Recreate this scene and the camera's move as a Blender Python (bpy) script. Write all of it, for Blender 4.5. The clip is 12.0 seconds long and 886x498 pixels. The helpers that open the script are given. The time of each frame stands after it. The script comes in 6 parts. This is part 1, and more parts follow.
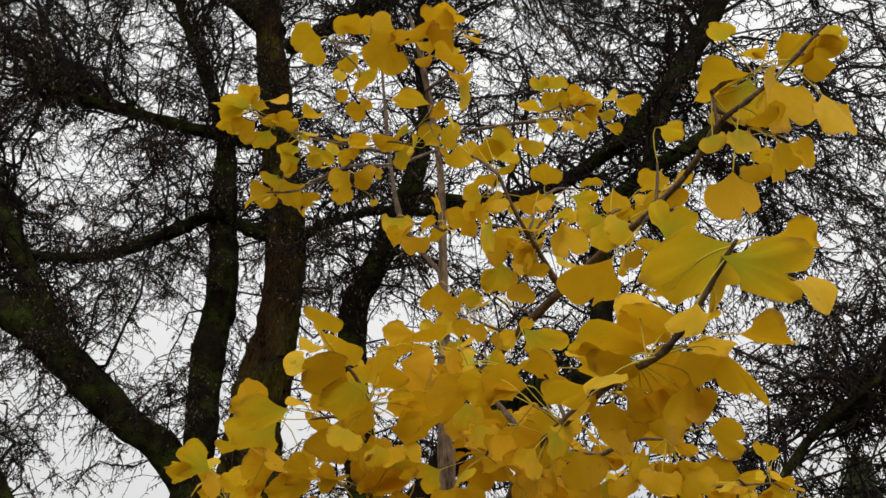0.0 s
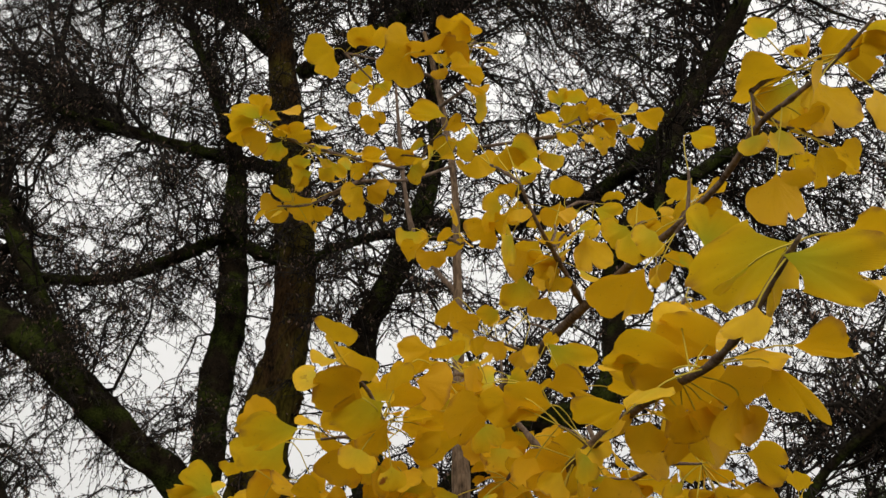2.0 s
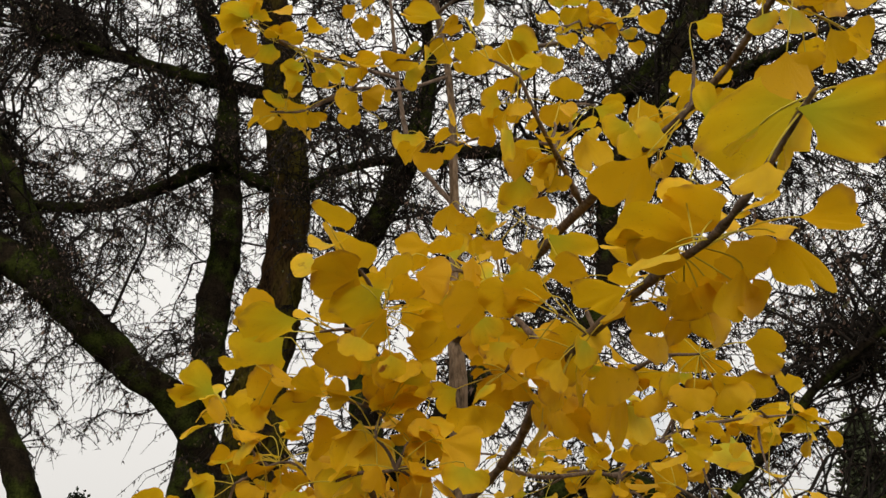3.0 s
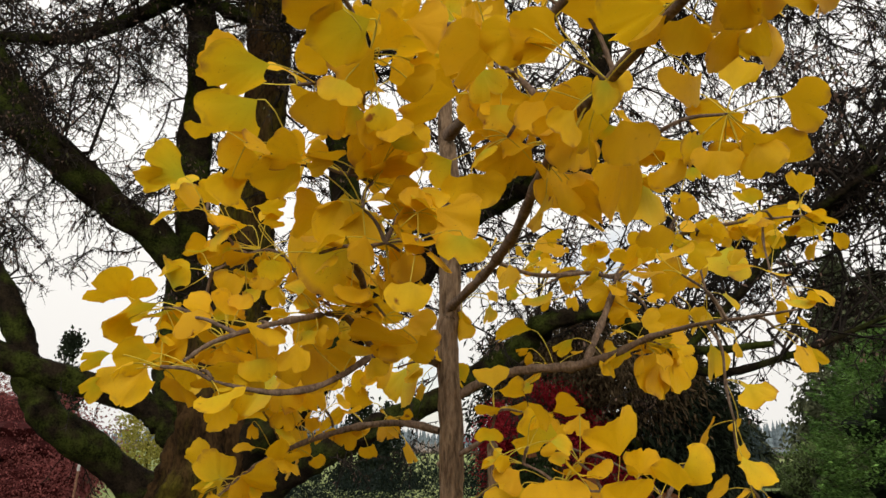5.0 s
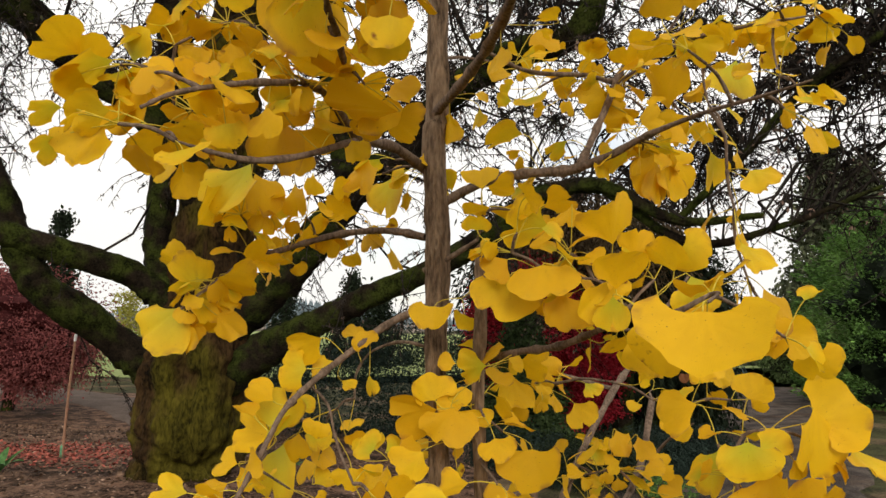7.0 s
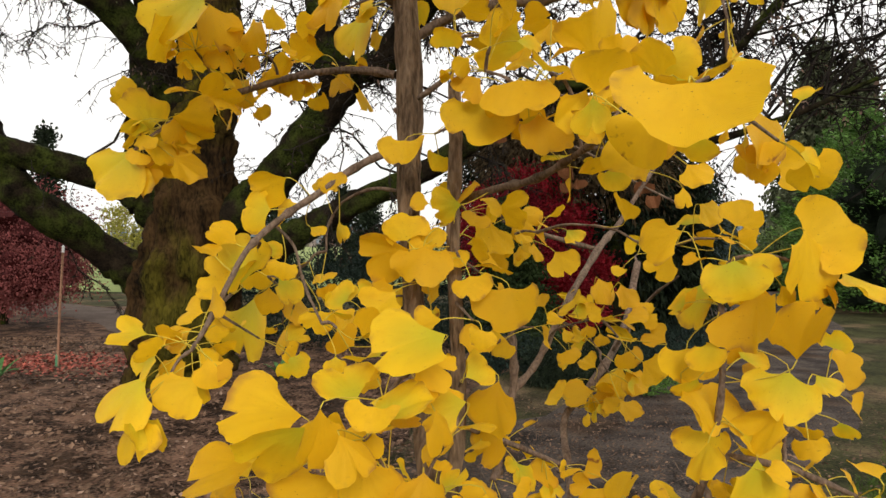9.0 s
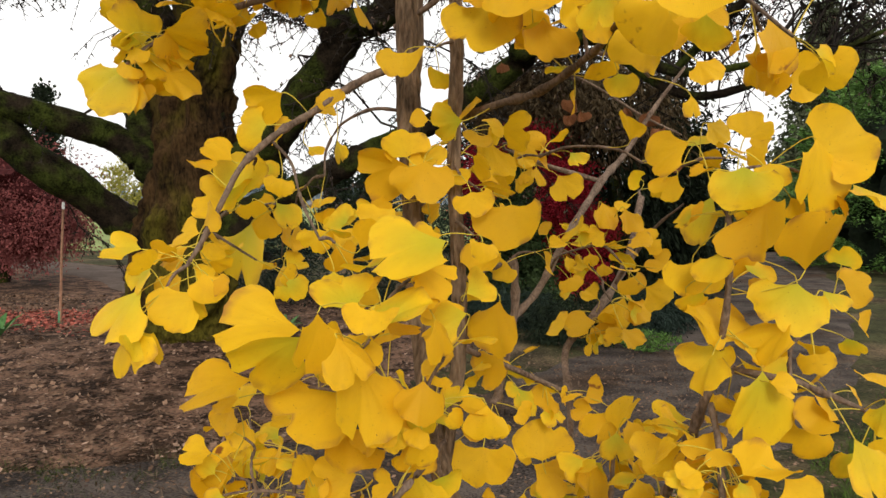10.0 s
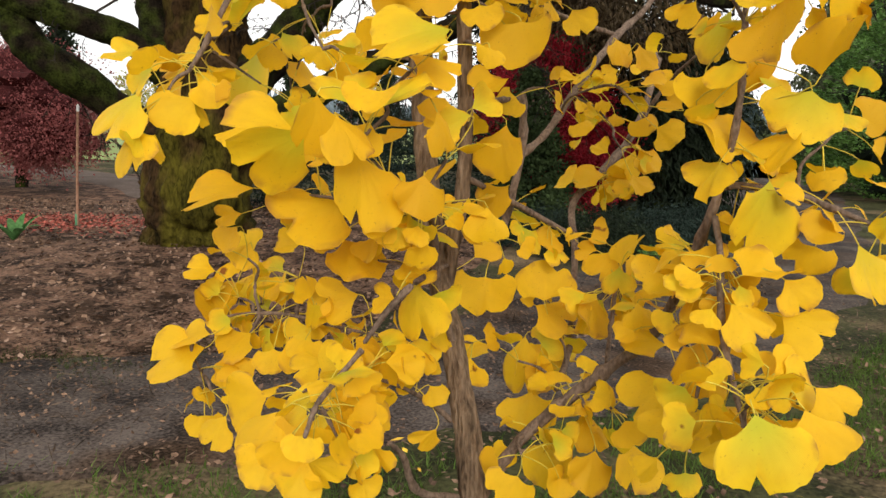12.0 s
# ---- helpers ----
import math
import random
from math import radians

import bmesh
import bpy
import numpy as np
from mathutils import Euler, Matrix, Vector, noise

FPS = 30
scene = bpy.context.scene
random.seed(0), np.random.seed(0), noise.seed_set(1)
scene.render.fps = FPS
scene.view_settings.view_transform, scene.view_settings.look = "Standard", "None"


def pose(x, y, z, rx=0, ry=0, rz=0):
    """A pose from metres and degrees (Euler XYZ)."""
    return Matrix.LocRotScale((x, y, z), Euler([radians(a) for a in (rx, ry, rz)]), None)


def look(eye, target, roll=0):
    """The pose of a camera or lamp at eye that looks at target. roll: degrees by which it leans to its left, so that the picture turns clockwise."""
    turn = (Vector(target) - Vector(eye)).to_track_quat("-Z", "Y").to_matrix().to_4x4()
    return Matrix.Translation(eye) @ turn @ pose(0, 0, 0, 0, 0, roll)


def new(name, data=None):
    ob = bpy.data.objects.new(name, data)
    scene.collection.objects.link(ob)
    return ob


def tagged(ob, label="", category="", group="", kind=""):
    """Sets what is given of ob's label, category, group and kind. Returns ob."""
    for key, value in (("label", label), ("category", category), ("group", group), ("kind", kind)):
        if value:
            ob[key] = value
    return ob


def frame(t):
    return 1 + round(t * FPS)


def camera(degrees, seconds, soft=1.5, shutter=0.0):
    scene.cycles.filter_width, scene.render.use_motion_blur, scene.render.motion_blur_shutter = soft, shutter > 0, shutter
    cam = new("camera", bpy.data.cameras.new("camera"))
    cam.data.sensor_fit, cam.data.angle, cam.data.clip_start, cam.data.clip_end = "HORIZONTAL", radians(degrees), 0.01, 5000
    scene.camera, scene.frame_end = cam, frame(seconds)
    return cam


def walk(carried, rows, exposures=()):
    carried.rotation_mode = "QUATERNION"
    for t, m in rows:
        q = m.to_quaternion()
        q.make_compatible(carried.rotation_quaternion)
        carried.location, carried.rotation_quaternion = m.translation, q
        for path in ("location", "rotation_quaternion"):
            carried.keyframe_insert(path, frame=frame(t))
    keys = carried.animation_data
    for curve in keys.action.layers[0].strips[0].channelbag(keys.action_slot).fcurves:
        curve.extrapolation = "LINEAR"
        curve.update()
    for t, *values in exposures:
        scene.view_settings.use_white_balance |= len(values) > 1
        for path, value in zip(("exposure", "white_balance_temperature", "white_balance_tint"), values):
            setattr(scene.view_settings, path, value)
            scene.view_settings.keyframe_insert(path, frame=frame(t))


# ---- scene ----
cam = camera(60.0, 12.0)
PATH = [
    (0, (0.281, 0.199, 1.839), (-0.097, 1.912, 2.8), 0.4),
    (0.5, (0.271, 0.211, 1.858), (-0.105, 1.868, 2.912), 0.5),
    (1, (0.262, 0.223, 1.857), (-0.131, 1.862, 2.933), 1.2),
    (1.5, (0.263, 0.227, 1.856), (-0.134, 1.872, 2.921), 1.2),
    (2, (0.262, 0.24, 1.846), (-0.133, 1.915, 2.865), 1.1),
    (2.5, (0.259, 0.251, 1.83), (-0.139, 1.968, 2.776), 1.0),
    (3, (0.253, 0.265, 1.82), (-0.145, 2.027, 2.677), 0.7),
    (3.5, (0.246, 0.311, 1.814), (-0.14, 2.127, 2.56), 0.2),
    (3.7, (0.245, 0.322, 1.81), (-0.135, 2.158, 2.506), 0.2),
    (5.3, (0.215, 0.382, 1.764), (-0.17, 2.294, 2.209), 0.6),
    (5.5, (0.211, 0.394, 1.755), (-0.172, 2.312, 2.171), 0.6),
    (6, (0.21, 0.412, 1.729), (-0.172, 2.345, 2.074), 0.8),
    (6.5, (0.211, 0.431, 1.7), (-0.167, 2.376, 1.967), 0.7),
    (7, (0.216, 0.441, 1.677), (-0.153, 2.397, 1.867), 0.8),
    (7.2, (0.215, 0.446, 1.666), (-0.149, 2.406, 1.828), 0.8),
    (8.8, (0.237, 0.498, 1.601), (-0.124, 2.465, 1.588), -0.3),
    (9, (0.227, 0.503, 1.59), (-0.119, 2.473, 1.556), 0.0),
    (9.5, (0.227, 0.513, 1.567), (-0.121, 2.481, 1.483), -0.0),
    (10, (0.225, 0.519, 1.541), (-0.123, 2.483, 1.407), 0.1),
    (10.5, (0.224, 0.52, 1.523), (-0.121, 2.481, 1.332), 0.1),
    (11, (0.228, 0.519, 1.496), (-0.123, 2.474, 1.257), 0.4),
    (11.5, (0.231, 0.518, 1.468), (-0.133, 2.463, 1.182), 0.9),
    (12, (0.238, 0.518, 1.432), (-0.14, 2.453, 1.096), 1.5),
]
EXPOSURES = [(0.0, -0.13, 6550, 10), (3.5, 0.03, 6900, 10), (6.0, 0.34, 6900, 10), (9.0, 0.51, 6750, 10), (12.0, 0.75, 6650, 10)]
walk(cam, [(t, look(eye, target, roll)) for t, eye, target, roll in PATH], EXPOSURES)

SKY, SUN = 1.0, 1.4
world = bpy.data.worlds.new("overcast_sky")
scene.world = world
world.use_nodes = True
wn, wl = world.node_tree.nodes, world.node_tree.links
wn.clear()
w_out, w_bg = wn.new("ShaderNodeOutputWorld"), wn.new("ShaderNodeBackground")
w_sky, w_co = wn.new("ShaderNodeTexSky"), wn.new("ShaderNodeTexCoord")
w_sky.sky_type, w_sky.sun_disc = "NISHITA", False
w_sky.sun_elevation, w_sky.sun_rotation = radians(32), radians(150)
w_gain = wn.new("ShaderNodeVectorMath")
w_gain.operation = "SCALE"
w_gain.inputs["Scale"].default_value = 0.11
w_noise, w_ramp, w_mix = wn.new("ShaderNodeTexNoise"), wn.new("ShaderNodeValToRGB"), wn.new("ShaderNodeMix")
w_noise.inputs["Scale"].default_value, w_noise.inputs["Detail"].default_value = 2.2, 6
w_ramp.color_ramp.elements[0].position, w_ramp.color_ramp.elements[1].position = 0.28, 0.4
w_mix.data_type = "RGBA"
wl.new(w_co.outputs["Generated"], w_noise.inputs["Vector"])
wl.new(w_noise.outputs["Fac"], w_ramp.inputs["Fac"])
# an overcast dome: brighter overhead than at the horizon
w_sep, w_lift, w_dome = wn.new("ShaderNodeSeparateXYZ"), wn.new("ShaderNodeMapRange"), wn.new("ShaderNodeVectorMath")
w_lift.inputs["To Min"].default_value, w_lift.inputs["To Max"].default_value = 0.76, 1.24
w_dome.operation = "SCALE"
w_dome.inputs[0].default_value = (0.965, 0.97, 0.975)
wl.new(w_co.outputs["Generated"], w_sep.inputs["Vector"])
wl.new(w_sep.outputs["Z"], w_lift.inputs["Value"])
wl.new(w_lift.outputs["Result"], w_dome.inputs["Scale"])
wl.new(w_dome.outputs["Vector"], w_mix.inputs["B"])
wl.new(w_sky.outputs["Color"], w_gain.inputs[0])
wl.new(w_ramp.outputs["Color"], w_mix.inputs["Factor"])
wl.new(w_gain.outputs["Vector"], w_mix.inputs["A"])
wl.new(w_mix.outputs["Result"], w_bg.inputs["Color"])
w_bg.inputs["Strength"].default_value = SKY
wl.new(w_bg.outputs["Background"], w_out.inputs["Surface"])
sun = new("sun", bpy.data.lights.new("sun", "SUN"))
sun.data.energy, sun.data.angle, sun.data.color = SUN, radians(20), (1, 0.95, 0.87)
sun.matrix_world = look((2.2, -6, 5), (0, 1.4, 1.6))


# ---- materials ----
def material(name, dark, light, scale=8.0, rough=0.8, bump=0.4, stretch=(1, 1, 1), third=None, third_at=0.6, fine=60.0, translucent=0.0, vary=0.0, world_space=False, gloss=0.08, sharp=0.14):
    """Two mixed base colours in patches, a finer grain over them, a third colour for moss, rot or litter, and relief."""
    m = bpy.data.materials.new(name)
    m.use_nodes = True
    n, l = m.node_tree.nodes, m.node_tree.links
    b = n["Principled BSDF"]
    b.inputs["Roughness"].default_value = rough
    b.inputs["Specular IOR Level"].default_value = gloss
    co, mp = n.new("ShaderNodeTexCoord"), n.new("ShaderNodeMapping")
    if world_space:
        geo = n.new("ShaderNodeNewGeometry")
        l.new(geo.outputs["Position"], mp.inputs["Vector"])
    else:
        l.new(co.outputs["Object"], mp.inputs["Vector"])
    mp.inputs["Scale"].default_value = stretch
    n1, n2 = n.new("ShaderNodeTexNoise"), n.new("ShaderNodeTexNoise")
    n1.inputs["Scale"].default_value, n1.inputs["Detail"].default_value = scale, 5
    n2.inputs["Scale"].default_value, n2.inputs["Detail"].default_value = fine, 4
    l.new(mp.outputs["Vector"], n1.inputs["Vector"])
    l.new(mp.outputs["Vector"], n2.inputs["Vector"])
    add = n.new("ShaderNodeMath")
    add.operation = "MULTIPLY_ADD"
    add.inputs[1].default_value = 0.5
    l.new(n2.outputs["Fac"], add.inputs[0])
    half = n.new("ShaderNodeMath")
    half.operation = "MULTIPLY"
    half.inputs[1].default_value = 0.5
    l.new(n1.outputs["Fac"], half.inputs[0])
    l.new(half.outputs["Value"], add.inputs[2])
    ramp = n.new("ShaderNodeValToRGB")
    ramp.color_ramp.elements[0].position, ramp.color_ramp.elements[1].position = 0.5 - sharp, 0.5 + sharp
    ramp.color_ramp.elements[0].color, ramp.color_ramp.elements[1].color = (*dark, 1), (*light, 1)
    l.new(add.outputs["Value"], ramp.inputs["Fac"])
    colour = ramp.outputs["Color"]
    if third:
        n3, r3, mix = n.new("ShaderNodeTexNoise"), n.new("ShaderNodeValToRGB"), n.new("ShaderNodeMix")
        n3.inputs["Scale"].default_value, n3.inputs["Detail"].default_value = scale * 0.37, 6
        l.new(mp.outputs["Vector"], n3.inputs["Vector"])
        r3.color_ramp.elements[0].position, r3.color_ramp.elements[1].position = third_at - 0.06, third_at + 0.06
        mix.data_type = "RGBA"
        grain, tint = n.new("ShaderNodeMapRange"), n.new("ShaderNodeVectorMath")
        grain.inputs["From Min"].default_value, grain.inputs["From Max"].default_value = 0.38, 0.62
        grain.inputs["To Min"].default_value, grain.inputs["To Max"].default_value = 0.22, 1.75
        tint.operation = "SCALE"
        tint.inputs[0].default_value = third
        l.new(add.outputs["Value"], grain.inputs["Value"])
        l.new(grain.outputs["Result"], tint.inputs["Scale"])
        l.new(tint.outputs["Vector"], mix.inputs["B"])
        l.new(n3.outputs["Fac"], r3.inputs["Fac"])
        l.new(r3.outputs["Color"], mix.inputs["Factor"])
        l.new(colour, mix.inputs["A"])
        colour = mix.outputs["Result"]
    if vary:
        geo, hsv, span = n.new("ShaderNodeNewGeometry"), n.new("ShaderNodeHueSaturation"), n.new("ShaderNodeMapRange")
        span.inputs["To Min"].default_value, span.inputs["To Max"].default_value = 1 - vary, 1 + vary
        l.new(geo.outputs["Random Per Island"], span.inputs["Value"])
        l.new(span.outputs["Result"], hsv.inputs["Value"])
        l.new(colour, hsv.inputs["Color"])
        colour = hsv.outputs["Color"]
    l.new(colour, b.inputs["Base Color"])
    if bump:
        bp = n.new("ShaderNodeBump")
        bp.inputs["Strength"].default_value, bp.inputs["Distance"].default_value = bump, 0.02
        l.new(add.outputs["Value"], bp.inputs["Height"])
        l.new(bp.outputs["Normal"], b.inputs["Normal"])
    if translucent:
        tr, ms = n.new("ShaderNodeBsdfTranslucent"), n.new("ShaderNodeMixShader")
        ms.inputs["Fac"].default_value = translucent
        l.new(colour, tr.inputs["Color"])
        l.new(b.outputs["BSDF"], ms.inputs[1])
        l.new(tr.outputs["BSDF"], ms.inputs[2])
        l.new(ms.outputs["Shader"], n["Material Output"].inputs["Surface"])
    return m


def ginkgo_material(name, joined):
    """Butter-yellow fan leaf: fine veins fanning out from the stalk, green towards the base of some, brown specks, a paler rim."""
    m = bpy.data.materials.new(name)
    m.use_nodes = True
    n, l = m.node_tree.nodes, m.node_tree.links
    b = n["Principled BSDF"]
    b.inputs["Roughness"].default_value = 0.55
    b.inputs["Specular IOR Level"].default_value = 0.25
    uv, sep = n.new("ShaderNodeUVMap"), n.new("ShaderNodeSeparateXYZ")
    uv.uv_map = "fan"
    l.new(uv.outputs["UV"], sep.inputs["Vector"])
    rnd = n.new("ShaderNodeNewGeometry").outputs["Random Per Island"] if joined else n.new("ShaderNodeObjectInfo").outputs["Random"]
    # leaf-to-leaf tone; the deeper amber also stands in for shade between leaves
    hue = n.new("ShaderNodeValToRGB")
    stops = ((0.0, (0.74, 0.42, 0.012)), (0.22, (0.84, 0.505, 0.013)), (0.7, (0.88, 0.562, 0.015)), (1.0, (0.86, 0.605, 0.022)))
    while len(hue.color_ramp.elements) < len(stops):
        hue.color_ramp.elements.new(0.5)
    for e, (at, c) in zip(hue.color_ramp.elements, stops):
        e.position, e.color = at, (*c, 1)
    l.new(rnd, hue.inputs["Fac"])
    # veins
    vein = n.new("ShaderNodeTexWave")
    vein.inputs["Scale"].default_value, vein.inputs["Distortion"].default_value = 14, 1.5
    vein.bands_direction = "X"
    l.new(uv.outputs["UV"], vein.inputs["Vector"])
    vm = n.new("ShaderNodeMix")
    vm.data_type, vm.blend_type = "RGBA", "MULTIPLY"
    vm.inputs["B"].default_value = (0.86, 0.8, 0.62, 1)
    vfac = n.new("ShaderNodeMath")
    vfac.operation = "MULTIPLY"
    vfac.inputs[1].default_value = 0.35
    l.new(vein.outputs["Fac"], vfac.inputs[0])
    l.new(vfac.outputs["Value"], vm.inputs["Factor"])
    l.new(hue.outputs["Color"], vm.inputs["A"])
    # mottling
    mot, motr, motm = n.new("ShaderNodeTexNoise"), n.new("ShaderNodeMapRange"), n.new("ShaderNodeMix")
    mot.noise_dimensions = "4D"
    mot.inputs["Scale"].default_value, mot.inputs["Detail"].default_value = 2.6, 5
    l.new(uv.outputs["UV"], mot.inputs["Vector"])
    shift = n.new("ShaderNodeMath")
    shift.operation = "MULTIPLY"
    shift.inputs[1].default_value = 53
    l.new(rnd, shift.inputs[0])
    l.new(shift.outputs["Value"], mot.inputs["W"])
    motr.inputs["From Min"].default_value, motr.inputs["From Max"].default_value = 0.4, 0.62
    motr.inputs["To Max"].default_value = 0.4
    motm.data_type = "RGBA"
    motm.inputs["B"].default_value = (0.72, 0.415, 0.013, 1)
    l.new(mot.outputs["Fac"], motr.inputs["Value"])
    l.new(motr.outputs["Result"], motm.inputs["Factor"])
    l.new(vm.outputs["Result"], motm.inputs["A"])
    # green base on a part of the leaves
    gm = n.new("ShaderNodeMix")
    gm.data_type = "RGBA"
    gm.inputs["B"].default_value = (0.55, 0.52, 0.03, 1)
    who, near, both = n.new("ShaderNodeMapRange"), n.new("ShaderNodeMapRange"), n.new("ShaderNodeMath")
    who.inputs["From Min"].default_value, who.inputs["From Max"].default_value = 0.62, 0.95
    near.inputs["From Min"].default_value, near.inputs["From Max"].default_value = 0.85, 0.15
    both.operation = "MULTIPLY"
    l.new(rnd, who.inputs["Value"])
    l.new(sep.outputs["Y"], near.inputs["Value"])
    l.new(who.outputs["Result"], both.inputs[0])
    l.new(near.outputs["Result"], both.inputs[1])
    l.new(both.outputs["Value"], gm.inputs["Factor"])
    l.new(motm.outputs["Result"], gm.inputs["A"])
    # brown specks and burnt rims
    co = n.new("ShaderNodeTexCoord")
    sp, sr, sm = n.new("ShaderNodeTexNoise"), n.new("ShaderNodeValToRGB"), n.new("ShaderNodeMix")
    sp.noise_dimensions = "4D"
    sp.inputs["Scale"].default_value, sp.inputs["Detail"].default_value = 60, 3
    l.new(co.outputs["Object"], sp.inputs["Vector"])
    wide = n.new("ShaderNodeMath")
    wide.operation = "MULTIPLY"
    wide.inputs[1].default_value = 37
    l.new(rnd, wide.inputs[0])
    l.new(wide.outputs["Value"], sp.inputs["W"])
    sr.color_ramp.elements[0].position, sr.color_ramp.elements[1].position = 0.665, 0.73
    sm.data_type = "RGBA"
    sm.inputs["B"].default_value = (0.28, 0.1, 0.015, 1)
    l.new(sp.outputs["Fac"], sr.inputs["Fac"])
    l.new(sr.outputs["Color"], sm.inputs["Factor"])
    l.new(gm.outputs["Result"], sm.inputs["A"])
    # dried brown rim on some leaves
    edge, frayed, rim, dry = n.new("ShaderNodeMapRange"), n.new("ShaderNodeMapRange"), n.new("ShaderNodeMath"), n.new("ShaderNodeMix")
    edge.inputs["From Min"].default_value, edge.inputs["From Max"].default_value = 0.86, 1.0
    frayed.inputs["From Min"].default_value, frayed.inputs["From Max"].default_value = 0.5, 0.66
    rim.operation = "MULTIPLY"
    dry.data_type = "RGBA"
    dry.inputs["B"].default_value = (0.42, 0.2, 0.04, 1)
    l.new(sep.outputs["Y"], edge.inputs["Value"])
    l.new(mot.outputs["Fac"], frayed.inputs["Value"])
    l.new(edge.outputs["Result"], rim.inputs[0])
    l.new(frayed.outputs["Result"], rim.inputs[1])
    l.new(rim.outputs["Value"], dry.inputs["Factor"])
    l.new(sm.outputs["Result"], dry.inputs["A"])
    l.new(dry.outputs["Result"], b.inputs["Base Color"])
    bp = n.new("ShaderNodeBump")
    bp.inputs["Strength"].default_value, bp.inputs["Distance"].default_value = 0.3, 0.0015
    crinkle = n.new("ShaderNodeMath")
    crinkle.operation = "MULTIPLY_ADD"
    crinkle.inputs[1].default_value = 0.35
    l.new(vein.outputs["Fac"], crinkle.inputs[0])
    l.new(mot.outputs["Fac"], crinkle.inputs[2])
    l.new(crinkle.outputs["Value"], bp.inputs["Height"])
    l.new(bp.outputs["Normal"], b.inputs["Normal"])
    tr, ms = n.new("ShaderNodeBsdfTranslucent"), n.new("ShaderNodeMixShader")
    ms.inputs["Fac"].default_value = 0.42
    l.new(dry.outputs["Result"], tr.inputs["Color"])
    l.new(b.outputs["BSDF"], ms.inputs[1])
    l.new(tr.outputs["BSDF"], ms.inputs[2])
    l.new(ms.outputs["Shader"], n["Material Output"].inputs["Surface"])
    return m


GINKGO = ginkgo_material("ginkgo_leaf", False)
GINKGO_JOINED = ginkgo_material("ginkgo_leaf_inner", True)
STALK = material("leaf_stalk", (0.5, 0.36, 0.04), (0.62, 0.5, 0.07), 60, 0.6, 0, fine=200)
SAPLING_BARK = material("sapling_bark", (0.085, 0.054, 0.033), (0.29, 0.2, 0.13), 90, 0.85, 1.0, (1, 1, 0.22), fine=260, third=(0.12, 0.08, 0.05), third_at=0.58)
TWIG_BARK = material("sapling_twig", (0.07, 0.047, 0.034), (0.225, 0.16, 0.118), 60, 0.8, 0.4, (1, 1, 0.5), fine=300)
# bark and twig tones near black: shade on the near side is put into them
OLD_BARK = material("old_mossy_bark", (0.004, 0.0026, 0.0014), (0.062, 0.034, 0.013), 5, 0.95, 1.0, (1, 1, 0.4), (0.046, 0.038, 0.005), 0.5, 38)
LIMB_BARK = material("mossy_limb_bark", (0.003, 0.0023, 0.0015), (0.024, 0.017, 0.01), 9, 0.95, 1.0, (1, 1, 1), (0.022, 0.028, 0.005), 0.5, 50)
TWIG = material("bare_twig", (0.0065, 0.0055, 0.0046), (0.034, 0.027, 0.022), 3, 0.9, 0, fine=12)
SEED = material("dry_seed_tassels", (0.075, 0.047, 0.036), (0.22, 0.145, 0.11), 3, 0.9, 0, fine=12, translucent=0.3, vary=0.4)
LICHEN = material("lichen_sprays", (0.05, 0.055, 0.025), (0.13, 0.13, 0.06), 3, 0.9, 0, fine=12, translucent=0.2, vary=0.4)
ASPHALT = material("worn_asphalt", (0.017, 0.013, 0.011), (0.1, 0.079, 0.066), 3, 0.9, 0.4, fine=55, third=(0.05, 0.03, 0.018), third_at=0.58, world_space=True, sharp=0.09)
MULCH = material("bark_mulch", (0.017, 0.0095, 0.006), (0.175, 0.1, 0.065), 5, 0.95, 1.0, fine=34, third=(0.035, 0.02, 0.012), third_at=0.55, world_space=True, sharp=0.075)
SOIL = material("earth_and_grass", (0.018, 0.019, 0.008), (0.055, 0.054, 0.021), 2.2, 0.95, 0.8, fine=40, third=(0.1, 0.07, 0.04), third_at=0.56, world_space=True, sharp=0.075)
GRASS = material("grass_blades", (0.034, 0.062, 0.012), (0.1, 0.155, 0.03), 5, 0.7, 0, fine=40, translucent=0.25, vary=0.4)
LITTER = material("leaf_litter", (0.05, 0.028, 0.018), (0.2, 0.125, 0.082), 5, 0.85, 0, fine=30, vary=0.6)
RED_LITTER = material("red_fallen_leaves", (0.16, 0.035, 0.027), (0.34, 0.1, 0.07), 5, 0.8, 0, fine=30, vary=0.5)
YELLOW_LITTER = material("yellow_fallen_leaves", (0.45, 0.25, 0.03), (0.7, 0.45, 0.05), 5, 0.8, 0, fine=30, vary=0.4)
RED_LEAF = material("red_maple_leaf", (0.2, 0.011, 0.02), (0.42, 0.026, 0.04), 2, 0.7, 0, fine=12, translucent=0.3, vary=0.3)
DARK_RED = material("dark_red_maple_leaf", (0.16, 0.05, 0.046), (0.29, 0.09, 0.085), 2, 0.8, 0, fine=12, translucent=0.25, vary=0.3)
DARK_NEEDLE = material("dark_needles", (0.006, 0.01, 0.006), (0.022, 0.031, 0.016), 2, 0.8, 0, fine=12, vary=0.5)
BLUE_NEEDLE = material("blue_green_needles", (0.008, 0.015, 0.011), (0.028, 0.043, 0.034), 2, 0.8, 0, fine=12, vary=0.4)
YEW = material("fresh_green_needles", (0.045, 0.1, 0.025), (0.14, 0.25, 0.06), 2, 0.7, 0, fine=12, vary=0.6, translucent=0.3)
SPRUCE = material("grey_green_needles", (0.03, 0.04, 0.022), (0.1, 0.11, 0.06), 2, 0.8, 0, fine=12, vary=0.4)
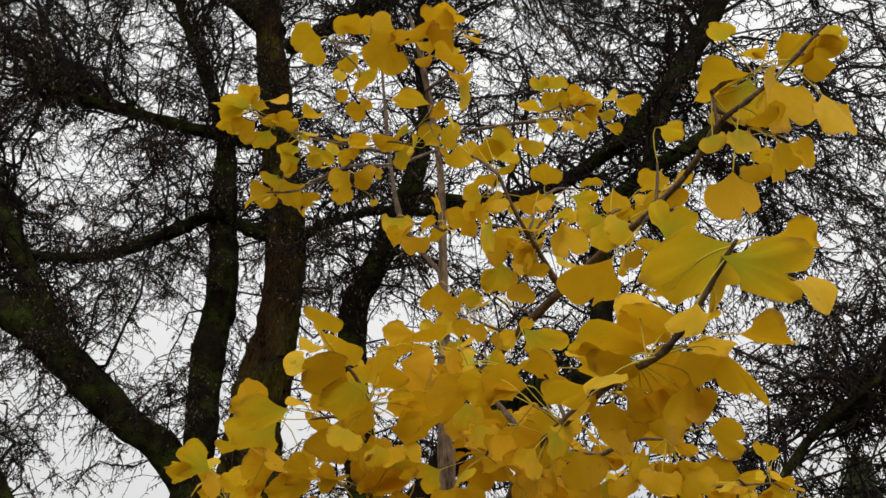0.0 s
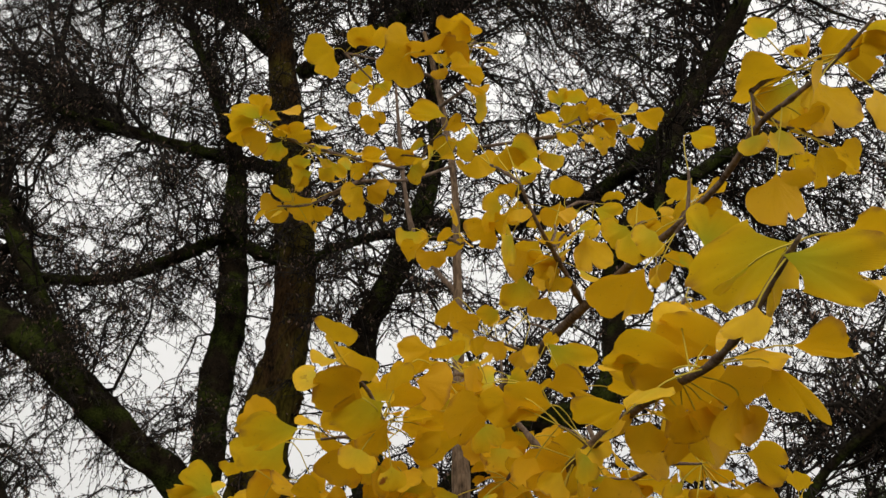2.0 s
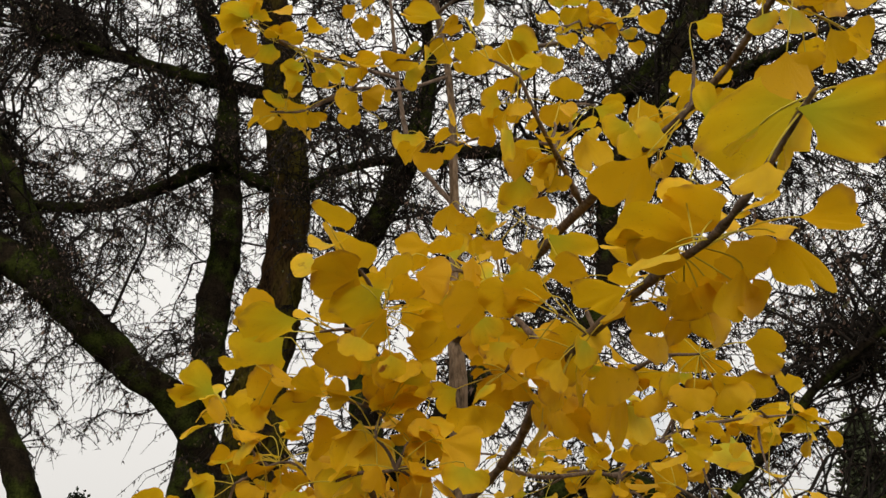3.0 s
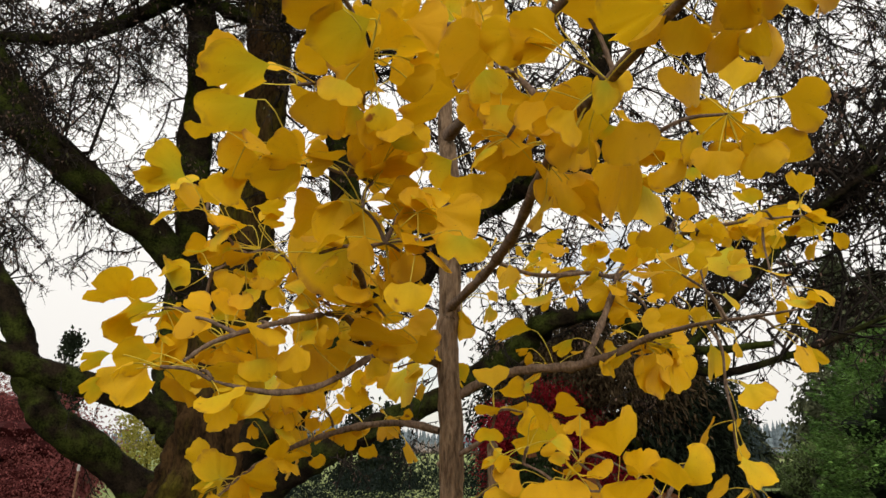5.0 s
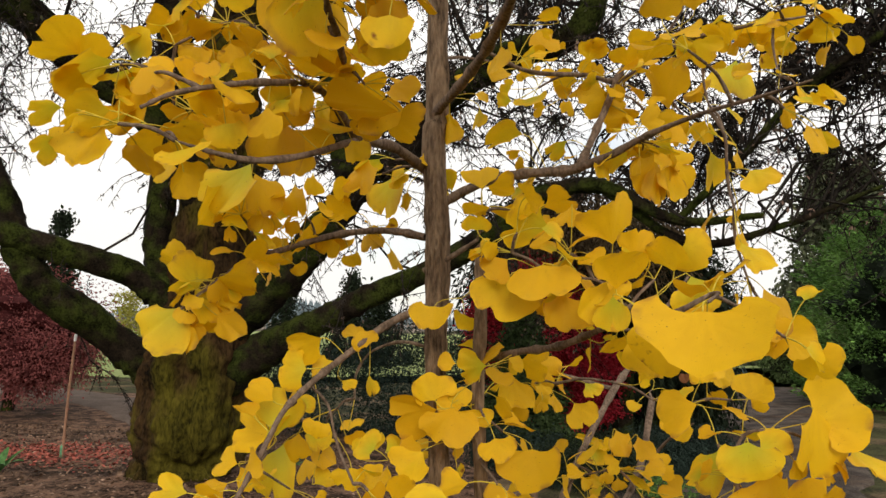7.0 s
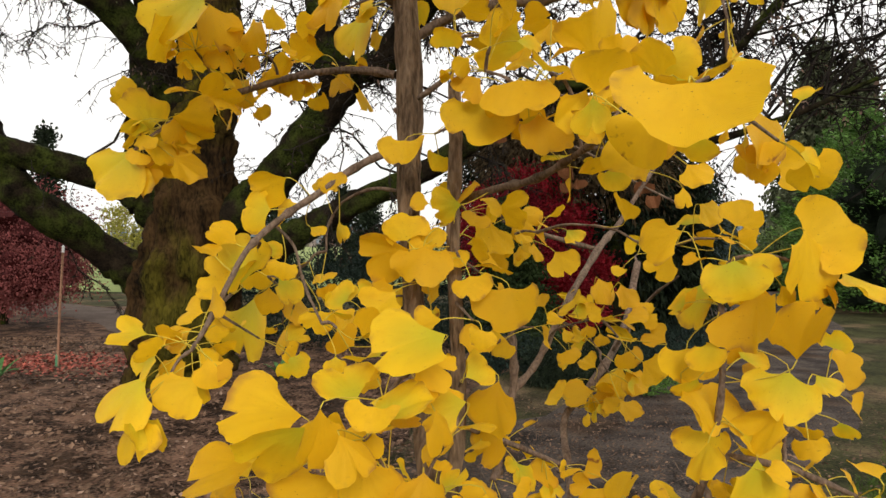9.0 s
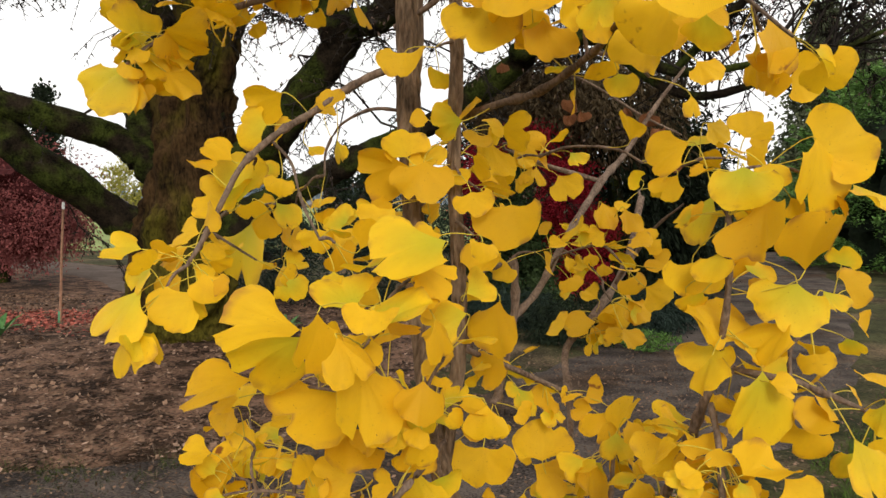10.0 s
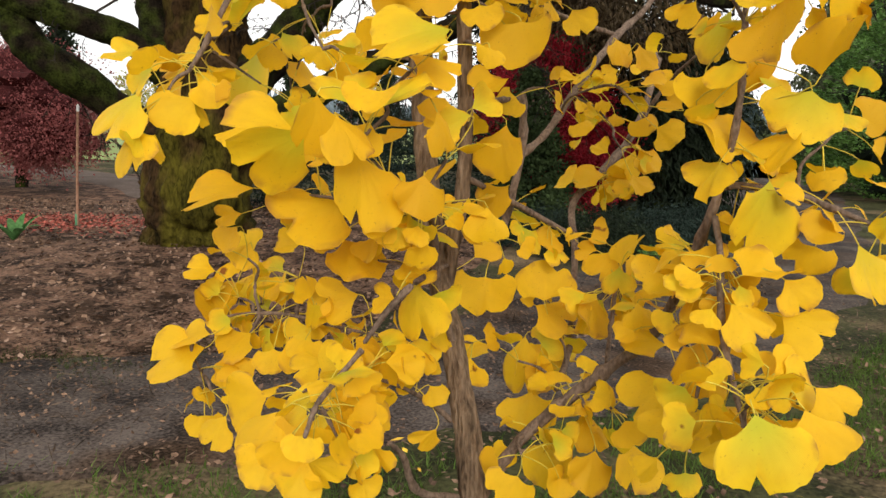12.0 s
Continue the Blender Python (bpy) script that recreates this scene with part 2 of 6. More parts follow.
PALE_SHRUB = material("pale_green_shrub", (0.065, 0.1, 0.032), (0.17, 0.23, 0.08), 2, 0.8, 0, fine=12, vary=0.4, translucent=0.2)
YELLOW_GREEN = material("yellow_green_leaf", (0.2, 0.2, 0.04), (0.42, 0.38, 0.08), 2, 0.8, 0, fine=12, vary=0.4, translucent=0.3)
# pale blue-grey needles: the distance haze is painted into this colour
FAR_WOOD = material("haze_tinted_conifers", (0.1, 0.13, 0.14), (0.17, 0.21, 0.23), 0.1, 0.95, 0, fine=1, vary=0.35)
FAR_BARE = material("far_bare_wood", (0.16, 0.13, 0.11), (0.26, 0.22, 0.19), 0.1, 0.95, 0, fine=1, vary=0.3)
FIELD = material("meadow", (0.16, 0.2, 0.07), (0.26, 0.3, 0.12), 0.3, 0.95, 0.1, fine=4, world_space=True)
WATER = material("still_lake", (0.3, 0.33, 0.36), (0.4, 0.43, 0.46), 0.05, 0.06, 0, fine=1, gloss=0.5)
BAMBOO = material("weathered_stake", (0.2, 0.1, 0.06), (0.36, 0.2, 0.13), 20, 0.7, 0.2, fine=120)
WHITE_PAINT = material("white_paint", (0.7, 0.7, 0.68), (0.82, 0.82, 0.8), 20, 0.5, 0.05)
GREEN_TAPE = material("green_tape", (0.05, 0.16, 0.08), (0.09, 0.24, 0.12), 30, 0.6, 0.1, gloss=0.4)
DRY_LEAF = material("withered_leaf", (0.12, 0.045, 0.02), (0.3, 0.13, 0.06), 60, 0.8, 0.3, fine=300, translucent=0.3)
FERN = material("fern_leaf", (0.04, 0.1, 0.03), (0.1, 0.22, 0.07), 10, 0.6, 0, fine=40, translucent=0.2)


# ---- builders ----
def mesh_object(name, verts, faces, mat, parent=None, label="", smooth=False, kind=""):
    me = bpy.data.meshes.new(name)
    verts = np.asarray(verts, np.float32)
    faces = np.asarray(faces, np.int32)
    me.vertices.add(len(verts))
    me.vertices.foreach_set("co", verts.ravel())
    k = faces.shape[1]
    me.loops.add(faces.size)
    me.loops.foreach_set("vertex_index", faces.ravel())
    me.polygons.add(len(faces))
    me.polygons.foreach_set("loop_start", np.arange(0, faces.size, k, dtype=np.int32))
    me.polygons.foreach_set("loop_total", np.full(len(faces), k, np.int32))
    if smooth:
        me.polygons.foreach_set("use_smooth", np.ones(len(faces), bool))
    me.update(calc_edges=True)
    me.materials.append(mat)
    ob = new(name, me)
    if parent:
        ob.parent = parent
    return tagged(ob, label, kind=kind)


def empty(name, place, label, category, group=""):
    ob = new(name)
    ob.location = place
    return tagged(ob, label, category, group)


def local(parent, pts):
    return np.asarray(pts, float) - np.array(parent.location)


def smooth_path(rows, steps):
    """A Catmull-Rom curve through rows of x, y, z, radius."""
    a = np.asarray(rows, float)
    a = np.vstack([2 * a[0] - a[1], a, 2 * a[-1] - a[-2]])
    out = []
    for i in range(1, len(a) - 2):
        for u in np.arange(steps) / steps:
            p = 0.5 * (2 * a[i] + (a[i + 1] - a[i - 1]) * u + (2 * a[i - 1] - 5 * a[i] + 4 * a[i + 1] - a[i + 2]) * u * u
                       + (3 * a[i] - a[i - 1] - 3 * a[i + 1] + a[i + 2]) * u ** 3)
            out.append(p)
    out.append(a[-2])
    out = np.array(out)
    out[:, 3] = np.maximum(out[:, 3], 0.0008)
    return out


def tube(rows, sides, steps, rough=0.0, seed=0.0, knots=0.0):
    """Vertices and quads of a limb with an uneven skin."""
    c = smooth_path(rows, steps)
    t = np.gradient(c[:, :3], axis=0)
    t /= np.linalg.norm(t, axis=1)[:, None]
    side = np.cross(t, (0.31, 0.93, 0.2))
    side /= np.linalg.norm(side, axis=1)[:, None]
    up = np.cross(t, side)
    verts, faces = [], []
    rng = np.random.RandomState(int(abs(seed) * 97) + 5)
    swell = 1 + knots * (rng.rand(len(c)) ** 6)
    for i, (x, y, z, r) in enumerate(c):
        for k in range(sides):
            a = 2 * math.pi * k / sides
            d = math.cos(a) * side[i] + math.sin(a) * up[i]
            p = np.array((x, y, z))
            q = 1.0
            if rough:
                s = 1.3 / max(r, 0.004)
                v = Vector(tuple(p * s * 0.35 + d * 1.1)) + Vector((seed, 0, 0))
                q += rough * noise.fractal(v, 1.0, 2.0, 3)
                if r > 0.25:
                    q += 0.16 * noise.fractal(Vector(tuple(d * 6)) + Vector((0, 0, z * 1.1 + seed)), 0.9, 2.0, 3)
                if r > 0.05:
                    q += 0.07 * noise.fractal(Vector(tuple(d * 2.2 + p * 7)) + Vector((seed, 0, 0)), 0.9, 2.1, 3)
                if r > 0.03:
                    q += 0.05 * noise.fractal(Vector(tuple(d * 4.5 + p * 0.9)) + Vector((0, seed, 0)), 0.8, 2.1, 4)
            verts.append(p + d * r * q * swell[i])
    m = len(c)
    for i in range(m - 1):
        for k in range(sides):
            j = (k + 1) % sides
            faces.append((i * sides + k, i * sides + j, (i + 1) * sides + j, (i + 1) * sides + k))
    verts.append(c[-1, :3] + t[-1] * c[-1, 3])
    tip = len(verts) - 1
    for k in range(sides):
        b = (m - 1) * sides
        faces.append((b + k, b + (k + 1) % sides, tip, tip))
    return np.array(verts), faces


def tube_object(name, rows, mat, parent, sides=10, steps=5, rough=0.1, seed=0.0, knots=0.0, label=""):
    v, f = tube(rows, sides, steps, rough, seed, knots)
    me = bpy.data.meshes.new(name)
    me.from_pydata([tuple(p) for p in local(parent, v)], [], [q if q[2] != q[3] else q[:3] for q in f])
    me.polygons.foreach_set("use_smooth", np.ones(len(me.polygons), bool))
    me.materials.append(mat)
    ob = new(name, me)
    ob.parent = parent
    return tagged(ob, label)


def sticks(p0, p1, r0, r1):
    """Three-sided prisms from p0 to p1, all at once."""
    d = p1 - p0
    d /= np.maximum(np.linalg.norm(d, axis=1), 1e-6)[:, None]
    s = np.cross(d, np.array((0.37, 0.21, 0.9)))
    s /= np.maximum(np.linalg.norm(s, axis=1), 1e-6)[:, None]
    u = np.cross(d, s)
    n = len(p0)
    v = np.empty((n, 6, 3))
    for k in range(3):
        a = 2 * math.pi * k / 3
        o = math.cos(a) * s + math.sin(a) * u
        v[:, k], v[:, 3 + k] = p0 + o * r0[:, None], p1 + o * r1[:, None]
    f = np.empty((n, 3, 4), np.int64)
    for k in range(3):
        j = (k + 1) % 3
        f[:, k] = np.stack([np.full(n, k), np.full(n, j), np.full(n, 3 + j), np.full(n, 3 + k)], 1)
    f += (np.arange(n) * 6)[:, None, None]
    return v.reshape(-1, 3), f.reshape(-1, 4)


def flakes(centres, along, across, length, width):
    """Small lozenge leaves, one quad each."""
    a, b = along * length[:, None] / 2, across * width[:, None] / 2
    v = np.stack([centres - a, centres - 0.1 * a + b, centres + a, centres - 0.1 * a - b], 1)
    n = len(centres)
    return v.reshape(-1, 3), np.arange(n * 4).reshape(n, 4)


def slivers(roots, along, across, length, width):
    """Thin pointed shoots, one triangle each."""
    b = across * width[:, None] / 2
    v = np.stack([roots - b, roots + b, roots + along * length[:, None]], 1)
    return v.reshape(-1, 3), np.arange(len(roots) * 3).reshape(-1, 3)


def unit(v):
    return v / np.maximum(np.linalg.norm(v, axis=1), 1e-6)[:, None]


def crown(name, parent, mat, centre, radii, clumps, per, size, rng, droop=0.0, shape="round", spread=0.28, label="", slim=0.55):
    """A crown of many small leaves in uneven clumps, with gaps between them."""
    centre, radii = np.array(centre, float), np.array(radii, float)
    if shape == "cone":
        h = rng.rand(clumps) ** 1.5
        ang, rad = rng.rand(clumps) * 2 * math.pi, (1 - h) * (0.55 + 0.45 * rng.rand(clumps)) + 0.03
        wob = 1 + 0.22 * np.sin(ang * 3 + h * 17)
        c = np.stack([np.cos(ang) * rad * wob, np.sin(ang) * rad * wob, h * 2 - 1], 1)
    else:
        d = unit(rng.randn(clumps, 3))
        wob = 1 + 0.16 * np.sin(d[:, 0] * 5 + 1) * np.cos(d[:, 2] * 6) + 0.1 * np.sin(d[:, 1] * 11)
        c = d * (0.5 + 0.5 * rng.rand(clumps) ** 0.45)[:, None] * wob[:, None]
    c = c * radii + centre
    off = rng.randn(clumps, per, 3) * spread * radii.min() * np.array((1, 1, 0.55 + droop))
    off[:, :, 2] -= droop * np.abs(off[:, :, 0])
    p = (c[:, None] + off).reshape(-1, 3)
    p[:, 2] = np.maximum(p[:, 2], 0.03)
    n = len(p)
    along = unit(np.repeat(unit(c - centre), per, 0) + rng.randn(n, 3) * 0.7 - np.array((0, 0, droop * 1.6)))
    across = unit(np.cross(along, rng.randn(n, 3)))
    v, f = flakes(p, along, across, size * (0.6 + 0.8 * rng.rand(n)), size * slim * (0.6 + 0.8 * rng.rand(n)))
    return mesh_object(name, local(parent, v), f, mat, parent, label, kind="stuff")


# ---- ground ----
rng = np.random.RandomState(3)


def sheet(name, outline, z, mat, label, kind="structure", parent=None):
    bm = bmesh.new()
    bm.faces.new([bm.verts.new((x, y, z)) for x, y in outline])
    bmesh.ops.triangulate(bm, faces=bm.faces[:])
    me = bpy.data.meshes.new(name)
    bm.to_mesh(me)
    bm.free()
    me.materials.append(mat)
    return tagged(new(name, me), label, kind=kind)


def ribbon(name, rows, z, mat, label):
    """A strip along rows of x, y, half width."""
    a = smooth_path([(x, y, 0, w) for x, y, w in rows], 8)
    t = np.gradient(a[:, :2], axis=0)
    t /= np.linalg.norm(t, axis=1)[:, None]
    nrm = np.stack([-t[:, 1], t[:, 0]], 1)
    jag = 1 + 0.06 * np.sin(np.arange(len(a)) * 2.1) + 0.05 * np.sin(np.arange(len(a)) * 0.9)
    lft, rgt = a[:, :2] + nrm * (a[:, 3] * jag)[:, None], a[:, :2] - nrm * (a[:, 3] * jag[::-1])[:, None]
    rows = [(lft + nrm * 0.12, z - 0.05), (lft, z), (rgt, z), (rgt - nrm * 0.12, z - 0.05)]
    v = [(x, y, h) for line, h in rows for x, y in line]
    m = len(a)
    f = [(k * m + i, k * m + m + i, k * m + m + i + 1, k * m + i + 1) for k in range(3) for i in range(m - 1)]
    return tagged(mesh_object(name, v, f, mat), label, kind="structure")


def bank(x, y):
    """The ground's gentle rise under the old tree."""
    return 0.07 * math.exp(-((x + 4.0) ** 2 + (y - 8.3) ** 2) / 5.0)


def ground_sheet():
    xs = np.concatenate([-np.geomspace(2500, 13, 14), np.linspace(-12, 8, 81), np.geomspace(9, 2500, 14)])
    ys = np.concatenate([-np.geomspace(2500, 7, 12), np.linspace(-6, 22, 113), np.geomspace(23, 2800, 16)])
    v = []
    for y in ys:
        for x in xs:
            z = bank(x, y) if abs(x) < 14 and abs(y) < 24 else 0
            if -12 < x < 8 and -6 < y < 22:
                z += 0.008 * noise.noise(Vector((x * 1.7, y * 1.7, 0))) - 0.012
            v.append((x, y, z))
    w = len(xs)
    f = [(j * w + i, j * w + i + 1, (j + 1) * w + i + 1, (j + 1) * w + i) for j in range(len(ys) - 1) for i in range(w - 1)]
    return tagged(mesh_object("ground", v, f, SOIL, smooth=True), "rough lawn and bare earth under autumn trees", kind="structure")


ground_sheet()


def mulch_bed():
    def back(x):
        return float(np.interp(x, (-9, -6), (16.8, 12.6))) + 0.3 * math.sin(x * 2)

    xs, ys = np.linspace(-13, 0.6, 110), np.linspace(3.6, 17.4, 115)
    v, f, ok = [], [], {}
    for j, y in enumerate(ys):
        for i, x in enumerate(xs):
            edge = 4.15 + 0.5 * (x + 2.6) + 0.08 * math.sin(x * 3)
            if x > -0.9 + (y - 6) * 0.15:
                continue
            if y < max(edge, 3.6) or y > back(x):
                continue
            ok[i, j] = len(v)
            near = min(y - max(edge, 3.6), back(x) - y, -0.9 + (y - 6) * 0.15 - x)
            v.append((x, y, bank(x, y) - 0.045 + 0.065 * min(1, near / 0.5) + 0.02 * noise.fractal(Vector((x * 2.2, y * 2.2, 3)), 1, 2, 3)))
    for i, j in ok:
        q = [(i, j), (i + 1, j), (i + 1, j + 1), (i, j + 1)]
        if all(c in ok for c in q):
            f.append([ok[c] for c in q])
    return tagged(mesh_object("mulch_bed", v, f, MULCH, smooth=True), "brown bark mulch bed strewn with fallen leaves", kind="structure")


mulch_bed()
ribbon("path", [(-6.5, 1.4, 0.9), (-4.2, 2.55, 0.9), (-2.3, 3.62, 0.78), (-1.0, 4.4, 0.82), (0.1, 5.45, 0.98), (1.2, 7.45, 1.15), (2.2, 10.5, 1.2), (3.4, 15, 1.25), (5.2, 24, 1.4), (7.8, 38, 1.6)], 0.001, ASPHALT, "dark worn asphalt footpath with scattered leaves")
ribbon("back_path", [(-5.2, 10.4, 0.4), (-6.7, 12.2, 0.5), (-9.0, 14.3, 0.55), (-12.0, 15.8, 0.6), (-17, 16.8, 0.6)], 0.05, material("dusty_path", (0.06, 0.043, 0.034), (0.13, 0.097, 0.078), 2, 0.95, 0.2, fine=30, world_space=True), "dusty grey-brown footpath behind the old tree")
sheet("meadow", [(-120, 30), (-30, 21), (-10, 20), (20, 44), (160, 60), (160, 110), (-160, 100)], 0.02, FIELD, "flat pale green meadow")
sheet("lake", [(-420, 150), (160, 150), (260, 330), (-520, 330)], 0.05, WATER, "pale lake reflecting the white sky")


def scatter(name, n, pick, size, mat, label, lift=0.01, slim=0.7):
    pts = []
    while len(pts) < n:
        x, y = pick()
        pts.append((x, y, bank(x, y) + 0.03 + lift * rng.rand()))
    c = np.array(pts)
    along = unit(rng.randn(n, 3) * np.array((1, 1, 0.25)))
    across = unit(np.cross(along, np.array((0, 0, 1)) + rng.randn(n, 3) * 0.35))
    v, f = flakes(c, along, across, size * (0.5 + rng.rand(n)), size * slim * (0.5 + rng.rand(n)))
    return tagged(mesh_object(name, v, f, mat), label, name.replace("_", " "), kind="stuff")


def in_bed():
    while True:
        x, y = rng.uniform(-9, -0.8), rng.uniform(3.9, 11)
        if y > 4.3 + 0.5 * (x + 2.6):
            return x, y


def near_path():
    u = rng.rand()
    return -3.2 + 5 * u + rng.randn() * 0.8, 3.2 + 4.6 * u + rng.randn() * 0.8


scatter("fallen_leaves", 9000, in_bed, 0.05, LITTER, "dry brown fallen leaves on the mulch", 0.03)
scatter("wood_chips", 4200, in_bed, 0.035, material("pale_wood_chips", (0.12, 0.075, 0.052), (0.3, 0.2, 0.145), 5, 0.9, 0, fine=30, vary=0.5), "pale wood chips in the mulch", 0.02)
scatter("path_leaves", 6000, near_path, 0.024, LITTER, "small dry leaves blown over the path")
scatter("path_straw", 5200, near_path, 0.075, material("dead_straw", (0.04, 0.027, 0.019), (0.11, 0.077, 0.054), 5, 0.9, 0, fine=30, vary=0.6), "dead stalks and needles strewn over the path", 0.008, 0.1)
scatter("red_leaves", 2600, lambda: (-6.2 + rng.randn() * 0.9, 8.7 + rng.randn() * 0.42), 0.05, RED_LITTER, "band of red fallen maple leaves on the mulch", 0.03)
scatter("lawn_leaves", 3200, lambda: (rng.uniform(-1.5, 4.5), rng.uniform(1.6, 6.2)), 0.032, LITTER, "brown fallen leaves in the grass", 0.04)
scatter("yellow_leaves", 120, lambda: (rng.uniform(-0.6, 3), rng.uniform(1.2, 3.6)), 0.045, YELLOW_LITTER, "yellow fallen fan leaves in the grass", 0.04)


def verge(x):
    """The line along which the grass meets the path."""
    return float(np.interp(x, (-4, -2, -1.3, -0.3, 0.3, 1.4, 2.25, 5), (2.2, 3.0, 3.2, 3.6, 4.2, 5.0, 6.2, 12)))


def lawn(name, n, pick, mat, tall, label):
    pts = np.array([pick() for _ in range(n)])
    base = np.column_stack([pts, np.full(n, -0.01)])
    h = tall * (0.4 + 0.6 * rng.rand(n))
    lean = rng.randn(n, 2) * tall * 0.45
    s = rng.randn(n, 2)
    s /= np.linalg.norm(s, axis=1)[:, None]
    s = np.column_stack([s * 0.003, np.zeros(n)])
    v = np.stack([base - s, base + s, base + np.column_stack([lean, h])], 1).reshape(-1, 3)
    return tagged(mesh_object(name, v, np.arange(n * 3).reshape(n, 3), mat), label, "grass", kind="stuff")


def lawn_spot():
    while True:
        x, y = rng.uniform(-2.6, 5), rng.uniform(1.3, 9)
        patch = noise.noise(Vector((x * 1.3, y * 1.3, 5))) + 0.5 * noise.noise(Vector((x * 5, y * 5, 9)))
        if y < verge(x) - 0.08 + 0.1 * rng.randn() and patch > -0.2 + max(0, -1.6 - x) * 0.2:
            return x, y


lawn("grass", 62000, lawn_spot, GRASS, 0.07, "short tufted green grass beside the path")


def weed_spot():
    while True:
        x, y = rng.uniform(-4.2, -2.0), 4.3 + 0.5 * rng.randn() * 0.5
        y += 0.45 * (x + 2.6) + 0.12
        if noise.noise(Vector((x * 2.1, y * 2.1, 2))) > -0.1:
            return x, y


lawn("verge_weeds", 5000, weed_spot, material("dark_moss_grass", (0.018, 0.026, 0.008), (0.06, 0.075, 0.022), 5, 0.9, 0, fine=40, vary=0.5), 0.05, "sparse dark moss and weeds along the mulch's edge")
scatter("verge_leaves", 220, lambda: (lambda x: (x, verge(x) + 0.1 * rng.randn()))(rng.uniform(-3, 2)), 0.026, LITTER, "brown leaf crumbs along the path's edge", 0.02)

# ---- the old tree ----
old_tree = empty("old_tree", (-3.95, 7.9, 0), "huge old mossy tree with bare drooping twigs", "tree")
BOUGHS = []


def big_limb(name, rows):
    sides = 96 if name == "trunk" else 38
    if name == "trunk":
        rows = [(rows[0][0], rows[0][1], -0.15, 0.52), (rows[0][0], rows[0][1], 0.14, 0.44)] + list(rows[2:])
    BOUGHS.append(smooth_path(rows, 8))
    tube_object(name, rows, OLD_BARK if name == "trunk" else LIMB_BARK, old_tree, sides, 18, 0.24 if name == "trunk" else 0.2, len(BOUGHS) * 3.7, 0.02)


big_limb("trunk", [(-3.96, 7.90, -0.19, 0.503), (-3.97, 7.90, 0.12, 0.459), (-3.86, 7.90, 0.5, 0.55), (-3.78, 7.90, 1.02, 0.53), (-3.70, 7.90, 1.45, 0.46), (-3.69, 7.90, 1.9, 0.44), (-3.69, 7.90, 2.58, 0.36), (-3.60, 7.90, 2.95, 0.345), (-3.48, 7.90, 3.35, 0.327), (-3.52, 7.90, 4.11, 0.298), (-3.38, 7.90, 5.78, 0.231), (-3.51, 7.90, 6.98, 0.246), (-3.77, 7.80, 8.71, 0.211), (-4.10, 7.70, 10.45, 0.200), (-4.65, 7.60, 12.58, 0.171)])
big_limb("limb", [(-3.85, 7.85, 1.75, 0.2), (-4.12, 7.75, 2.1, 0.165), (-4.19, 7.72, 2.56, 0.14), (-4.12, 7.70, 3.21, 0.15), (-4.02, 7.65, 3.94, 0.172), (-4.05, 7.60, 4.88, 0.177), (-3.98, 7.55, 5.68, 0.172), (-4.14, 7.50, 7.07, 0.148), (-4.19, 7.40, 7.80, 0.109), (-4.51, 7.20, 8.74, 0.081), (-5.02, 7.00, 9.93, 0.051)])
big_limb("limb", [(-3.53, 7.90, 1.53, 0.246), (-2.93, 7.80, 2.01, 0.197), (-2.36, 7.65, 2.57, 0.161), (-1.95, 7.60, 3.06, 0.140), (-2.07, 7.55, 3.07, 0.142), (-2.33, 7.50, 5.10, 0.155), (-2.05, 7.40, 5.77, 0.147), (-1.70, 7.30, 6.55, 0.129), (-1.50, 7.20, 7.33, 0.089), (-1.50, 7.00, 8.03, 0.063), (-1.50, 6.80, 8.68, 0.036)])
big_limb("limb", [(-3.52, 7.90, 1.24, 0.258), (-3.90, 7.75, 1.67, 0.187), (-4.11, 7.60, 1.93, 0.145), (-4.29, 7.40, 2.12, 0.128), (-4.53, 7.10, 2.23, 0.127), (-4.88, 6.80, 2.36, 0.126), (-5.11, 6.60, 2.46, 0.132), (-5.56, 6.30, 2.68, 0.113)])
big_limb("limb", [(-3.62, 7.90, 0.66, 0.287), (-4.12, 7.85, 1.08, 0.224), (-4.45, 7.60, 1.38, 0.175), (-4.63, 7.30, 1.65, 0.166), (-4.87, 7.00, 1.89, 0.164), (-5.02, 6.80, 2.24, 0.143), (-5.12, 6.70, 2.63, 0.128), (-5.24, 6.60, 2.99, 0.124), (-5.61, 6.50, 3.57, 0.118), (-5.95, 6.40, 3.99, 0.111)])
big_limb("limb", [(-3.52, 7.90, 2.27, 0.228), (-3.83, 7.65, 3.11, 0.185), (-4.12, 7.30, 3.70, 0.17), (-4.56, 6.95, 4.08, 0.17), (-4.95, 6.65, 4.49, 0.175), (-5.35, 6.40, 4.85, 0.175), (-6.25, 6.20, 5.48, 0.17), (-6.79, 6.00, 6.01, 0.149)])
big_limb("limb", [(-4.60, 6.90, 4.19, 0.104), (-4.86, 6.70, 4.44, 0.106), (-5.14, 6.50, 4.82, 0.097), (-5.51, 6.40, 5.37, 0.096), (-6.20, 6.20, 6.50, 0.092), (-6.69, 6.10, 7.22, 0.065)])
big_limb("limb", [(-3.67, 7.90, 0.94, 0.233), (-3.11, 7.85, 1.30, 0.190), (-2.48, 7.70, 1.62, 0.142), (-1.81, 7.60, 1.93, 0.110), (-1.24, 7.50, 2.16, 0.102), (-0.80, 7.35, 2.39, 0.103), (-0.28, 7.20, 2.71, 0.101), (-0.26, 7.00, 2.76, 0.082), (0.31, 6.80, 2.81, 0.064), (0.90, 6.50, 2.48, 0.038), (1.45, 6.20, 2.47, 0.022)])
